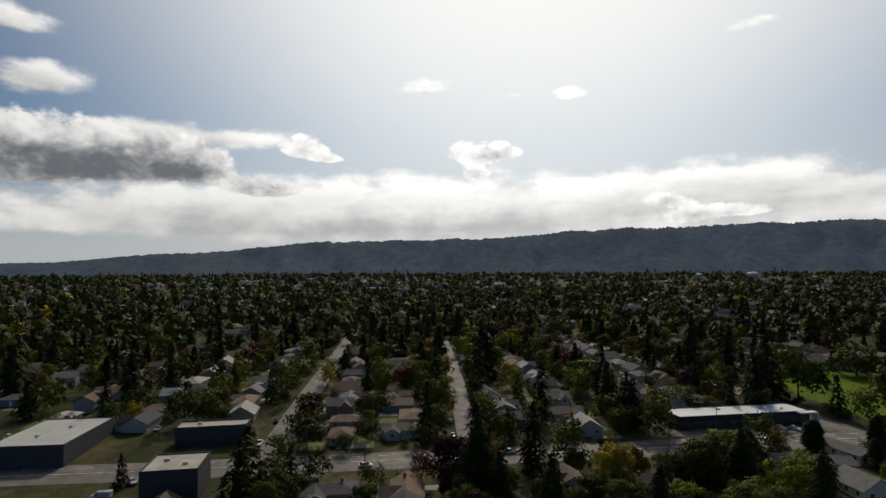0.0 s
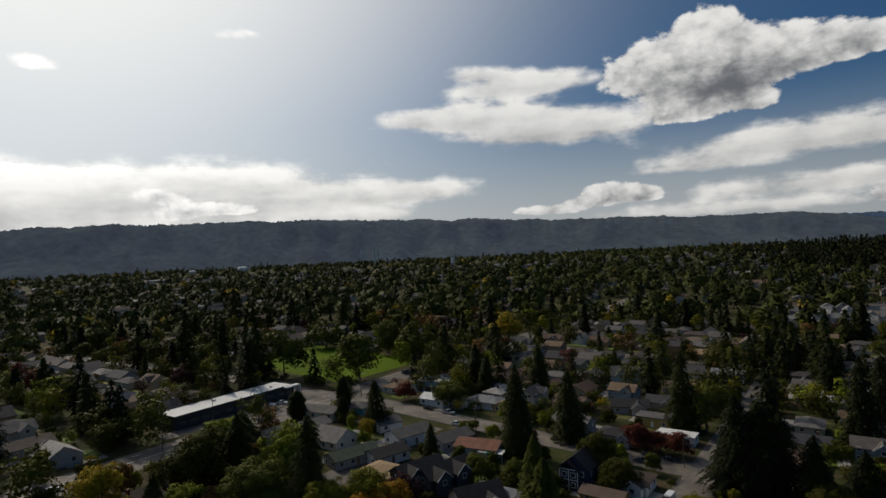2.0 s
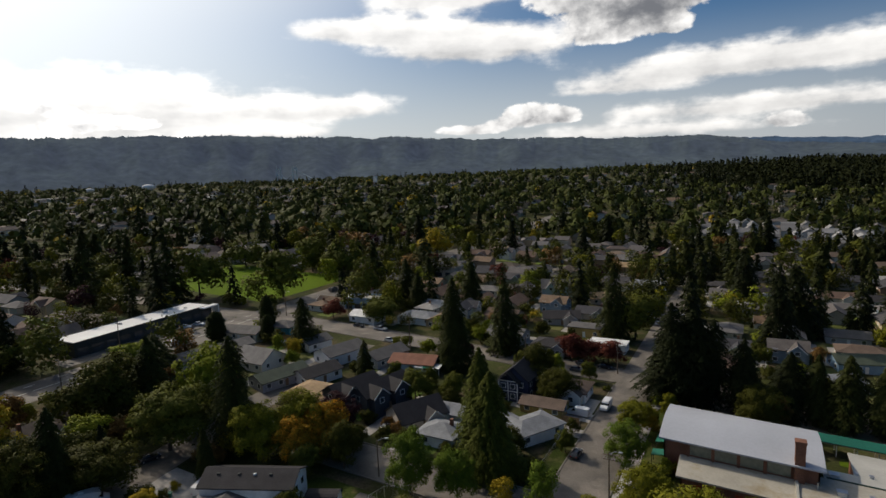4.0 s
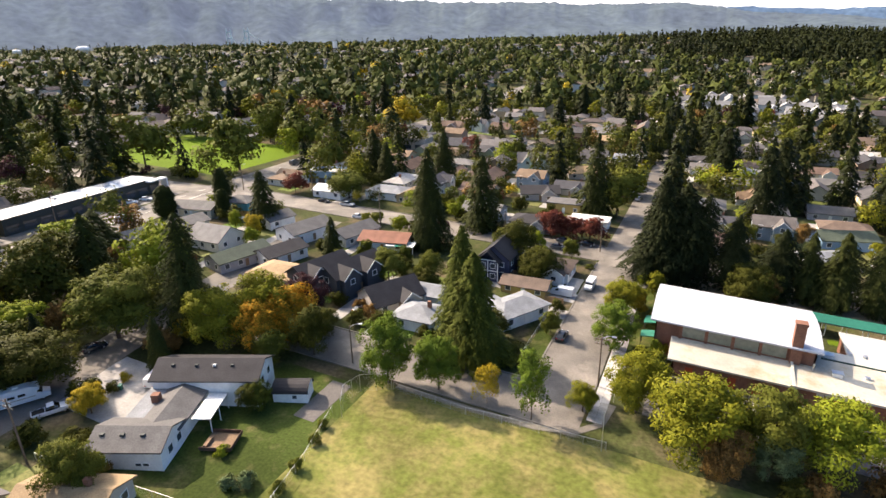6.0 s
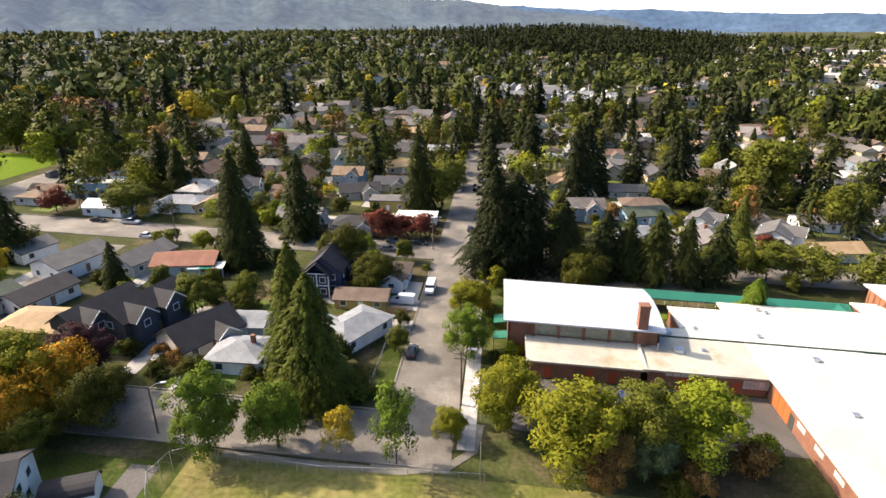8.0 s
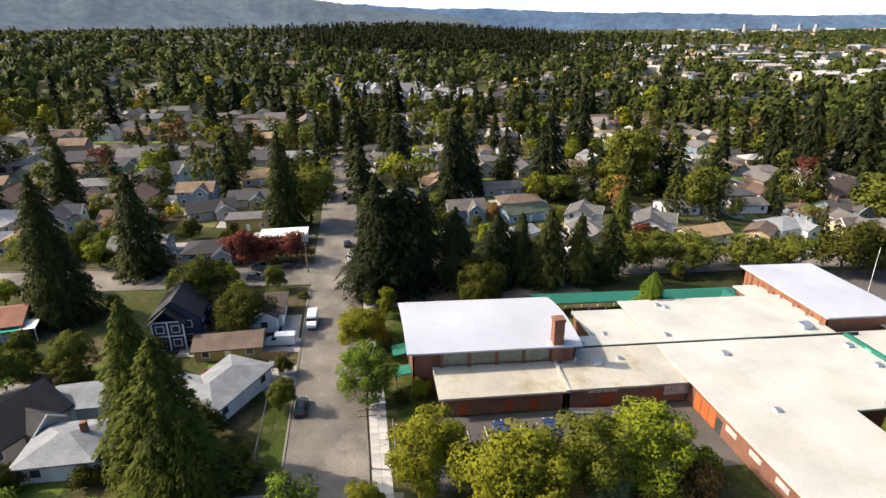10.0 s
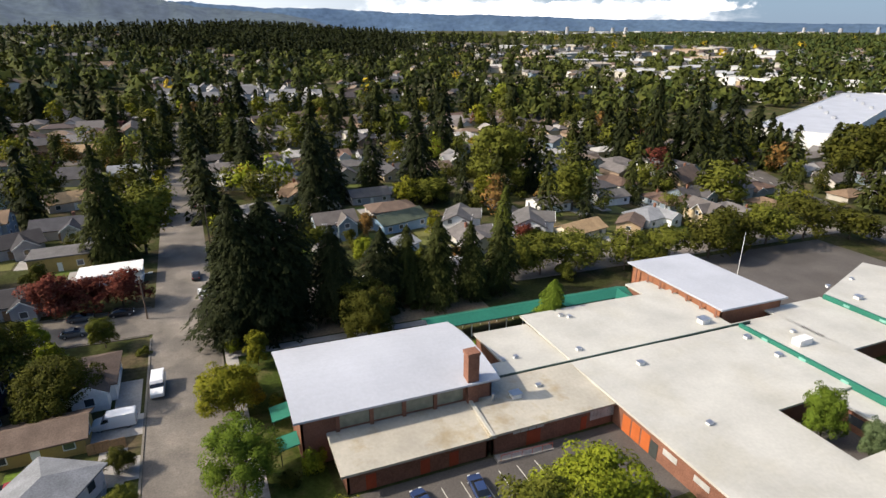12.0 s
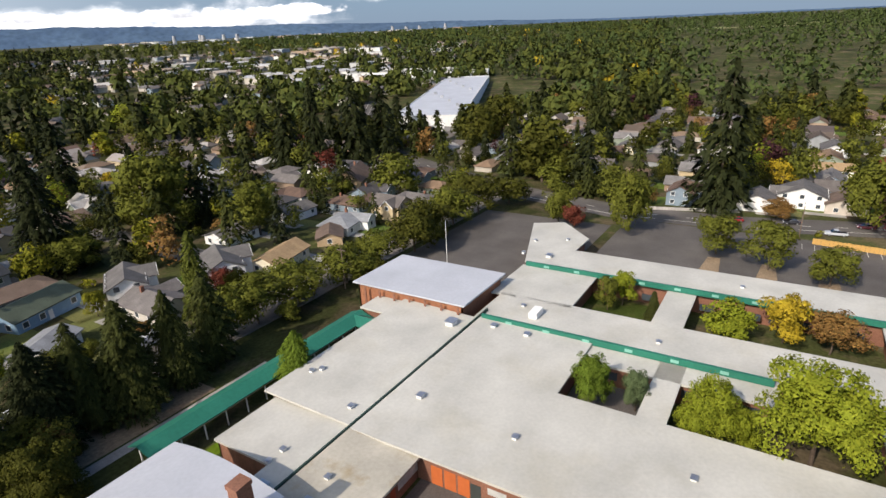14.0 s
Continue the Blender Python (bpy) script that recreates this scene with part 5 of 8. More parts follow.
HOUSES = [
    # x, y, turn, w, d, h, rise, roof, walls, tiles, rows, chimney, label
    (-35, 103, 90, 14, 8, 6.0, 3.2, "gable", "navy", "dark", 2, False, "tall navy-blue house with white trim and steep dark gables"),
    (-24, 106, 0, 13, 9, 3.0, 1.8, "hip", "white", "brown", 1, False, "white house with a weathered brown hipped roof"),
    (-25.5, 93, 0, 11, 6, 2.6, 1.2, "gable", "mustard", "brown", 1, False, "mustard-sided garage with a low brown roof"),
    (-24, 79, 60, 13, 8, 3.0, 1.4, "hip", "white", "pale", 1, False, "white house with a pale grey metal roof"),
    (-41, 67, 0, 9, 8, 3.0, 1.4, "hip", "white", "pale", 1, True, "white house with a pale roof and a brick chimney"),
    (-44, 78, 0, 7, 6, 2.8, 1.2, "gable", "grey", "pale", 1, False, "grey garage with a pale roof"),
    (-51, 72, 60, 12, 9, 3.0, 3.0, "gable", "beige", "dark", 1, False, "house with a steep dark shingled gable roof"),
    (-64, 76, 75, 15, 7, 5.5, 2.2, "gable", "darkgrey", "dark", 2, False, "dark grey two-storey house with gables"),
    (-71, 73, 75, 14, 7, 5.2, 2.2, "gable", "darkgrey", "dark", 2, False, "dark grey two-storey house with gables"),
    (-81, 71, 0, 14, 9, 3.0, 1.4, "hip", "tan", "tan", 1, False, "house with a bright tan shingled roof"),
    (-70.5, 104, 10, 14, 9, 3.0, 1.5, "gable", "pale_blue", "red", 1, False, "pale blue house with a red-brown roof"),
    (-82, 104, 75, 13, 8, 3.2, 1.8, "gable", "grey", "grey", 1, False, "grey house with a grey gable roof"),
    (-96, 99, 75, 14, 9, 3.6, 1.8, "gable", "white", "grey", 1, False, "white house with a grey gable roof"),
    (-91, 82, 75, 12, 8, 3.0, 1.6, "gable", "white", "dark", 1, False, "white house with a dark gable roof"),
    (-99, 75, 75, 15, 8, 3.0, 1.6, "gable", "grey", "green", 1, False, "grey house with a mossy dark roof"),
    (-111, 104, 75, 9, 7, 3.0, 1.5, "gable", "white", "grey", 1, False, "small white house with a grey roof"),
    (-141, 101, 10, 15, 8, 3.0, 1.6, "gable", "cream", "grey", 1, False, "cream house with a grey gable roof"),
    (-134, 113, 10, 10, 8, 3.0, 1.5, "hip", "teal", "grey", 1, False, "teal house with a grey roof"),
    (-133, 78, 75, 28, 9, 3.2, 1.4, "gable", "beige", "grey", 1, False, "long low apartment house with a grey roof"),
    (-115, 140, 0, 12, 8, 3.0, 1.5, "gable", "white", "white", 1, False, "white house with a pale roof"),
    (-96, 149, 0, 15, 9, 3.0, 1.6, "hip", "white", "pale", 1, False, "white house with a pale hipped roof"),
    (-86, 148, 90, 9, 8, 3.0, 1.8, "gable", "tan", "tan", 1, False, "tan house with a tan gable roof"),
    (-38, 140, 0, 13, 9, 3.0, 1.5, "hip", "grey", "dark", 1, False, "grey bungalow with a dark roof and porch"),
    (-46, 175, 20, 14, 9, 3.0, 2.0, "gable", "grey", "dark", 1, False, "grey bungalow with a dark gable roof"),
    (-33, 163, 0, 12, 7, 3.4, 1.2, "flat", "mustard", "grey", 1, False, "mustard-yellow outbuilding with a flat roof"),
    (-62, 220, 20, 14, 9, 4.5, 3.4, "gable", "pale_blue", "grey", 2, False, "pale blue house with steep gables"),
    (-38, 216, 20, 14, 9, 3.0, 2.0, "gable", "beige", "tan", 1, False, "house with an orange-tan roof"),
    (-45, 300, 0, 14, 10, 3.0, 2.0, "gable", "tan", "tan", 1, False, "house with a tan roof"),
    (-22, 150, 0, 12, 6, 2.6, 0.6, "flat", "white", "white", 1, False, "low building with a bright white flat roof"),
    (-24, 252, 0, 14, 10, 3.4, 1.8, "gable", "white", "pale", 1, False, "white house with a pale roof"),
    (50, 168, 15, 15, 9, 3.2, 1.8, "gable", "blue", "green", 1, False, "blue house with a dark mossy roof"),
    (43, 148, 30, 9, 7, 2.6, 1.2, "gable", "white", "pale", 1, False, "pale outbuilding with a metal roof"),
    (66, 160, 60, 11, 8, 4.6, 2.0, "gable", "white", "grey", 2, False, "white two-storey house with a grey roof"),
    (83, 149, 60, 12, 9, 5.0, 2.2, "gable", "white", "grey", 2, False, "white two-storey house with a grey gable roof"),
    (97, 144, 10, 14, 8, 3.0, 1.8, "gable", "cream", "tan", 1, False, "cream house with a tan gable roof"),
    (128, 149, 10, 13, 10, 3.2, 1.6, "hip", "white", "pale", 1, True, "white house with a pale hipped roof"),
    (117, 145, 40, 9, 7, 2.8, 1.4, "gable", "tan", "brown", 1, False, "small tan outbuilding with a brown roof"),
    (176, 184, 20, 17, 11, 4.2, 4.0, "gable", "tan", "brown", 1, True, "brick church hall with a steep brown roof"),
    (88, 232, 0, 14, 9, 3.2, 1.8, "gable", "cream", "brown", 1, False, "cream house with a brown roof"),
    (89, 263, 0, 14, 9, 3.2, 1.8, "gable", "white", "grey", 1, False, "white house with a grey roof"),
    (74, 268, 0, 15, 9, 3.0, 1.8, "gable", "grey", "dark", 1, False, "grey house with a dark roof"),
    (24, 228, 0, 14, 10, 3.0, 1.8, "hip", "grey", "grey", 1, False, "grey house with a grey hipped roof"),
    (24, 265, 0, 13, 9, 3.0, 1.8, "gable", "cream", "brown", 1, False, "cream house with a brown roof"),
    (52, 180, 0, 14, 9, 3.0, 1.6, "hip", "beige", "brown", 1, False, "beige house with a brown hipped roof"),
    (55, 245, 0, 14, 9, 3.0, 1.6, "hip", "beige", "grey", 1, False, "beige house with a grey hipped roof"),
    (50, 198, 0, 13, 9, 3.0, 1.6, "gable", "grey", "grey", 1, False, "grey house with a grey roof"),
    (70, 205, 0, 13, 9, 3.0, 1.6, "gable", "beige", "brown", 1, False, "beige house with a brown roof"),
    (131, 173, 0, 12, 9, 3.0, 1.6, "gable", "white", "grey", 1, False, "white house with a grey roof"),
    (105, 172, 0, 12, 9, 3.0, 1.6, "gable", "white", "grey", 1, False, "white house with a grey roof"),
    (222, 105, 0, 12, 9, 4.6, 2.4, "gable", "white", "pale", 2, False, "white house with a pale gable roof"),
    (301, 128, 0, 14, 10, 5.0, 2.4, "gable", "blue", "grey", 2, False, "blue house with a grey gable roof"),
    (290, 104, 0, 14, 9, 3.4, 2, "gable", "cream", "grey", 1, False, "cream house with a grey roof"),
    (214, 30, 0, 11, 14, 4.5, 3.0, "gable", "white", "grey", 2, False, "white gabled house with a dark grey roof"),
    (205, 42, 0, 11, 11, 3.5, 2.4, "gable", "white", "grey", 1, False, "white bungalow with a grey roof"),
    (211, 18, 0, 10, 11, 3.5, 2.4, "gable", "beige", "brown", 1, False, "beige bungalow with a brown roof"),
    (270, 20, 90, 14, 9, 3.0, 1.8, "gable", "white", "tan", 1, False, "white house with a tan roof"),
    (308, 36, 0, 14, 10, 3.4, 2.2, "hip", "white", "grey", 1, False, "white house with a grey hipped roof"),
    (314, 18, 0, 14, 10, 3.4, 2.2, "gable", "white", "grey", 1, False, "white house with a grey roof"),
]
# gabled wings of single houses: along the wall, side, width, how far out, rise
ELLS = {(-64, 76): [(-4.2, -1, 4.6, 1.8, 2.0), (2.6, -1, 4.6, 1.8, 2.0)], (-71, 73): [(-3.6, -1, 4.8, 1.4, 2.0)], (-24, 106): [(3.4, -1, 4.6, 2.2, 1.5)], (-24, 79): [(-3.0, 1, 5.5, 3.0, 1.2)], (-38, 140): [(3.2, -1, 4.0, 2.0, 1.4)], (-51, 72): [(2.0, -1, 4.0, 1.4, 1.6)],
        (66, 160): [(1.5, -1, 4.6, 2.2, 1.8)], (83, 149): [(2.4, -1, 5.0, 2.6, 2.0)], (128, 149): [(3.0, -1, 5.0, 2.8, 1.5)], (214, 30): [(-2.0, 1, 4.6, 2.0, 2.0)], (-62, 220): [(-3.0, -1, 4.6, 1.8, 2.8), (3.0, -1, 4.6, 1.8, 2.8)], (-46, 175): [(3.0, -1, 5.0, 2.0, 1.8)], (-96, 149): [(-3.5, -1, 5.0, 2.4, 1.5)]}
for x, y, turn, w, d, h, rise, roof, walls, tiles, rows, ch, label in HOUSES:
    house(x, y, turn, w, d, h, rise, roof, walls, tiles, rows, ch, label, ell=ELLS.get((x, y)))

# ---- the white house by the field, and the other near houses' extras ----
def local_part(name, shape, mats, parent, x, y, turn, label=""):
    o = part(name, shape, mats, parent, label)
    o.matrix_basis = pose(x, y, gz(x, y), 0, 0, turn)
    return o


def house_wing(t, x, y, turn, w, d, h, rise, tiles, walls="white"):
    s = Shape().box(-w / 2, w / 2, -d / 2, d / 2, -0.9, h)
    s.add([(-w / 2, -d / 2, h), (-w / 2, d / 2, h), (-w / 2, 0, h + rise * 0.97), (w / 2, -d / 2, h), (w / 2, d / 2, h), (w / 2, 0, h + rise * 0.97)], [(0, 2, 1), (3, 4, 5)])
    local_part("wall", s, M["siding_" + walls], t, x, y, turn)
    local_part("roof", gable_roof(Shape(), w, d, h, rise, 0.4), M["shingle_" + tiles], t, x, y, turn)


t = thing("white_house", "rambling white house with grey shingled roofs beside the field", "house")
house_wing(t, -60.6, 29.4, 23, 17.5, 7.6, 5.0, 1.7, "dark")
house_wing(t, -60.4, 20.6, 113, 10.5, 6.6, 3.0, 1.2, "grey")
house_wing(t, -59.3, 13.2, 23, 10.5, 7.0, 3.4, 1.4, "grey")
local_part("carport_roof", Shape().box(-5.0, 5.0, -1.6, 1.6, 2.75, 2.95), M["shingle_pale"], t, -64.6, 19.6, 113, "pale flat carport roof")
local_part("patio_roof", Shape().box(-3.4, 3.4, -1.5, 1.5, 2.6, 2.78), M["shingle_white"], t, -55.6, 23.4, 113, "white flat patio cover")
for u in (-3.2, 0, 3.2):
    local_part("post", Shape().box(u - 0.06, u + 0.06, -1.4, -1.28, 0, 2.6), M["white_trim"], t, -55.6, 23.4, 113)
for x, y, turn, u, v, z in ((-60.6, 29.4, 23, 8.78, -1.6, 3.6), (-60.6, 29.4, 23, 8.78, 1.4, 3.6), (-60.6, 29.4, 23, 8.78, 0.0, 1.5), (-59.3, 13.2, 23, 5.28, -1.0, 1.7), (-59.3, 13.2, 23, 5.28, 1.6, 1.7)):
    o = new("window", WINDOW)
    o.parent = t
    o.matrix_basis = pose(x, y, gz(x, y), 0, 0, turn) @ pose(u, v, z, 0, 0, 90)
for u in (1.8, 2.9):
    o = new("window", WINDOW)
    o.parent = t
    o.matrix_basis = pose(-59.3, 13.2, gz(-59.3, 13.2), 0, 0, 23) @ pose(u, -3.52, 0.9, 0, 0, 0) @ Matrix.Diagonal((0.7, 1, 0.4, 1))
for u, v in ((-4, -1.4), (-1, -1.4), (2, -1.4)):
    local_part("roof_vent", Shape().box(u - 0.3, u + 0.3, v - 0.25, v + 0.25, 4.1, 4.45), M["dark_metal"], t, -59.3, 13.2, 23)
for u in (-6, -2, 1, 4):
    local_part("roof_vent", Shape().box(u - 0.25, u + 0.25, -1.6, -1.2, 5.9, 6.3), M["dark_metal"] if u != 1 else M["white_trim"], t, -60.6, 29.4, 23)
local_part("chimney", Shape().box(-1.0, 0.2, -0.6, 0.5, 2.8, 4.4), M["brick"], t, -63.2, 20.5, 23, "dark brick chimney")
t = thing("garden_shed", "small white shed with a dark barrel roof", "shed", at=pose(-48.2, 34.2, gz(-48.2, 34.2), 0, 0, 23))
n = 8
prof = [(-1.9, 1.7)] + [(-1.9 * math.cos(math.pi * i / n), 1.7 + 1.3 * math.sin(math.pi * i / n)) for i in range(1, n)] + [(1.9, 1.7)]
s = Shape().box(-2.9, 2.9, -1.85, 1.85, -0.4, 1.75)
s.add([(k * 2.9, y, z) for k in (-1, 1) for y, z in prof], [tuple(range(n, -1, -1)), tuple(range(n + 1, 2 * n + 2))])
part("wall", s, M["siding_white"], t)
v = [(x, y * 1.06, z + 0.06) for x in (-3.1, 3.1) for y, z in prof] + [(x, y * 1.0, z - 0.04) for x in (-3.1, 3.1) for y, z in prof]
k = n + 1
part("roof", Shape().add(v, [(i, i + 1, k + i + 1, k + i) for i in range(n)] + [(2 * k + i + 1, 2 * k + i, 3 * k + i, 3 * k + i + 1) for i in range(n)] + [(i, 2 * k + i, 2 * k + i + 1, i + 1) for i in range(n)] + [(k + i + 1, 3 * k + i + 1, 3 * k + i, k + i) for i in range(n)]), M["shingle_dark"], t)
part("window", Shape().box(0.4, 1.1, -1.92, -1.84, 0.8, 1.4), M["glass"], t)
t = thing("garden_deck", "weathered wooden garden deck with a low railing", "deck", at=pose(-50.2, 19.9, gz(-50.2, 19.9), 0, 0, 20))
for i in range(12):
    part("plank", Shape().box(-2.4, 2.4, -2.1 + i * 0.35, -2.1 + i * 0.35 + 0.32, 0.35, 0.42), M["wood"], t)
for a, b in (((-2.4, -2.1), (2.4, -2.1)), ((2.4, -2.1), (2.4, 2.1)), ((2.4, 2.1), (-2.4, 2.1))):
    part("railing", Shape().box(min(a[0], b[0]) - 0.05, max(a[0], b[0]) + 0.05, min(a[1], b[1]) - 0.05, max(a[1], b[1]) + 0.05, 0.42, 1.0), M["fence_wood_dark"], t)
part("bench", Shape().box(-2.0, -1.5, -1.6, 0.4, 0.42, 0.85), M["wood"], t)
house(-57, 1.5, 20, 12, 8, 3.0, 1.6, "gable", "beige", "tan", 1, True, "house with an orange-brown shingled roof and white chimney")
t = thing("wheeled_bin", "dark green wheeled refuse bin on the pale drive", "bin", at=pose(-75.6, 22.4, gz(-75.6, 22.4) + 0.07, 0, 0, 30))
part("body", Shape().add([(x * k, y * k, z) for z, k in ((0.08, 0.8), (1.0, 1.0)) for x, y in ((-0.3, -0.36), (0.3, -0.36), (0.3, 0.36), (-0.3, 0.36))], [(3, 2, 1, 0), (4, 5, 6, 7), (0, 1, 5, 4), (1, 2, 6, 5), (2, 3, 7, 6), (3, 0, 4, 7)]), M["green_metal"], t)
part("lid", Shape().plate([(-0.33, -0.42, 1.0), (0.33, -0.42, 1.0), (0.33, 0.40, 1.1), (-0.33, 0.40, 1.1)], 0.06), M["green_metal"], t)
for u in (-0.26, 0.26):
    part("wheel", Shape().tube((u - 0.03, 0.30, 0.12), (u + 0.03, 0.30, 0.12), 0.12, 0.12, 10), M["dark_metal"], t)
# the tall navy house: bay, porch gables and white trim
v = thing("porch", "white-trimmed two-storey bay of the navy house", "porch", at=pose(-36.0, 95.8, gz(-36, 95.8)))
part("wall", Shape().box(-2.6, 2.6, -1.4, 1.4, -0.8, 5.6), M["siding_navy"], v)
part("roof", gable_roof(Shape(), 3.4, 5.6, 5.6, 2.4, 0.35), M["shingle_dark"], v).matrix_basis = pose(0, 0, 0, 0, 0, 90)
for u in (-2.6, 2.6, 0):
    part("trim", Shape().box(u - 0.12, u + 0.12, -1.5, -1.38, -0.2, 5.6), M["white_trim"], v)
for z in (2.75, 5.5):
    part("trim", Shape().box(-2.7, 2.7, -1.52, -1.37, z, z + 0.2), M["white_trim"], v)
for u in (-1.3, 1.3):
    for z in (1.5, 4.2):
        o = new("window", WINDOW)
        o.parent = v
        o.matrix_basis = pose(u, -1.42, z)
# the awning of the red-roofed house
t = thing("patio_awning", "white and green striped patio awning on posts", "awning", at=pose(-64.5, 101.3, gz(-64.5, 101.3), 0, 0, 10))
for i in range(3):
    part("panel", Shape().plate([(-4 + 2.7 * i, -2, 2.5), (-4 + 2.7 * i + 2.65, -2, 2.5), (-4 + 2.7 * i + 2.65, 1.5, 2.8), (-4 + 2.7 * i, 1.5, 2.8)], 0.1), M["awning_green"] if i == 1 else M["white_trim"], t)
for u in (-3.9, -1.3, 1.3, 3.9):
    part("post", Shape().box(u - 0.06, u + 0.06, -1.95, -1.83, -0.3, 2.45), M["white_trim"], t)

# ---- stores, warehouse, commercial blocks ----
def flat_building(name, x, y, turn, w, d, h, walls, roof, label, category, parapet=0.5, bays=0, units=()):
    ob = thing(name, label, category, at=pose(x, y, gz(x, y), 0, 0, turn))
    s = Shape()
    s.box(-w / 2, w / 2, -d / 2, d / 2, -1.2, h)
    part("wall", s, walls, ob)
    s = Shape()
    s.box(-w / 2 + 0.25, w / 2 - 0.25, -d / 2 + 0.25, d / 2 - 0.25, h - 0.05, h + 0.12)
    part("roof", s, roof, ob)
    s = Shape()
    t = 0.28
    s.box(-w / 2 - 0.05, w / 2 + 0.05, -d / 2 - 0.05, -d / 2 + t, h - 0.1, h + parapet).box(-w / 2 - 0.05, w / 2 + 0.05, d / 2 - t, d / 2 + 0.05, h - 0.1, h + parapet)
    s.box(-w / 2 - 0.05, -w / 2 + t, -d / 2 + t, d / 2 - t, h - 0.1, h + parapet).box(w / 2 - t, w / 2 + 0.05, -d / 2 + t, d / 2 - t, h - 0.1, h + parapet)
    part("parapet", s, walls if walls != M["siding_white"] else M["white_trim"], ob)
    for i in range(bays):
        s = Shape()
        u = -w / 2 + w * (i + 0.5) / bays
        bw = w / bays * 0.7
        s.box(u - bw / 2, u + bw / 2, -d / 2 - 0.06, -d / 2 + 0.02, 0.4, 2.6)
        part("shop_window", s, M["glass"], ob)
    for ux, uy, us in units:
        s = Shape()
        s.box(ux - us, ux + us, uy - us * 0.7, uy + us * 0.7, h + 0.1, h + 0.1 + us * 1.1)
        part("roof_unit", s, M["metal"], ob)
    return ob


store = flat_building("store", -180, 86, 93, 56, 13, 4.6, M["dark_metal"], M["white_trim"], "long single-storey store with a bright white roof and dark shopfronts", "store", 0.35, 11, ((12, 1, 1.0), (-6, 2, 0.6), (20, -1, 0.5)))
s = Shape()
s.box(22, 29.5, -9.2, -6.4, 4.4, 4.9).box(29.0, 29.6, -9.2, -6.4, 0, 4.4)
part("canopy", s, M["white_trim"], store, "white flat canopy over the store's end")
wh = flat_building("warehouse", 438, 288, 22.9, 272, 45, 8.5, M["siding_white"], M["membrane_blue"], "huge white flat-roofed warehouse with small roof vents", "warehouse", 0.6, 0, [(-90 + 25 * i, -14 + 9 * (i % 4), 1.6) for i in range(8)])
flat_building("warehouse", 598, 425, -67.1, 165, 50, 8.0, M["siding_white"], M["membrane"], "long pale flat-roofed warehouse", "warehouse", 0.6)
# dark wall colour on these three blocks stands in for shade on their east fronts
flat_building("commercial_block", -172, -167, 0, 34, 24, 6.0, M["siding_darkgrey"], M["membrane"], "pale-roofed commercial block beside the main road", "store", 0.4, 6, ((-5, 3, 0.8), (6, -2, 0.8)))
flat_building("commercial_block", -175.5, -115, 94, 24, 9, 6.0, M["siding_darkgrey"], M["membrane_tan"], "two-storey commercial block with shade-darkened wall colour and a pale roof", "store", 0.6, 5, ((-5, 1, 0.7),))
flat_building("commercial_block", -131.5, -112.5, 94, 15, 15, 8.8, M["siding_darkgrey"], M["membrane_tan"], "three-storey block with shade-darkened wall colour and a pale flat roof", "store", 0.5, 4, ((-3, 2, 0.7), (3, -2, 0.7)))
flat_building("auto_shop", -128, 157, 10, 16, 9, 4.4, M["siding_blue"], M["membrane"], "blue flat-roofed auto shop by the main road", "store", 0.7, 4)
flat_building("commercial_block", -140, 238, 5, 34, 18, 5.0, M["siding_beige"], M["shingle_grey"], "beige commercial building with a grey flat roof", "store", 0.5, 5, ((4, 2, 0.8),))

# ---- pavements, kerbs, drives, yards ----
def strip(x0, x1, y0, y1, lift, height=0.0):
    """A rectangle on the ground; with a height, a raised slab with edges."""
    s = Shape()
    if height <= 0:
        return sheet(x0, x1, y0, y1, lift, 10)
    q = [(x0, y0), (x1, y0), (x1, y1), (x0, y1)]
    s.plate([(x, y, gz(x, y) + lift + height) for x, y in q], height + 0.2)
    return s


def slabs(name, x0, x1, y0, y1, size, label, parent_label="pale concrete pavement"):
    """A pavement of single concrete slabs with open joints."""
    base = structure(name, strip(x0, x1, y0, y1, 0.02, 0.06), M["kerb"], label, "pavement")
    nx, ny = max(1, round((x1 - x0) / size)), max(1, round((y1 - y0) / size))
    dx, dy = (x1 - x0) / nx, (y1 - y0) / ny
    me = Shape().plate([(-dx / 2 + 0.02, -dy / 2 + 0.02, 0), (dx / 2 - 0.02, -dy / 2 + 0.02, 0), (dx / 2 - 0.02, dy / 2 - 0.02, 0), (-dx / 2 + 0.02, dy / 2 - 0.02, 0)], 0.06).mesh("slab", M["slab"])
    for i in range(nx):
        for j in range(ny):
            x, y = x0 + dx * (i + 0.5), y0 + dy * (j + 0.5)
            o = new("slab", me)
            o.parent = base
            o.matrix_basis = Matrix.Translation((x, y, gz(x, y) + 0.13)) @ Matrix.Rotation(math.atan(0.0415), 4, "Y")
    return base


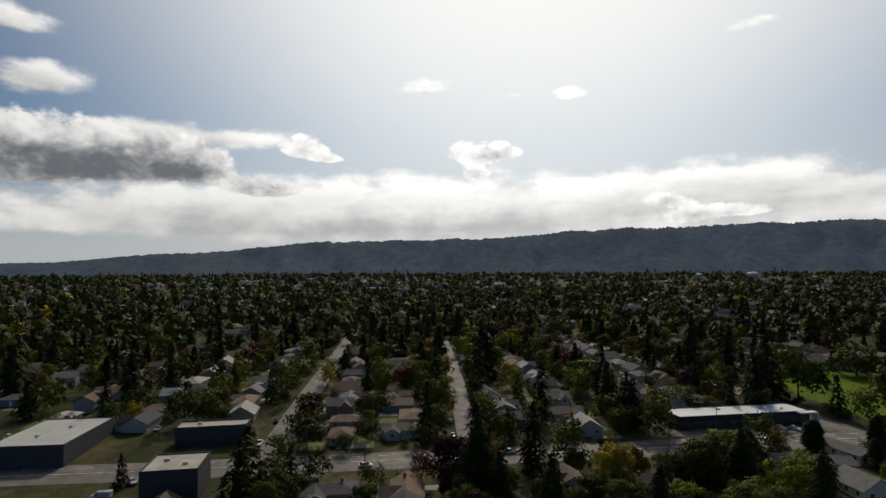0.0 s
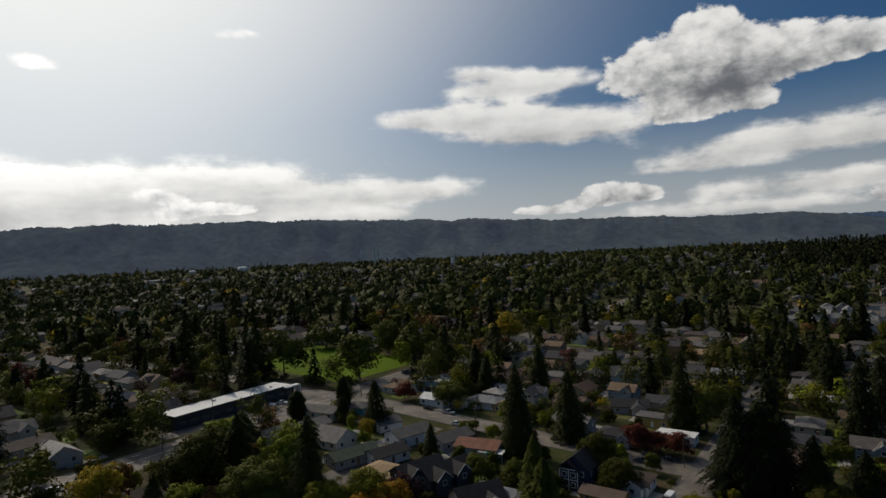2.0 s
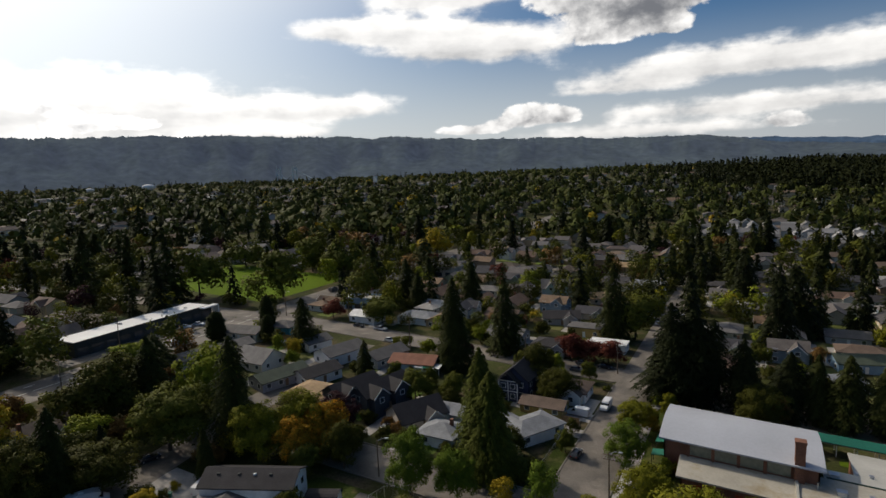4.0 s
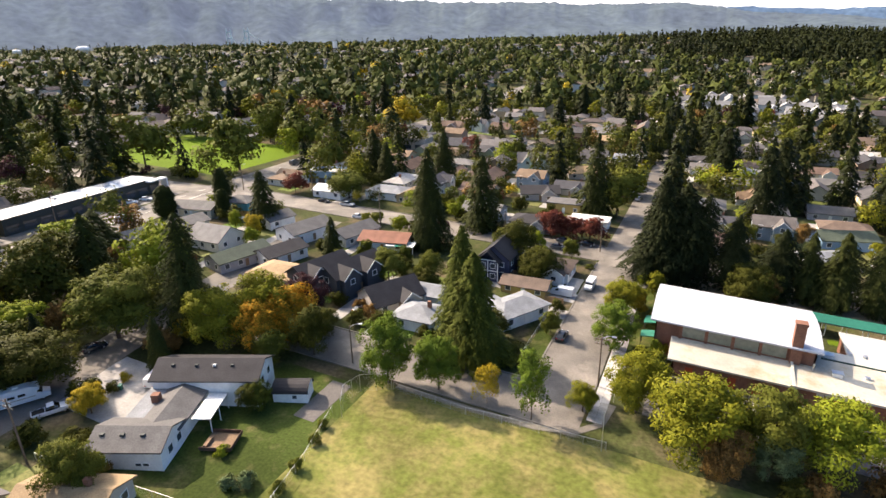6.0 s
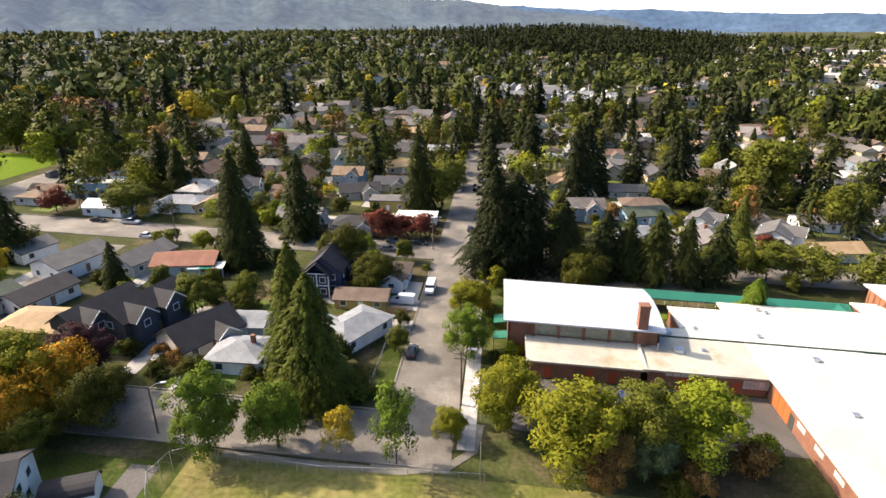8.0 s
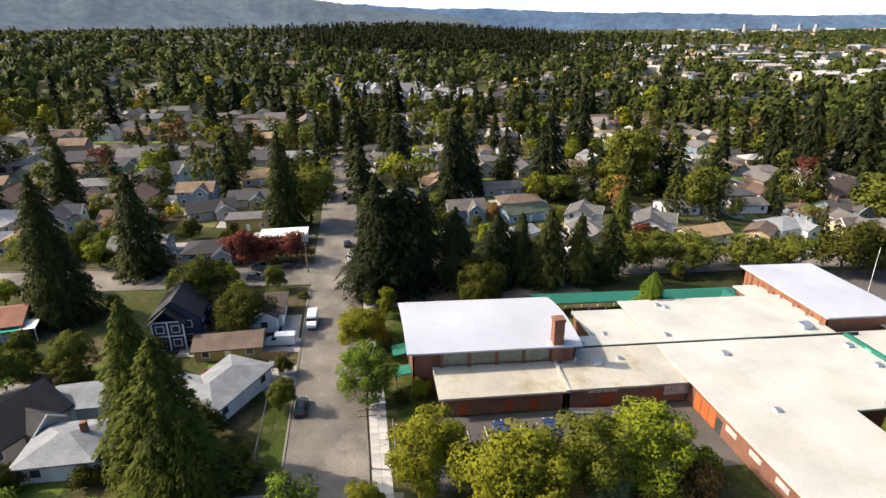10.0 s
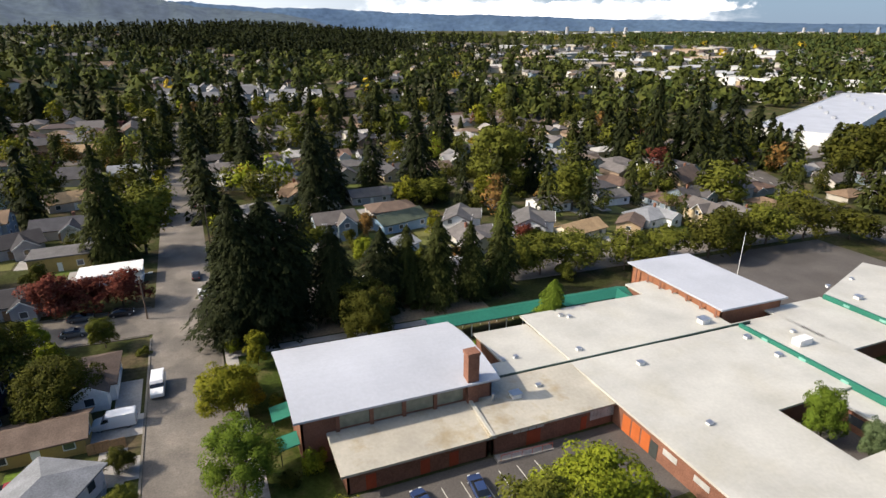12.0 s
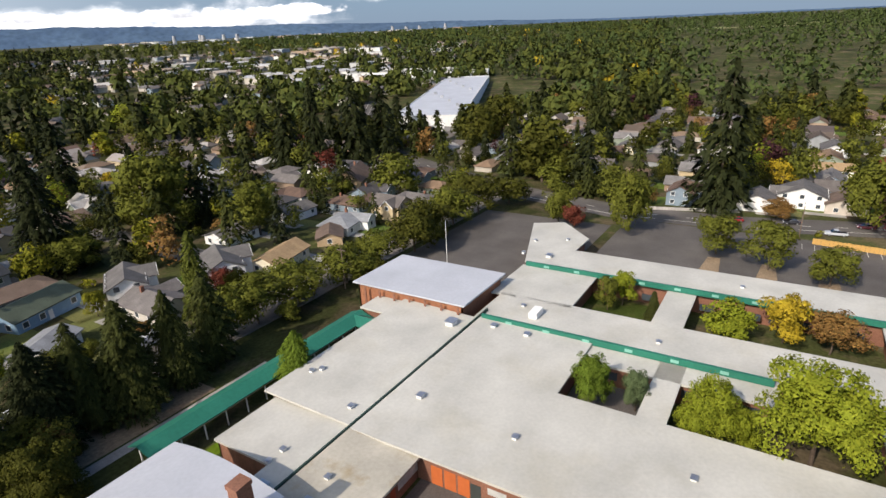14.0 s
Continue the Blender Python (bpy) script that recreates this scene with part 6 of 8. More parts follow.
M["slab"] = material("slab", (0.42, 0.39, 0.35), grain=0.12, scale=3, stain=0.18, stain_scale=0.4, bump=0.1, spread=[(0.42, 0.39, 0.35), (0.47, 0.44, 0.40), (0.38, 0.36, 0.33)], random_by="object")
slabs("pavement_school", -2.0, 0.6, 50.0, 84.0, 1.5, "pale concrete pavement beside the school street")
slabs("pavement_north", -2.0, 0.0, 84.0, 119.0, 1.8, "worn concrete pavement beside the school street")
for name, x0, x1, y0, y1 in (("kerb_east", -2.55, -2.3, 55, 119), ("kerb_west", -13.8, -13.5, 62, 119.5), ("kerb_lane_north", -80, -14, 57.2, 57.5), ("kerb_lane_south", -80, -3, 45.6, 45.9), ("kerb_north_street", 2, 100, 120.9, 121.2), ("kerb_north_street_far", 2, 160, 132.9, 133.2), ("kerb_block_north", -140, -14, 133.0, 133.3), ("kerb_block_south", -140, -14, 120.6, 120.9)):
    structure(name, strip(x0, x1, y0, y1, 0.0, 0.17), M["kerb"], "worn concrete kerb along the street", "kerb")
structure("pavement_bend", drape([(1.2, 56), (0.4, 50), (-3.0, 46.2), (-9.0, 44.6), (-20, 44.3), (-34, 44.6)], 1.3, 0.10, 2), M["kerb"], "pale concrete footpath bending round the street corner", "pavement")
structure("pavement_north_walk", sheet(-1.5, 60, 108, 110, 0.1), M["concrete"], "pale concrete path under the trees", "pavement")
structure("verge_street", sheet(-17.2, -13.8, 62, 82, 0.09), M["lawn"], "strip of mown grass beside the street", "lawn")
structure("verge_dirt", sheet(-1.0, 50, 110.5, 120.8, 0.06), M["dirt"], "bare earth and needles under street conifers", "ground")
structure("lawn_corner", sheet(-2.0, 8.0, 70, 108, 0.05), M["lawn"], "lawn beside the gymnasium with shade in its colour", "lawn")
structure("drive_van", sheet(-22, -13.6, 91.5, 96.5, 0.10), M["concrete"], "pale concrete drive with a parked van", "drive")
structure("drive_grey", sheet(-24, -13.6, 82.5, 87.0, 0.10), M["concrete"], "grey concrete drive", "drive")
structure("drive_white_house", sheet(-84, -66, 15, 30, 0.07), M["concrete"], "worn pale drive beside the white house", "drive")
structure("yard_white_house", sheet(-66, -38, 4, 42, 0.035), M["lawn"], "patchy green back garden with tree shade in its colour", "lawn")
structure("path_shed", sheet(-45.0, -41.0, 30, 41, 0.06), M["asphalt_dark"], "dark paved strip beside the shed", "ground")
structure("courtyard_lawn", sheet(37.5, 49, 96.8, 99, 0.08), M["park_lawn"], "small bright green courtyard lawn", "lawn")
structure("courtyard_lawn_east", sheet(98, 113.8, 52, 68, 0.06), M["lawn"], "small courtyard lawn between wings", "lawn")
structure("courtyard_paving", sheet(69, 81, 48, 60, 0.06), M["asphalt_dark"], "dark asphalt courtyard paving", "ground")
for y in (24, 36, 48):
    s = Shape()
    s.plate([(x, yy, gz(x, yy) + 0.22) for x, yy in ((139, y - 2.2), (149.5, y - 1.4), (149.5, y + 1.4), (139, y + 2.2))], 0.3)
    structure("parking_island", s, M["dirt"], "kerbed tree island in the car park", "kerb")


def lane_marks(name, line, offset, dash, gap, label, width=0.16):
    s = Shape()
    run = []
    for (x0, y0), (x1, y1) in zip(line, line[1:]):
        d = math.hypot(x1 - x0, y1 - y0)
        n = max(1, int(d / (dash + gap)))
        for i in range(n):
            k0, k1 = i / n, i / n + dash / d
            nx, ny = -(y1 - y0) / d, (x1 - x0) / d
            q = []
            for k, w in ((k0, -width), (k1, -width), (k1, width), (k0, width)):
                x, y = x0 + (x1 - x0) * min(k, 1) + nx * (offset + w), y0 + (y1 - y0) * min(k, 1) + ny * (offset + w)
                q.append((x, y, gz(x, y) + 0.15))
            s.add(q, [(0, 1, 2, 3)])
    return tagged(part(name, s, M["paint_line"]), label, "road marking", kind="stuff")


lane_marks("lane_marks_east", ART_E[1:], 0, 3, 6, "worn white dashed lane lines")
lane_marks("lane_marks_east_edge", ART_E[1:], 4.2, 9, 0.5, "worn white edge line")
lane_marks("lane_marks_west", ART_W[:4], 0, 8, 1, "worn lane lines on the main road")
lane_marks("lane_marks_west_edge", ART_W[:4], 4.5, 3, 6, "worn lane lines on the main road")
s = Shape()
for i in range(9):
    x = 12 + i * 2.7
    s.add([(px, py, gz(px, py) + 0.06) for px, py in ((x, 62.5), (x + 0.12, 62.5), (x + 0.12, 67.5), (x, 67.5))], [(0, 1, 2, 3)])
for i in range(16):
    y = -10 + i * 2.8
    for x0 in (130, 166):
        s.add([(px, py, gz(px, py) + 0.06) for px, py in ((x0, y), (x0 + 5, y), (x0 + 5, y + 0.12), (x0, y + 0.12))], [(0, 1, 2, 3)])
tagged(part("parking_lines", s, M["paint_line"]), "faded white parking bay lines", "road marking", kind="stuff")


# ---- fences ----
def chain_fence(name, line, h, label, step=3.0):
    """Posts, a top rail and thin wire mesh."""
    t = thing(name, label, "fence")
    pts = []
    for (x0, y0), (x1, y1) in zip(line, line[1:]):
        n = max(1, round(math.hypot(x1 - x0, y1 - y0) / step))
        pts += [(x0 + (x1 - x0) * i / n, y0 + (y1 - y0) * i / n) for i in range(n)]
    pts.append(line[-1])
    for x, y in pts:
        part("post", Shape().tube((x, y, gz(x, y) - 0.2), (x, y, gz(x, y) + h), 0.04, 0.04, 6), M["metal"], t)
    for (x0, y0), (x1, y1) in zip(pts, pts[1:]):
        a, b = gz(x0, y0), gz(x1, y1)
        part("rail", Shape().tube((x0, y0, a + h), (x1, y1, b + h), 0.03, 0.03, 5), M["metal"], t)
    s = Shape()
    for (x0, y0), (x1, y1) in zip(pts, pts[1:]):
        d = math.hypot(x1 - x0, y1 - y0)
        n = int(d / 0.3)
        for k in range(n):
            for lo, hi in ((0.05, h), (h, 0.05)):
                u, v = k / n, min(1, k / n + h / d)
                p, q = (x0 + (x1 - x0) * u, y0 + (y1 - y0) * u), (x0 + (x1 - x0) * v, y0 + (y1 - y0) * v)
                hh = lo + (hi - lo) * (v - u) * d / h
                a, b = gz(*p) + lo, gz(*q) + hh
                s.add([(*p, a), (*q, b), (*q, b + 0.02), (*p, a + 0.02)], [(0, 1, 2, 3)])
    m = part("wire_mesh", s, M["metal"], t)
    m["kind"] = "stuff"
    return t


chain_fence("chain_link_fence", [(-34, 43.4), (-20, 42.6), (-8, 43.6), (2.2, 44.2)], 1.5, "low chain-link fence along the playing field")
chain_fence("chain_link_fence", [(-39.7, 33.3), (-36.8, 22.5), (-35.2, 12)], 1.4, "overgrown chain-link fence beside the garden")
chain_fence("backstop", [(-37.6, 33.0), (-39.6, 36.6), (-38.8, 40.4), (-34.2, 43.2)], 3.4, "tall chain-link baseball backstop on the field", 2.2)
chain_fence("chain_link_fence", [(-17.3, 64), (-17.3, 82)], 1.2, "low wire fence round a front garden")
chain_fence("chain_link_fence", [(1.2, 57), (1.4, 69)], 1.5, "chain-link fence beside the school pavement")
chain_fence("chain_link_fence", [(-71, 5.5), (-38, 9)], 1.5, "dark chain-link fence behind the white house")


def board_fence(line, h, mat, label):
    t = thing("board_fence", label, "fence")
    for (x0, y0), (x1, y1) in zip(line, line[1:]):
        d = math.hypot(x1 - x0, y1 - y0)
        n = max(1, int(d / 0.9))
        a = math.atan2(y1 - y0, x1 - x0)
        for i in range(n):
            k = (i + 0.5) / n
            x, y = x0 + (x1 - x0) * k, y0 + (y1 - y0) * k
            o = part("board", Shape().box(-d / n / 2 + 0.02, d / n / 2 - 0.02, -0.03, 0.03, -0.1, h + 0.04 * (i % 3)), mat, t)
            o.matrix_basis = pose(x, y, gz(x, y), 0, 0, math.degrees(a))
    return t


M["fence_wood"] = material("fence_wood", (0.30, 0.19, 0.10), grain=0.3, scale=5, stain=0.3, bump=0.2)
M["fence_yellow"] = material("fence_yellow", (0.50, 0.30, 0.09), grain=0.2, scale=5, stain=0.3, bump=0.2)
board_fence([(-31, 91), (-31, 99.5), (-29, 100.5)], 1.9, M["fence_wood"], "tan board fence beside the brown-roofed house")
board_fence([(-20, 89.3), (-15.5, 89.3)], 1.7, M["fence_wood"], "tan board fence beside the drive")
board_fence([(-128, 105), (-120, 108)], 1.8, M["fence_yellow"], "bright new board fence")
board_fence([(172, 27), (170, 12), (168, 0)], 1.6, M["fence_yellow"], "yellow-painted low fence by the main road")
board_fence([(187, 78), (192, 60), (196, 46)], 1.0, M["slab"], "low pale wall beside the main road")


# ---- poles ----
def utility_pole(x, y, h=10.5, turn=0, lamp=False, arms=1):
    t = thing("utility_pole", "weathered wooden utility pole with a crossarm" if not lamp else "wooden street lamp pole with a curved arm", "pole", at=pose(x, y, gz(x, y), 0, 0, turn))
    part("shaft", Shape().tube((0, 0, -0.5), (0, 0, h), 0.17, 0.11, 8), M["pole_wood"], t)
    if lamp:
        part("arm", Shape().tube((0, 0, h - 0.4), (1.0, 0, h + 0.3), 0.04, 0.04, 6).tube((1.0, 0, h + 0.3), (1.9, 0, h + 0.35), 0.04, 0.03, 6), M["metal"], t)
        part("lamp_head", Shape().box(1.7, 2.4, -0.16, 0.16, h + 0.24, h + 0.42), M["metal"], t, "pale lamp head")
    for k in range(arms):
        z = h - 0.6 - 0.9 * k
        part("crossarm", Shape().box(-1.15, 1.15, -0.06, 0.06, z, z + 0.12), M["pole_wood"], t)
        for u in (-1.0, -0.5, 0.5, 1.0):
            part("insulator", Shape().tube((u, 0, z + 0.12), (u, 0, z + 0.3), 0.05, 0.03, 6), M["metal"], t)
    return t


for x, y, h, turn, lamp, arms in ((-2.1, 60.6, 10, 0, True, 2), (-45, 47.3, 8.0, 20, True, 0), (-71.5, 4.5, 11, 0, False, 2), (-1.6, 112, 11, 0, False, 2), (-1.4, 168, 11, 0, False, 1), (-14.6, 214, 11, 0, False, 1), (-14.5, 128, 9, 0, True, 0),
                                  (-81, 117.5, 10.5, 90, False, 2), (-40, 118.5, 10.5, 90, False, 1), (-120, 134.5, 10.5, 90, True, 1), (-148.5, 96, 9, 180, True, 0), (-166.5, 70, 10, 0, False, 1), (-149, 130, 10, 0, True, 0), (-145, 40, 10, 0, False, 1),
                                  (-143, -20, 10, 0, True, 1), (-140, -60, 10, 0, False, 1), (-158, -80, 10, 90, True, 1), (-200, -84, 10, 90, False, 1), (203, 98, 10, 60, True, 0), (176, 30, 9, 0, True, 0), (175, -2, 9, 0, True, 0), (92, 118.5, 10, 90, False, 1), (45, 118.8, 10, 90, False, 1)):
    utility_pole(x, y, h, turn, lamp, arms)
t = thing("field_post", "thin grey steel post at the field's corner", "pole", at=pose(1.6, 43.8, gz(1.6, 43.8)))
part("shaft", Shape().tube((0, 0, -0.3), (0, 0, 7.0), 0.07, 0.05, 8), M["metal"], t)
t = thing("flagpole", "white flagpole in the school yard", "pole", at=pose(116.9, 106.1, gz(116.9, 106.1)))
part("shaft", Shape().tube((0, 0, -0.3), (0, 0, 11.2), 0.09, 0.05, 8), M["white_trim"], t)
part("finial", Shape().tube((0, 0, 11.2), (0, 0, 11.4), 0.1, 0.02, 8), M["metal"], t)

# ---- vehicles ----
def car_paint(name, c):
    return material("paint_" + name, c, rough=0.25, grain=0.02, stain=0.06, bump=0, spec=0.6)


PAINT = {n: car_paint(n, c) for n, c in dict(white=(0.75, 0.75, 0.74), silver=(0.45, 0.46, 0.47), black=(0.02, 0.02, 0.023), blue=(0.03, 0.05, 0.12), red=(0.25, 0.02, 0.02), grey=(0.14, 0.145, 0.15), tan=(0.42, 0.37, 0.28), maroon=(0.10, 0.02, 0.025)).items()}
M["tyre"] = material("tyre", (0.02, 0.02, 0.02), rough=0.9, grain=0.1, stain=0, bump=0)
M["car_glass"] = material("car_glass", (0.015, 0.018, 0.022), rough=0.06, grain=0, stain=0, bump=0, spec=0.8)
M["tail_light"] = material("tail_light", (0.35, 0.02, 0.02), rough=0.3, grain=0, stain=0, bump=0)
M["head_light"] = material("head_light", (0.8, 0.8, 0.78), rough=0.15, grain=0, stain=0, bump=0, spec=0.8)


def loft(sections):
    """A body through cross-sections: each a list of (y, z) at a distance x."""
    s, n = Shape(), len(sections[0][1])
    v = [(x, y, z) for x, ring in sections for y, z in ring]
    f = [(a * n + k, a * n + (k + 1) % n, (a + 1) * n + (k + 1) % n, (a + 1) * n + k) for a in range(len(sections) - 1) for k in range(n)]
    f += [tuple(range(n - 1, -1, -1)), tuple((len(sections) - 1) * n + k for k in range(n))]
    return s.add(v, f)


def ring(w, z0, z1, top):
    return [(-w, z0), (w, z0), (w * 1.02, (z0 + z1) / 2), (w * top, z1), (-w * top, z1), (-w * 1.02, (z0 + z1) / 2)]


def vehicle(name, label, kind, paint):
    t = thing(name, label, {"car": "car", "van": "van", "pickup": "pickup", "camper": "camper van"}[kind])
    p = PAINT[paint]
    if kind == "car":
        body = loft([(-2.2, ring(0.78, 0.32, 0.78, 0.9)), (-2.0, ring(0.88, 0.26, 0.92, 0.92)), (-0.6, ring(0.90, 0.24, 0.95, 0.94)), (1.0, ring(0.90, 0.24, 0.93, 0.94)), (1.9, ring(0.87, 0.26, 0.82, 0.9)), (2.2, ring(0.76, 0.32, 0.70, 0.88))])
        cabin = loft([(-1.85, ring(0.74, 0.88, 0.93, 0.9)), (-1.25, ring(0.78, 0.88, 1.38, 0.80)), (0.15, ring(0.78, 0.88, 1.42, 0.80)), (1.05, ring(0.76, 0.86, 0.92, 0.92))])
        roof = loft([(-1.25, ring(0.60, 1.37, 1.42, 0.92)), (0.15, ring(0.61, 1.40, 1.45, 0.92))])
        wheels, wr, nose, tail, half = (-1.35, 1.35), 0.33, 2.2, -2.2, 0.6
    elif kind == "van":
        body = loft([(-2.75, ring(0.96, 0.45, 2.10, 0.90)), (-2.6, ring(0.99, 0.35, 2.16, 0.90)), (0.9, ring(0.99, 0.35, 2.16, 0.90)), (1.45, ring(0.98, 0.35, 1.35, 0.92)), (2.5, ring(0.96, 0.35, 1.12, 0.92)), (2.75, ring(0.88, 0.42, 0.95, 0.9))])
        cabin = loft([(0.55, ring(0.985, 1.32, 2.02, 0.91)), (0.93, ring(0.985, 1.32, 2.04, 0.91)), (1.52, ring(0.93, 1.30, 1.40, 0.95))])
        roof = loft([(-2.5, ring(0.80, 2.15, 2.2, 0.95)), (0.8, ring(0.80, 2.15, 2.2, 0.95))])
        wheels, wr, nose, tail, half = (-1.7, 1.8), 0.37, 2.75, -2.75, 0.7
    elif kind == "pickup":
        body = loft([(-2.7, ring(0.93, 0.42, 1.0, 0.96)), (-0.5, ring(0.95, 0.38, 1.03, 0.96)), (1.1, ring(0.95, 0.38, 1.05, 0.95)), (2.4, ring(0.92, 0.40, 0.98, 0.92)), (2.7, ring(0.85, 0.46, 0.86, 0.9))])
        cabin = loft([(-0.75, ring(0.84, 1.0, 1.05, 0.95)), (-0.55, ring(0.86, 1.0, 1.66, 0.86)), (0.6, ring(0.86, 1.0, 1.68, 0.86)), (1.25, ring(0.84, 1.0, 1.06, 0.94))])
        roof = loft([(-0.5, ring(0.70, 1.65, 1.71, 0.94)), (0.55, ring(0.70, 1.67, 1.73, 0.94))])
        wheels, wr, nose, tail, half = (-1.7, 1.75), 0.39, 2.7, -2.7, 0.66
    else:
        body = loft([(-3.6, ring(1.12, 0.5, 2.75, 0.93)), (-3.4, ring(1.15, 0.42, 2.85, 0.93)), (1.4, ring(1.15, 0.42, 2.85, 0.93)), (2.2, ring(1.12, 0.42, 2.55, 0.9)), (2.5, ring(1.05, 0.42, 1.5, 0.92)), (3.6, ring(0.95, 0.45, 1.1, 0.9))])
        cabin = loft([(1.9, ring(1.135, 1.5, 2.2, 0.93)), (2.25, ring(1.1, 1.5, 2.25, 0.92)), (2.62, ring(0.98, 1.42, 1.5, 0.95))])
        roof = loft([(-3.0, ring(0.95, 2.83, 2.95, 0.95)), (1.2, ring(0.95, 2.83, 2.95, 0.95))])
        wheels, wr, nose, tail, half = (-2.1, 2.5), 0.4, 3.6, -3.6, 0.8
    part("body", body, p, t)
    part("glasshouse", cabin, M["car_glass"], t, "dark tinted glass")
    part("roof", roof, p, t)
    if kind in ("van", "camper"):
        for u in ((-1.6, -0.2) if kind == "camper" else ()):
            for k in (-1, 1):
                part("side_window", Shape().box(u - 0.5, u + 0.5, k * 1.13 - 0.04, k * 1.13 + 0.04, 1.5, 2.1), M["car_glass"], t)
        if kind == "camper":
            part("air_conditioner", Shape().box(-1.2, -0.4, -0.4, 0.4, 2.94, 3.2), M["white_trim"], t)
            part("stripe", Shape().box(-3.3, 1.6, -1.175, 1.175, 1.15, 1.3), PAINT["tan"], t, "tan side stripe")
    if kind == "pickup":
        part("bed", Shape().box(-2.55, -0.85, -0.76, 0.76, 1.01, 1.045), M["tyre"], t, "dark open load bed")
    for x in wheels:
        for k in (-1, 1):
            w = part("wheel", Shape().tube((x, k * 0.72, wr), (x, k * 0.94, wr), wr, wr, 14), M["tyre"], t)
            part("rim", Shape().tube((x, k * 0.93, wr), (x, k * 0.96, wr), wr * 0.6, wr * 0.55, 10), M["metal"], w)
    for k in (-1, 1):
        part("headlight", Shape().box(nose - 0.14, nose - 0.02, k * half - 0.16, k * half + 0.16, 0.62, 0.78), M["head_light"], t)
        part("tail_light", Shape().box(tail - 0.02, tail + 0.1, k * half - 0.14, k * half + 0.14, 0.68, 0.86), M["tail_light"], t)
    return t


VEHICLES = {}


def park(kind, paint, x, y, turn, note="parked at the kerb"):
    m = pose(x, y, gz(x, y) + 0.1, 0, 0, turn)
    words = {"car": "saloon car", "van": "panel van", "pickup": "pickup truck", "camper": "camper van"}[kind]
    if (kind, paint) not in VEHICLES:
        ob = VEHICLES[kind, paint] = vehicle({"camper": "camper_van"}.get(kind, kind), "vehicle", kind, paint)
        ob.matrix_basis = m
    else:
        ob = copy_thing(VEHICLES[kind, paint], m)
    return tagged(ob, f"{paint} {words} {note}", group="parked vehicles")


for row in (("car", "black", -12.1, 74.5, 88), ("van", "white", -12.0, 102.0, -92), ("van", "white", -17.2, 94.6, 176), ("car", "white", -4.4, 135.8, 92), ("car", "black", -5.4, 146, 90), ("car", "grey", -25.8, 131.3, 2), ("car", "black", -19.0, 131.2, 2),
            ("car", "grey", -26, 125, 0), ("car", "blue", 17.0, 65.5, 96), ("car", "blue", 24.2, 65.2, 84), ("camper", "white", -86.4, 13.2, 60), ("pickup", "white", -79.6, 13.2, 62), ("car", "black", -91.6, 29.0, 75), ("car", "silver", -94.5, 43, 80),
            ("van", "white", -72.0, 27.0, 110), ("car", "red", -26.5, 85.0, 5), ("pickup", "silver", 182.4, 21.5, 100), ("car", "red", 185.5, 46.5, 110), ("car", "black", 189.5, 32.0, 100), ("car", "maroon", 193, 14.0, 98), ("car", "white", 124.0, 131.5, 2),
            ("van", "white", 54.8, 134.5, 0), ("car", "white", -92, 121.8, 0), ("pickup", "silver", -103, 131.5, 0), ("car", "black", -113, 131.5, 0), ("car", "grey", -74, 131.5, 180), ("car", "silver", -79, 140, 90), ("car", "white", -170, 98, 30), ("car", "white", -168.8, 103, 20),
            ("car", "black", -50, 131.5, 0), ("car", "black", -55, 66, 70), ("car", "white", 30, 131.5, 0), ("car", "red", 36, 131, 0), ("car", "black", 20, 122.5, 0), ("car", "silver", 8, 122.5, 0), ("van", "white", 180, 205, 40), ("car", "black", -4.5, 205, 90), ("car", "silver", -12, 190, 90)):
    park(*row)
rnd = random.Random(31)
for x, y, turn in [(-147.5, -110, 94), (-150.5, -88, 94), (-146.5, -60, 92), (-153, -42, 92), (-147.5, -30, 92), (-154, -12, 92), (-150.5, 12, 92), (-148.5, 60, 92), (-155, 84, 92), (-160, -20.6, 5), (-172, -29, 5), (-181, -20, 5), (-190, -28, 5), (-203, -18, 5),
                   (-170, -98, 3), (-184, -87, 3), (-196, -97, 3), (-215, -85, 3), (-133, -80, 0), (-136, -75, 20), (-131, -70, 0), (-140, -128, 40), (-130, -132, 90), (-190, -140, 0), (-186, -190, 0), (-150, 150, 92), (-161, 175, 92), (-156, 205, 92)]:
    park(rnd.choice(("car", "car", "van", "pickup")), rnd.choice(("white", "silver", "grey", "black", "white", "silver")), x, y, turn + rnd.choice((0, 180)), "on the asphalt by the main road")

# ---- the distance: woods, houses, hills ----
def polar(a, d):
    """Place at a degrees left of north and d metres from the walk's middle."""
    return (10 - d * math.sin(radians(a)), d * math.cos(radians(a)))


def ridge_height(a, table):
    for (a0, e0), (a1, e1) in zip(table, table[1:]):
        if a0 >= a >= a1:
            k = (a0 - a) / (a0 - a1)
            k = k * k * (3 - 2 * k)
            return e0 + (e1 - e0) * k
    return 0.0


RIDGE_NEAR = [(170, 0.2), (135, 0.3), (122, 0.8), (110, 1.7), (96, 2.9), (83, 3.1), (68, 3.9), (51, 4.0), (35, 3.5), (24, 2.9), (6, 2.3), (-6, 1.0), (-14, 0.2), (-30, 0.0)]
RIDGE_FAR = [(60, 1.6), (20, 2.0), (6, 2.0), (-10, 1.35), (-26, 0.85), (-42, 0.42), (-55, 0.3), (-75, 0.15), (-150, 0.1)]


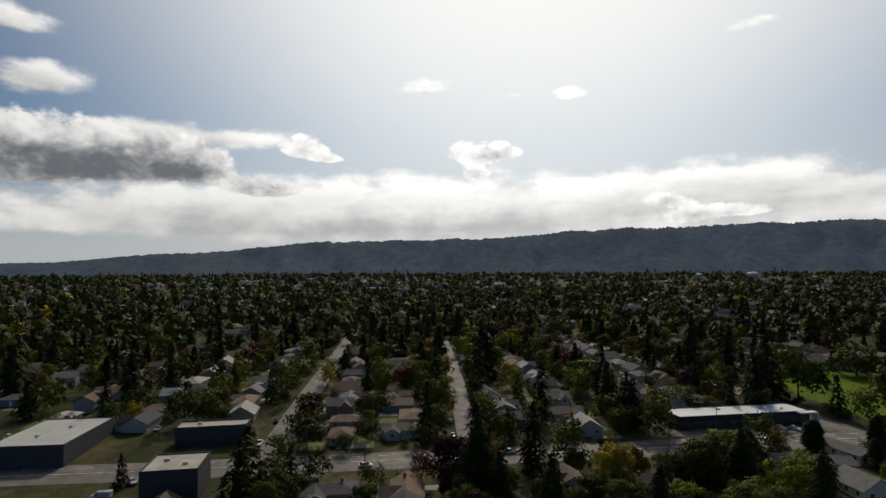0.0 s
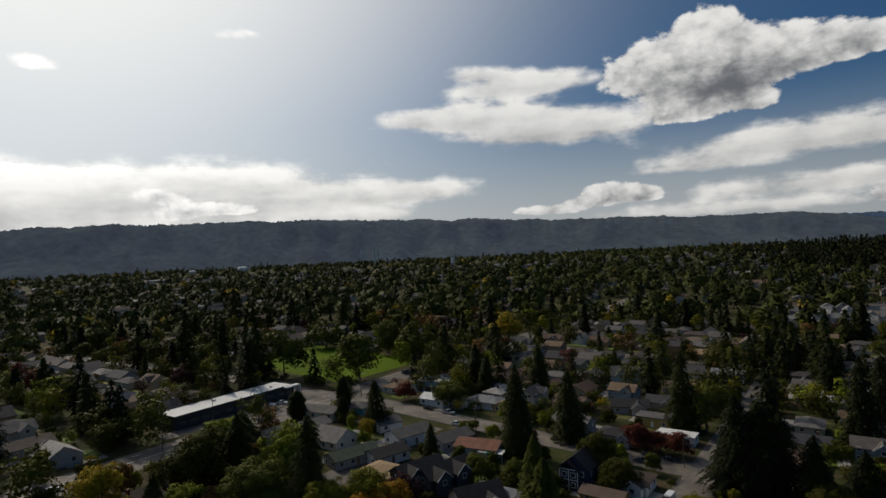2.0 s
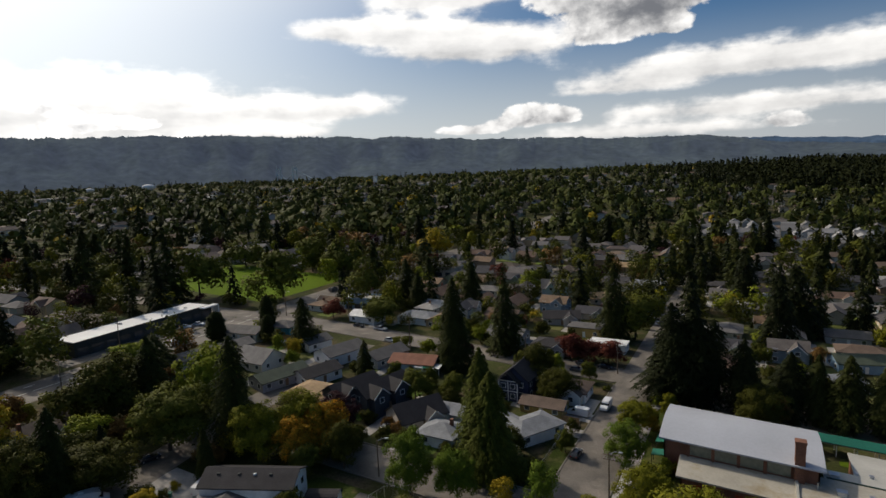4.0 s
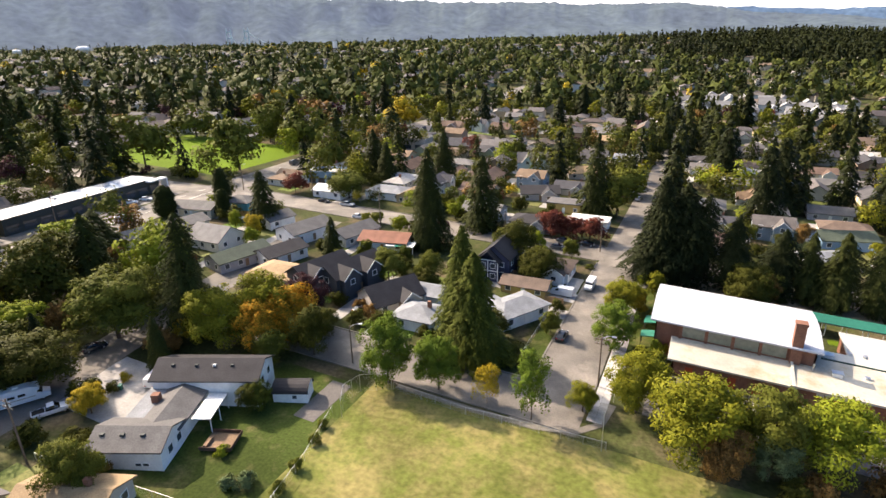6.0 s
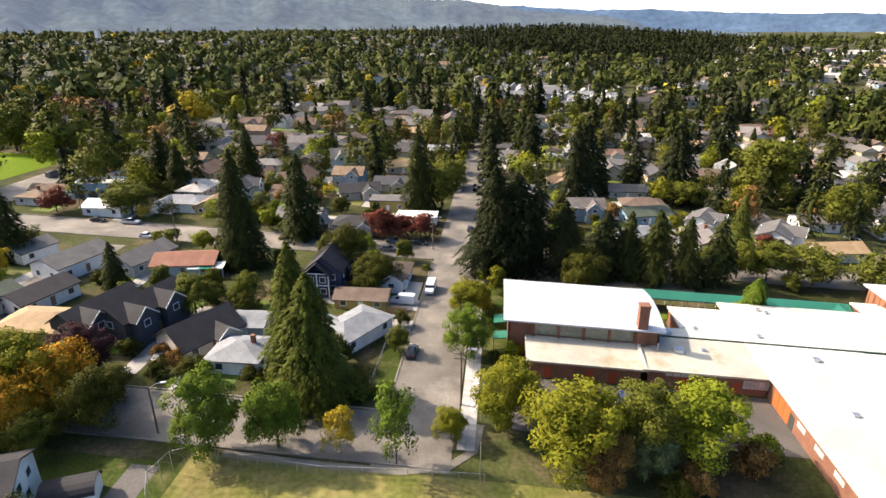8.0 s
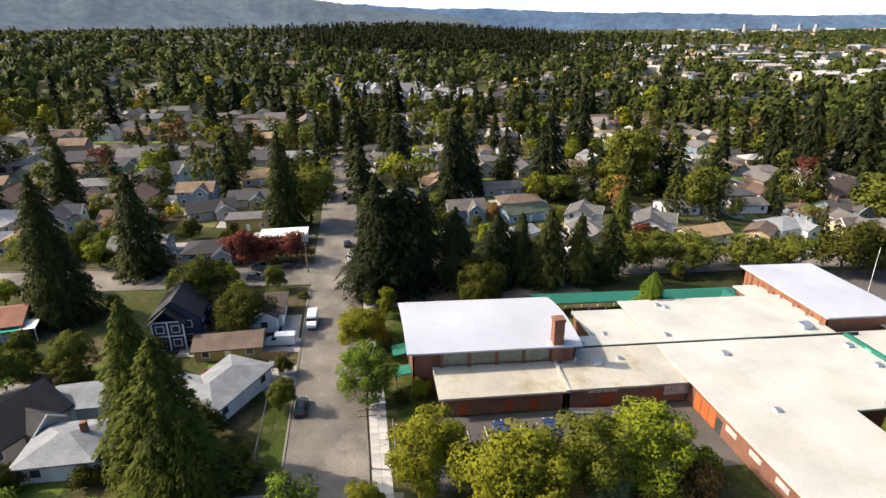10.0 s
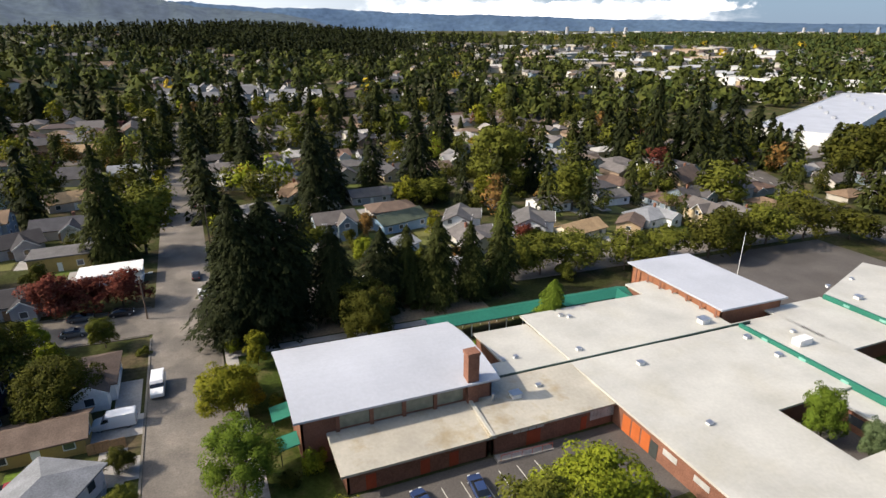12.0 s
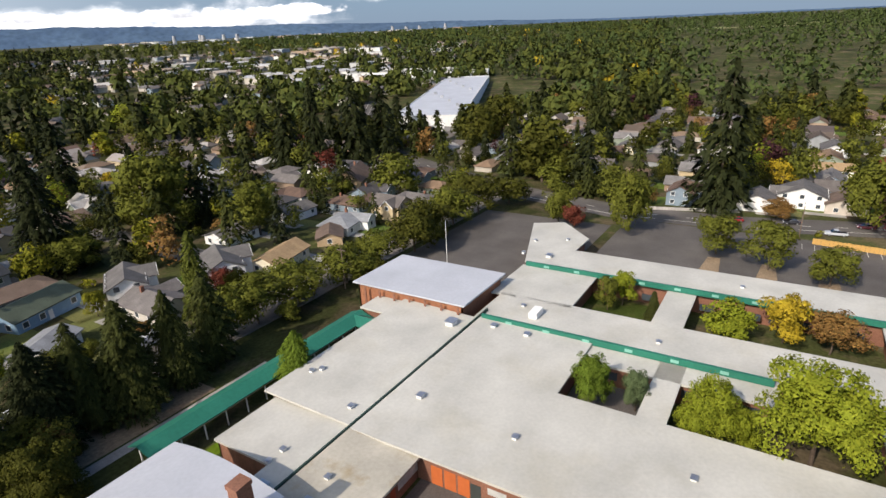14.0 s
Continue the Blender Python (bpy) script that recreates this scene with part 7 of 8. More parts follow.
def hills(name, table, dist, deep, a0, a1, step, mat, label):
    s = Shape()
    v, f = [], []
    levels = [(-0.55, 0.0), (-0.4, 0.18), (-0.28, 0.36), (-0.18, 0.58), (-0.08, 0.82), (0.0, 1.0), (0.3, 0.7)]
    n = int((a0 - a1) / step)
    for i in range(n + 1):
        a = a0 - (a0 - a1) * i / n
        el = ridge_height(a, table)
        top = dist * math.tan(radians(el)) + 64 * min(1, el / 0.4)
        for k, u in levels:
            wob = noise.noise(Vector((a * 0.35, u * 3.0, dist * 0.01)))
            wob2 = noise.noise(Vector((a * 1.7, u * 7.0, dist * 0.02))) + (0.9 * noise.noise(Vector((a * 9.0, u, dist))) + 0.7 * noise.noise(Vector((a * 23.0, u, dist)))) * (u > 0.9)
            x, y = polar(a, dist + deep * (k + 0.10 * wob * (1 if u < 1 else 0)))
            z = -12 + (top + 12) * u * (1 + 0.05 * wob + 0.03 * wob2)
            v.append((x, y, z))
    m = len(levels)
    for i in range(n):
        for j in range(m - 1):
            f.append((i * m + j, i * m + j + 1, (i + 1) * m + j + 1, (i + 1) * m + j))
    s.add(v, f)
    ob = structure(name, s, mat, label, "hills")
    for p in ob.data.polygons:
        p.use_smooth = True
    return ob


def hazy_hill_material(name, colour, air, amount):
    """Wooded slopes; far haze is painted on as emission, mottled by wood-like noise."""
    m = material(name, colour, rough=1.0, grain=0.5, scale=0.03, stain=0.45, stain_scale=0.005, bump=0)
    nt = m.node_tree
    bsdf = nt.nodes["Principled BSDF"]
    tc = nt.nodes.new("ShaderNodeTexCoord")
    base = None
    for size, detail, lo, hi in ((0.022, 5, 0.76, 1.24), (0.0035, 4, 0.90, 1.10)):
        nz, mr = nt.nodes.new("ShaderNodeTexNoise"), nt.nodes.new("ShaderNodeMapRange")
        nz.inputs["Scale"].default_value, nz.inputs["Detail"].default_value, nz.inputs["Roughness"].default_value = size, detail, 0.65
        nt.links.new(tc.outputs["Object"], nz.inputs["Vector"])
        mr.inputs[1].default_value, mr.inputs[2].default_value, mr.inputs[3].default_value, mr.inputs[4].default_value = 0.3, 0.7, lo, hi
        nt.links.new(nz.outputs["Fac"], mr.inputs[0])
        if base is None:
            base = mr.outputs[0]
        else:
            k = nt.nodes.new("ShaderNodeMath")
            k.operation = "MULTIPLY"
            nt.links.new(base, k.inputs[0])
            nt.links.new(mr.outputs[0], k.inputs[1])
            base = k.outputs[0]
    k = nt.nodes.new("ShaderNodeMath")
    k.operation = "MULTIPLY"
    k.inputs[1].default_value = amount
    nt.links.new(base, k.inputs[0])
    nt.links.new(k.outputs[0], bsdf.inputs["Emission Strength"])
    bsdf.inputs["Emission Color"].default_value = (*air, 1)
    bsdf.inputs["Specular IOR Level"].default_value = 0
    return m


# bluish emission paints the far haze onto both ridges
M["hill"] = hazy_hill_material("hill", (0.035, 0.045, 0.035), (0.19, 0.235, 0.34), 0.44)
M["hill_far"] = hazy_hill_material("hill_far", (0.03, 0.045, 0.055), (0.20, 0.32, 0.55), 0.35)
hills("backdrop_hills_far", RIDGE_FAR, 4500, 500, 60, -150, 0.25, M["hill_far"], "distant wooded hills with blue haze painted as glow")
hills("backdrop_hills", RIDGE_NEAR, 3100, 1500, 170, -30, 0.11, M["hill"], "long dark wooded ridge beyond the town, haze painted as glow")


def clumps(name, spots, mat, label, leaves=30, seed=3):
    """Many far trees in one mesh: each a loose handful of leafy sprays."""
    rng = np.random.default_rng(seed)
    spots = np.array(spots)
    k = len(spots)
    idx = np.repeat(np.arange(k), leaves)
    u = rng.uniform(0, 1, k * leaves)
    conical = spots[idx, 5] > 0.5
    ang = rng.uniform(0, 6.283, k * leaves)
    prof = np.where(conical, (1 - u) ** 0.8 * 0.9 + 0.05, np.sqrt(np.clip(1 - ((u - 0.5) / 0.55) ** 2, 0, 1)))
    rr = prof * spots[idx, 4] * np.sqrt(rng.uniform(0.3, 1.0, k * leaves)) * (1 + 0.18 * np.sin(3 * ang + idx))
    z = np.where(conical, 0.08 + 0.92 * u, 0.18 + 0.78 * u) * spots[idx, 3]
    c = np.stack([spots[idx, 0] + rr * np.cos(ang), spots[idx, 1] + rr * np.sin(ang), spots[idx, 2] + z], 1)
    n = np.stack([np.cos(ang) * 0.8, np.sin(ang) * 0.8, np.full_like(ang, 0.55)], 1) + rng.normal(scale=0.35, size=(k * leaves, 3))
    up = np.stack([np.cos(ang) * 0.3, np.sin(ang) * 0.3, np.where(conical, -0.6, 0.5)], 1) + rng.normal(scale=0.4, size=(k * leaves, 3))
    size = spots[idx, 4] * rng.uniform(0.16, 0.31, k * leaves)
    way = np.stack([np.cos(ang) * prof, np.sin(ang) * prof, 0.25 + 0.9 * u - 0.2 * conical], 1)
    ob = new(name, quads_mesh(name, c, n, up, size, size * rng.uniform(0.8, 1.4, k * leaves), [mat], way, 0.82))
    return tagged(ob, label, "trees", kind="stuff")


def near_road(x, y, gap):
    for _, line, width, _ in ROADS:
        for (x0, y0), (x1, y1) in zip(line, line[1:]):
            dx, dy = x1 - x0, y1 - y0
            k = max(0, min(1, ((x - x0) * dx + (y - y0) * dy) / (dx * dx + dy * dy)))
            if math.hypot(x - x0 - k * dx, y - y0 - k * dy) < width / 2 + gap:
                return True
    return False


def taken(x, y):
    """Where the plan already has something: the school, fields, yards, big roofs."""
    zones = ((3, 150, 48, 112), (-45, 130, -80, 50), (-190, -165, 50, 118), (-262, -172, 138, 208), (100, 178, -60, 122), (44, 130, -60, 60), (-72, -42, 4, 40), (-145, -118, -130, -96), (-190, -155, -185, -96), (300, 570, 215, 350))
    return any(x0 < x < x1 and y0 < y < y1 for x0, x1, y0, y1 in zones)


GRID = {}


def add_spot(x, y, r):
    GRID.setdefault((int(x // 24), int(y // 24)), []).append((x, y, r))


def free(x, y, r):
    i, j = int(x // 24), int(y // 24)
    return all((x - a) ** 2 + (y - b) ** 2 > (r + c) ** 2 for u in (i - 1, i, i + 1) for v in (j - 1, j, j + 1) for a, b, c in GRID.get((u, v), ()))


for spot in [(h[0], h[1], 9.0) for h in HOUSES] + [(float(r.split()[2]), float(r.split()[3]), 3.0) for r in TREES.strip().splitlines()]:
    add_spot(*spot)


# house lots: back to back rows along the streets
rnd = random.Random(11)
HOUSE_KINDS = [(13, 9, 3.0, 1.9, "gable", 1), (12, 8.5, 2.9, 1.6, "hip", 1), (14, 9, 3.0, 2.4, "gable", 1), (11, 8, 4.9, 2.2, "gable", 2), (15, 9, 2.9, 1.5, "hip", 1), (12, 10, 3.1, 3.0, "gable", 1)]
SIMPLE = {}
for k, (w, d, h, rise, roof, rows) in enumerate(HOUSE_KINDS):
    for fine in (True, False):
        SIMPLE[k, fine] = None


def lot_house(x, y, turn, k, fine):
    w, d, h, rise, roof, rows = HOUSE_KINDS[k]
    if SIMPLE[k, fine] is None:
        ob = house(x, y, turn, w, d, h, rise, roof, "any", "any", rows if fine else 0, fine and k % 2 == 0, ell=([(w * 0.22, -1, w * 0.36, 2.4, rise * 0.85)], [], [(-w * 0.2, 1, w * 0.4, 2.8, rise * 0.8)], [(w * 0.2, -1, w * 0.42, 1.6, rise * 0.9)], [(-w * 0.25, -1, w * 0.34, 2.6, rise * 0.9)], [])[k])
        SIMPLE[k, fine] = ob
    else:
        ob = copy_thing(SIMPLE[k, fine], pose(x, y, gz(x, y), 0, 0, turn))
    storeys = "two-storey" if rows == 2 else "single-storey"
    return tagged(ob, f"{storeys} house with a shingled {'hipped' if roof == 'hip' else 'gable'} roof among trees", "house", "houses of the neighbourhood")


ROWS_Y = [-246, -214, -178, -146, -112, -70, -46, -5, 22, 66, 84, 108, 146, 166, 188, 208, 228, 248, 268, 304, 324, 346, 366, 384, 416]
lots = []
for y in ROWS_Y:
    x = -425.0
    while x < 430:
        x += rnd.uniform(14.5, 19)
        px, py = x + rnd.uniform(-1, 1), y + rnd.uniform(-3, 3)
        ang = math.degrees(math.atan2(-(px - 10), py + 10))
        if taken(px, py) or near_road(px, py, 8) or not free(px, py, 4.5) or not -104 < ang < 132 or rnd.random() < 0.08:
            continue
        if math.hypot(px - 10, py) > 430:
            continue
        lots.append((px, py))
        add_spot(px, py, 8.0)
lots.sort(key=lambda p: nearness(*p))
rest_walls, rest_roofs = Shape(), Shape()
for n, (x, y) in enumerate(lots):
    turn, k = rnd.choice((0, 90, 180, 270)) + rnd.uniform(-3, 3), rnd.randrange(len(HOUSE_KINDS))
    if n < 235:
        lot_house(x, y, turn, k, nearness(x, y) < 210)
        continue
    w, d, h, rise, roof, rows = HOUSE_KINDS[k]
    m = pose(x, y, gz(x, y), 0, 0, turn)
    q, r = Shape().box(-w / 2, w / 2, -d / 2, d / 2, -0.9, h), Shape()
    if roof == "gable":
        q.add([(-w / 2, -d / 2, h), (-w / 2, d / 2, h), (-w / 2, 0, h + rise * 0.97), (w / 2, -d / 2, h), (w / 2, d / 2, h), (w / 2, 0, h + rise * 0.97)], [(0, 2, 1), (3, 4, 5)])
    (gable_roof if roof == "gable" else hip_roof)(r, w, d, h, rise)
    rest_walls.add([m @ Vector(p) for p in q.v], q.f)
    rest_roofs.add([m @ Vector(p) for p in r.v], r.f)
M["far_wall"] = material("far_wall", WALLS[0], grain=0.05, stain=0.1, bump=0, spread=WALLS, random_by="island")
M["far_roof"] = material("far_roof", ROOFS[0], grain=0.1, stain=0.1, bump=0, spread=ROOFS, random_by="island")
far = tagged(part("more_houses", rest_walls, M["far_wall"]), "more small houses further off between the trees", "houses", kind="stuff")
part("roofs", rest_roofs, M["far_roof"], far)

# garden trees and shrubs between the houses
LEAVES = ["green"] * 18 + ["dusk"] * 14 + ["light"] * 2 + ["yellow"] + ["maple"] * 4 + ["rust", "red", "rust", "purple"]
garden = []
for i in range(34000):
    a, d = rnd.uniform(-104, 132), math.sqrt(rnd.uniform(45 ** 2, 440 ** 2))
    x, y = polar(a, d)
    if len(garden) > 2800 or taken(x, y) or near_road(x, y, 1.0 if y < 190 else -2.0):
        continue
    q = rnd.random()
    if q < (0.17 if y < 120 or x < -40 else 0.36):
        kind, leaf, h = rnd.choice((("cone", "conifer"), ("cone", "fir"), ("oval", "conifer"))) + (rnd.uniform(9, 25),)
        r = h * rnd.uniform(0.22, 0.34)
    elif q < 0.80:
        kind, leaf, h = "broad", rnd.choice(LEAVES), rnd.uniform(5, 15)
        r = h * rnd.uniform(0.36, 0.52)
    else:
        kind, leaf, h = "shrub", rnd.choice(LEAVES), rnd.uniform(1.4, 3.8)
        r = h * rnd.uniform(0.6, 0.95)
    if nearness(x, y) < 150 and y > 30 and h > 7.5:
        kind, leaf, h = "broad", rnd.choice(LEAVES), rnd.uniform(3.5, 7.5)
        r = h * rnd.uniform(0.4, 0.55)
    if not free(x, y, r * 0.40) or (h > 4 and x < -140 and near_road(x, y, r * 0.3)):
        continue
    garden.append((kind, leaf, x, y, h, r))
    add_spot(x, y, r * 0.42)
garden.sort(key=lambda g: nearness(g[2], g[3]))
for g in garden[:190]:
    plant(*g)


def joined_trees(name, rows, leaf, label):
    """The rest of the garden trees of one colour, in one mesh: each a small crown of its own."""
    rng = np.random.default_rng(len(rows) + len(name))
    kits = {}
    for near, few in ((True, 1.0), (False, 0.5)):
        big = 1.0 if near else 1.5
        for kind in ("broad", "shrub", "cone", "fir", "oval"):
            kits[kind, near] = []
        for j in range(4):
            kits["broad", near].append(broad_crown(rng, int(620 * few), 0.10 * big, puffs=22))
            kits["shrub", near].append(broad_crown(rng, int(130 * few), 0.20 * big, 0.0, 6, 12))
            kits["cone", near].append(bough_crown(rng, 17, 9, 6 * few, 0.12 * big, spire))
            kits["fir", near].append(bough_crown(rng, 16, 8, 7 * few, 0.12 * big, open_fir, 0.1, 0.45, 0.14))
            kits["oval", near].append(bough_crown(rng, 16, 8, 7 * few, 0.12 * big, tall_oval, 0.07, 0.4, 0.1))
    out = [[], [], [], [], [], []]
    for kind, _, x, y, h, r in rows:
        p, n, u, w, t, way = (np.array(v, float) for v in kits[kind, nearness(x, y) < 260][rng.integers(4)])
        a = rng.uniform(0, 6.283)
        c, s = math.cos(a), math.sin(a)
        rot = np.array([[c, -s, 0], [s, c, 0], [0, 0, 1]])
        out[0].append((p @ rot.T) * (r, r, h) + (x, y, gz(x, y)))
        out[1].append(n @ rot.T)
        out[2].append(u @ rot.T)
        size = r * (0.85 if kind in ("broad", "shrub") else 1.15)
        out[3].append(w * size)
        out[4].append(t * size)
        out[5].append(way @ rot.T)
    return tagged(new(name, quads_mesh(name, *(np.concatenate(v) for v in out[:5]), [LEAF[leaf]], np.concatenate(out[5]), 0.72)), label, "trees", kind="stuff")


for leaf in LABELS:
    rows = [g for g in garden[190:] if g[1] == leaf]
    if rows:
        joined_trees(f"{leaf}_garden_trees", rows, leaf, f"more {LABELS[leaf]} garden trees and shrubs further off")

spots = {"mixed": [], "conifer": [], "autumn": []}
for i in range(9500):
    a = rnd.uniform(-78, 130)
    d = math.sqrt(rnd.uniform(430 ** 2, 2500 ** 2)) if i % 3 else rnd.uniform(420, 1100)
    x, y = polar(a, d)
    con = rnd.random() < (0.38 if -30 < a < 14 and d < 1100 else 0.15)
    h = rnd.uniform(13, 28) if con else rnd.uniform(7, 17)
    r = h * rnd.uniform(0.22, 0.34) if con else h * rnd.uniform(0.48, 0.72)
    if near_road(x, y, -3) or taken(x, y) or (-24 < x < 118 and 390 < y < 560 and rnd.random() < 0.85) or (-52 < a < -27 and 640 < d < 1500 and rnd.random() < 0.4):
        continue
    spots["conifer" if con else ("autumn" if rnd.random() < 0.025 else "mixed")].append((x, y, gz(x, y), h, r, 1.0 if con else 0.0))
clumps("far_broadleaf_trees", spots["mixed"], LEAF["mixed"], "many green garden and street trees across the town", 58)
clumps("far_conifers", spots["conifer"], LEAF["fir"], "many dark conifers across the town", 30, 4)
clumps("far_autumn_trees", spots["autumn"], LEAF["yellow"], "scattered yellow autumn trees across the town", 30, 5)
wood = []
for i in range(2300):
    a, d = max(-30, min(14, rnd.gauss(-8, 7))), rnd.uniform(1000, 1650)
    x, y = polar(a, d)
    wood.append((x, y, gz(x, y), rnd.uniform(14, 32), rnd.uniform(5.5, 9), 1.0))
clumps("conifer_wood", wood, LEAF["fir"], "dense dark conifer wood on a low rise", 34, 6)
wood = []
for i in range(4200):
    a, d = rnd.uniform(-108, -40), math.sqrt(rnd.uniform(430 ** 2, 2900 ** 2))
    x, y = polar(a, d)
    if not taken(x, y) and not (a > -52 and 640 < d < 1500):
        wood.append((x, y, gz(x, y), rnd.uniform(10, 20), rnd.uniform(5, 9), 0.0))
clumps("lowland_wood", wood, LEAF["wood"], "broadleaf woods on the low plain", 26, 7)


def far_town(name, count, a0, a1, d0, d1, label, seed, big=False):
    """Roofs and walls showing between the far trees, in one mesh."""
    r2 = random.Random(seed)
    s, roofs = Shape(), Shape()
    for i in range(count):
        a, d = r2.uniform(a0, a1), math.sqrt(r2.uniform(d0 * d0, d1 * d1))
        x, y = polar(a, d)
        if taken(x, y) or near_road(x, y, 6):
            continue
        w, dd, h = (r2.uniform(30, 90), r2.uniform(20, 50), r2.uniform(4.5, 7.5)) if big else (r2.uniform(10, 16), r2.uniform(8, 10), r2.uniform(3.5, 7.5))
        q = Shape()
        q.box(-w / 2, w / 2, -dd / 2, dd / 2, -1, h)
        g = Shape()
        if big:
            g.box(-w / 2 - 0.4, w / 2 + 0.4, -dd / 2 - 0.4, dd / 2 + 0.4, h, h + 0.5)
        else:
            gable_roof(g, w, dd, h, r2.uniform(1.5, 3))
        m = pose(x, y, gz(x, y), 0, 0, r2.choice((0, 90)) + r2.uniform(-8, 8))
        s.add([m @ Vector(p) for p in q.v], q.f)
        roofs.add([m @ Vector(p) for p in g.v], g.f)
    ob = tagged(part(name, s, M["far_wall"]), label, "buildings", kind="stuff")
    part("roofs", roofs, M["far_roof_big" if big else "far_roof"], ob)
    ob["kind"] = "stuff"
    return ob


M["far_roof_big"] = material("far_roof_big", (0.6, 0.6, 0.6), grain=0.05, stain=0.1, bump=0, spread=[(0.48, 0.48, 0.48), (0.38, 0.37, 0.36), (0.52, 0.52, 0.51), (0.36, 0.25, 0.14), (0.42, 0.42, 0.41)], random_by="island")
far_town("far_houses", 1500, -60, 130, 430, 1500, "small houses showing between far trees", 21)
far_town("far_sheds", 42, -52, -27, 700, 1500, "big pale warehouse roofs of an industrial district", 22, True)
far_town("far_sheds", 26, 60, 110, 900, 2000, "big pale commercial roofs far off", 23, True)

M["pale_wall"] = material("pale_wall", (0.7, 0.7, 0.68), grain=0.05, stain=0.1, bump=0, spread=[(0.56, 0.55, 0.52), (0.40, 0.39, 0.37), (0.48, 0.46, 0.43)], random_by="island")
M["pale_roof"] = material("pale_roof", (0.4, 0.4, 0.4), grain=0.1, stain=0.1, bump=0, spread=[(0.26, 0.25, 0.24), (0.16, 0.155, 0.15), (0.36, 0.35, 0.34)], random_by="island")
r3 = random.Random(41)
wall_shape, roof_shape = Shape(), Shape()
for i in range(46):
    px, py = -14 + 15 * (i % 8) + r3.uniform(-3, 3), 432 + 21 * (i // 8) + r3.uniform(-4, 4)
    w, d, h, up = r3.uniform(9, 12), r3.uniform(7.5, 9.5), r3.uniform(5.0, 6.2), r3.uniform(2.4, 3.4)
    q, g = Shape().box(-w / 2, w / 2, -d / 2, d / 2, -1, h), gable_roof(Shape(), w, d, h, up)
    q.add([(k * w / 2, y, z) for k in (-1, 1) for y, z in ((-d / 2, h), (d / 2, h), (0, h + up * 0.97))], [(0, 2, 1), (3, 4, 5)])
    m = pose(px, py, gz(px, py), 0, 0, 90 * r3.randrange(2) + r3.uniform(-4, 4))
    wall_shape.add([m @ Vector(p) for p in q.v], q.f)
    roof_shape.add([m @ Vector(p) for p in g.v], g.f)
far = tagged(part("pale_houses", wall_shape, M["pale_wall"]), "close rows of pale two-storey houses below the wood", "houses", kind="stuff")
part("roofs", roof_shape, M["pale_roof"], far)

# lawns and drives of the house lots
lawns, drives = Shape(), Shape()
rnd = random.Random(19)
for x, y in lots + [(h[0], h[1]) for h in HOUSES]:
    for k in range(2):
        w, d = rnd.uniform(6, 12), rnd.uniform(5, 9)
        px, py = x + rnd.uniform(-9, 9), y + rnd.choice((-1, 1)) * rnd.uniform(7, 10)
        if near_road(px, py, 5) or taken(px, py):
            continue
        lawns.add([(u, v, gz(u, v) + 0.03 + 0.004 * k) for u, v in ((px - w / 2, py - d / 2), (px + w / 2, py - d / 2), (px + w / 2, py + d / 2), (px - w / 2, py + d / 2))], [(0, 1, 2, 3)])
    w, d = rnd.uniform(3, 4.5), rnd.uniform(8, 12)
    px, py = x + rnd.choice((-1, 1)) * rnd.uniform(6.5, 8), y + rnd.choice((-1, 1)) * rnd.uniform(3, 6)
    if not taken(px, py):
        drives.add([(u, v, gz(u, v) + 0.045) for u, v in ((px - w / 2, py - d / 2), (px + w / 2, py - d / 2), (px + w / 2, py + d / 2), (px - w / 2, py + d / 2))], [(0, 1, 2, 3)])
M["lawn_any"] = material("lawn_any", (0.1, 0.13, 0.03), grain=0.3, scale=2.5, stain=0.3, stain_scale=0.1, bump=0.2, spread=[(0.07, 0.10, 0.02), (0.11, 0.17, 0.02), (0.16, 0.15, 0.05), (0.09, 0.12, 0.025)], random_by="island")
tagged(part("garden_lawns", lawns, M["lawn_any"]), "small green and dry garden lawns between houses", "lawn", kind="stuff")
tagged(part("garden_drives", drives, M["concrete"]), "pale concrete drives beside the houses", "drive", kind="stuff")

# ---- landmarks far off ----
M["bridge_green"] = material("bridge_green", (0.52, 0.62, 0.62), rough=0.7, grain=0.1, scale=0.2, stain=0.2, stain_scale=0.02, bump=0)


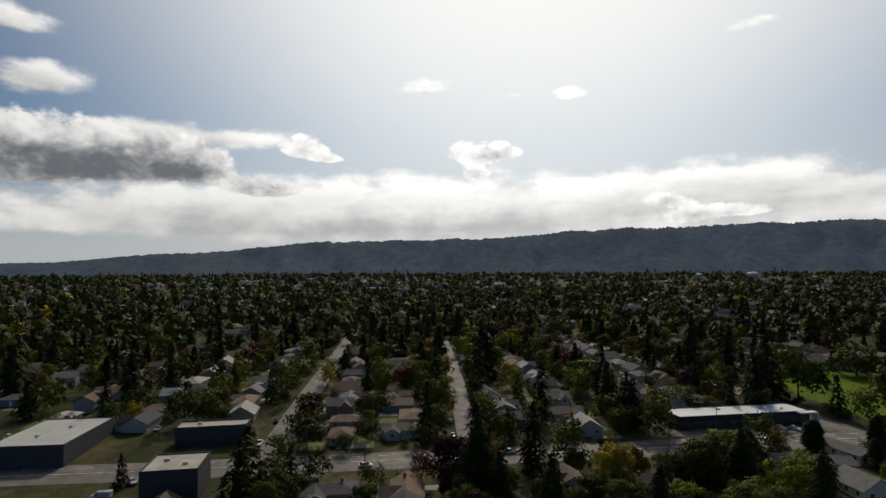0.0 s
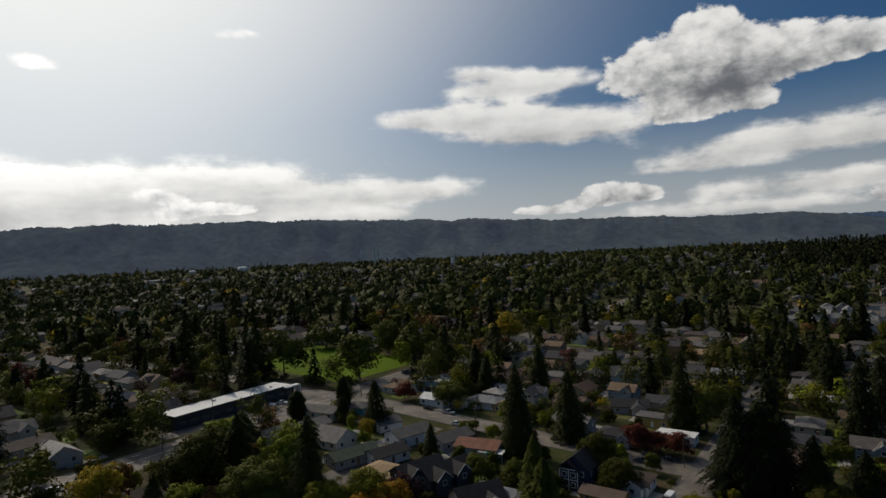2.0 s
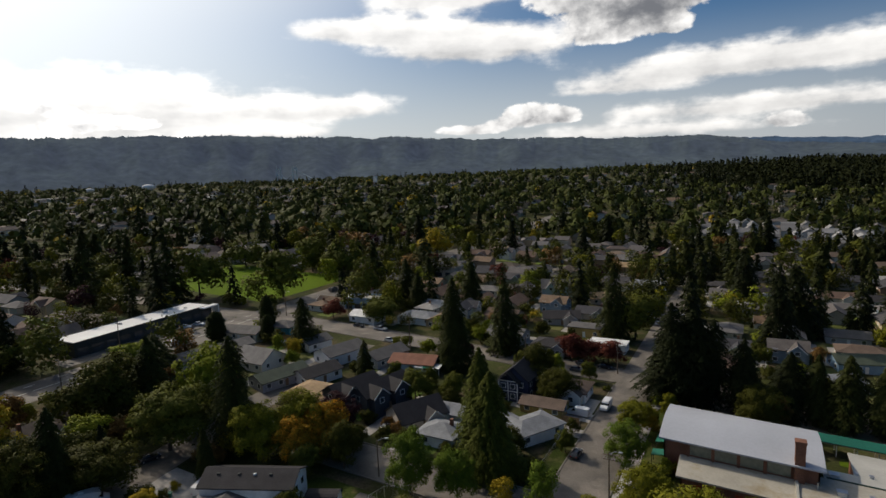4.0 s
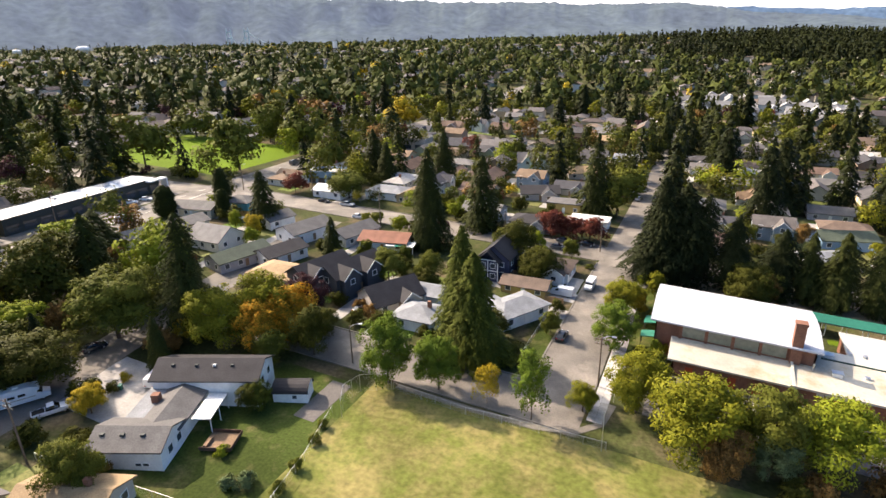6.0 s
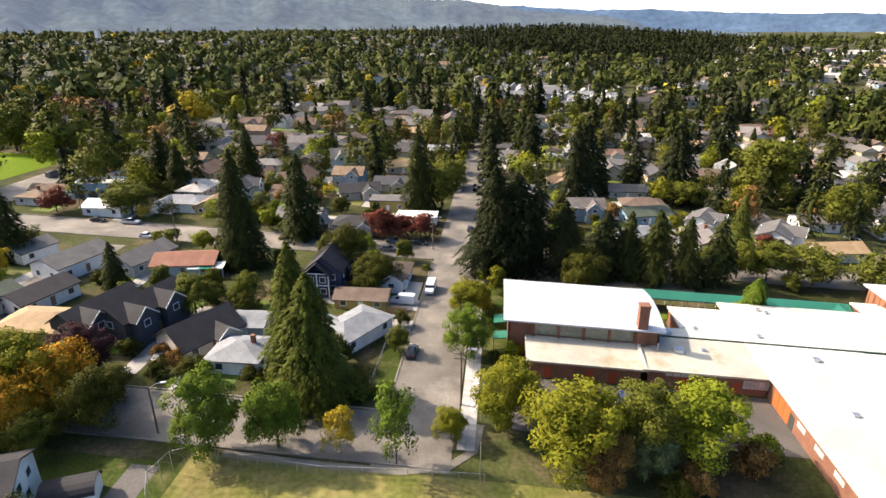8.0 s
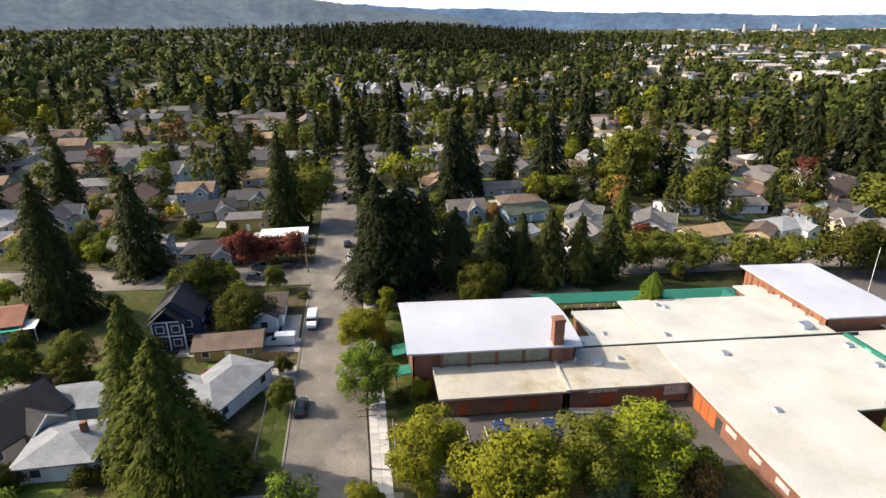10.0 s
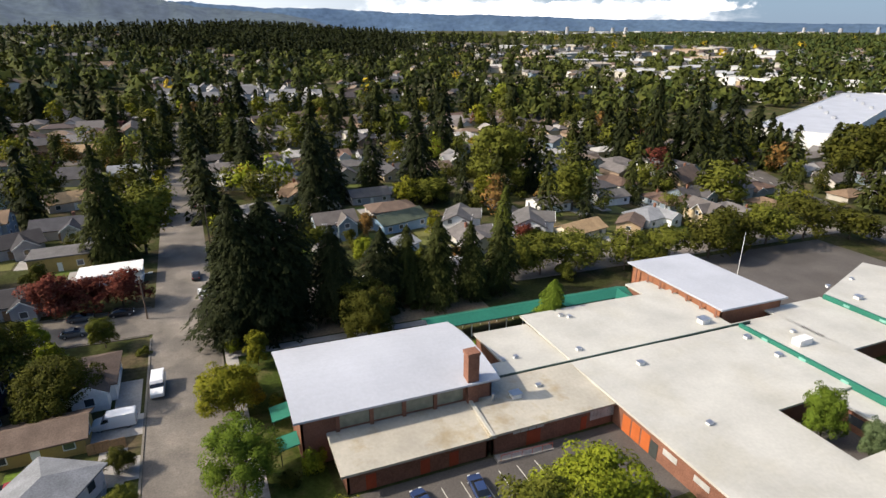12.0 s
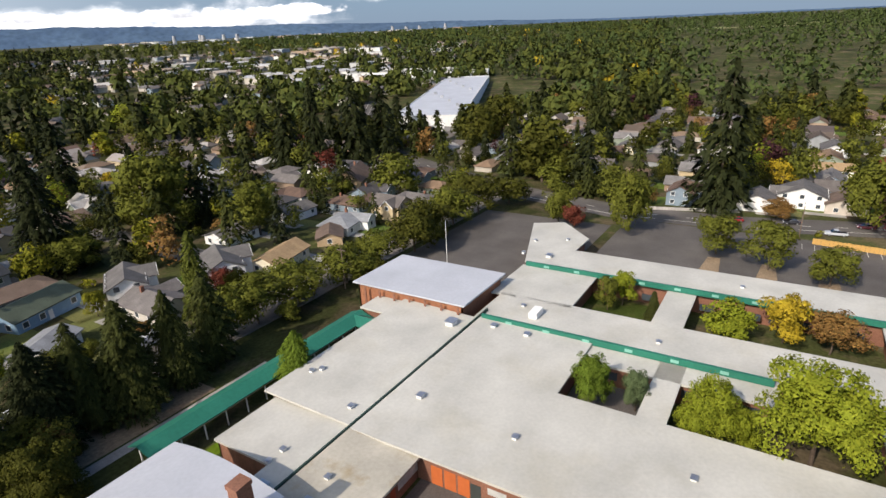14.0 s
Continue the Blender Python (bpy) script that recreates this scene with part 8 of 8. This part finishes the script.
def far_bridge():
    t = thing("suspension_bridge", "pale green suspension bridge with tall twin towers far off", "bridge")
    tops = []
    for a, d in ((45.0, 2380), (43.5, 2330)):
        x, y = polar(a, d)
        tops.append((x, y))
        tw = part("tower", Shape(), M["bridge_green"], t)
        s = Shape()
        ang = radians(20)
        for k in (-1, 1):
            px, py = x + k * 8 * math.cos(ang), y + k * 8 * math.sin(ang)
            s.tube((px, py, -20), (px * 1.0, py, 98), 2.6, 1.5, 6).tube((px, py, 98), (px, py, 106), 1.3, 0.3, 6)
        for z in (42, 70, 92):
            s.tube((x - 8 * math.cos(ang), y - 8 * math.sin(ang), z), (x + 8 * math.cos(ang), y + 8 * math.sin(ang), z), 1.6, 1.6, 6)
        tw.data = s.mesh("tower", M["bridge_green"])
    (x0, y0), (x1, y1) = tops
    ex, ey = polar(41.2, 2250)
    part("deck", Shape().tube((x0 + 2 * (x0 - x1), y0 + 2 * (y0 - y1), 40), (x1, y1, 42), 2.2, 2.2, 6).tube((x1, y1, 42), (ex, ey, 36), 2.2, 2.2, 6), M["bridge_green"], t)
    c = Shape()
    n = 8
    for i in range(n):
        p = [(x1 + (ex - x1) * u, y1 + (ey - y1) * u, 96 - 58 * u ** 0.8) for u in (i / n, (i + 1) / n)]
        c.tube(p[0], p[1], 0.9, 0.9, 5)
        q = [(x0 + (x1 - x0) * u, y0 + (y1 - y0) * u, 96 - 46 * (1 - (2 * u - 1) ** 2)) for u in (i / n, (i + 1) / n)]
        c.tube(q[0], q[1], 0.9, 0.9, 5)
    part("cable", c, M["bridge_green"], t)


far_bridge()


def water_tower(a, d, z_top, r, label):
    x, y = polar(a, d)
    g = gz(x, y)
    t = thing("water_tower", label, "water tower")
    s, n, rings = Shape(), 16, []
    prof = [(0.15, -0.62), (0.75, -0.55), (1.0, -0.25), (0.98, 0.0), (0.8, 0.18), (0.4, 0.3), (0.05, 0.33)]
    v = [(x + r * pr * math.cos(6.2832 * k / n), y + r * pr * math.sin(6.2832 * k / n), z_top - 0.33 * r + r * pz) for pr, pz in prof for k in range(n)]
    f = [(j * n + k, j * n + (k + 1) % n, (j + 1) * n + (k + 1) % n, (j + 1) * n + k) for j in range(len(prof) - 1) for k in range(n)]
    part("tank", s.add(v, f), M["siding_white"], t, "rounded white steel tank")
    for k in range(6):
        c, q = math.cos(k * 1.047), math.sin(k * 1.047)
        part("leg", Shape().tube((x + r * 0.8 * c, y + r * 0.8 * q, g), (x + r * 0.75 * c, y + r * 0.75 * q, z_top - 0.7 * r), 0.5, 0.5, 6), M["siding_white"], t)


water_tower(56.8, 1600, 57, 15, "white water tower standing over the trees")
water_tower(61.3, 1600, 53, 9, "white water tower far off over the trees")
x, y = polar(35.9, 1500)
t = thing("concrete_tower", "plain white concrete tower far off over the trees", "tower", at=pose(x, y, gz(x, y)))
part("shaft", Shape().box(-4, 4, -4, 4, -1, 24), M["siding_white"], t)
part("cap", Shape().box(-3, 3, -3, 3, 24, 26.5), M["siding_grey"], t)
# plants and silos on the plain
rnd = random.Random(77)
for i in range(9):
    a, d = rnd.choice((-39, -54, -56, -60, -36)) + rnd.uniform(-1.2, 1.2), rnd.uniform(2900, 3600)
    x, y = polar(a, d)
    t = thing("silo", "tall pale grain silos far off on the plain", "silo", "silos on the plain", at=pose(x, y, gz(x, y)))
    part("bin", Shape().tube((0, 0, -1), (0, 0, rnd.uniform(14, 26)), 9, 9, 10), M["siding_grey"], t)
    part("headhouse", Shape().box(-6, 6, -5, 5, 12, rnd.uniform(28, 34)), M["siding_grey"], t)
far_town("plain_sheds", 90, -64, -30, 2200, 3900, "pale industrial sheds far out on the plain", 29, True)
s = Shape()
for i in range(26):
    a, d = rnd.uniform(-100, -30), rnd.uniform(1500, 3800)
    x, y = polar(a, d)
    w, h = rnd.uniform(90, 320), rnd.uniform(50, 120)
    q = pose(x, y, 0, 0, 0, -a + rnd.uniform(-10, 10))
    s.add([(p.x, p.y, gz(p.x, p.y) + 0.5) for p in (q @ Vector(c) for c in ((-w / 2, -h / 2, 0), (w / 2, -h / 2, 0), (w / 2, h / 2, 0), (-w / 2, h / 2, 0)))], [(0, 1, 2, 3)])
tagged(part("plain_fields", s, M["dry_field"]), "dry yellow and green fields on the low plain", "fields", kind="stuff")
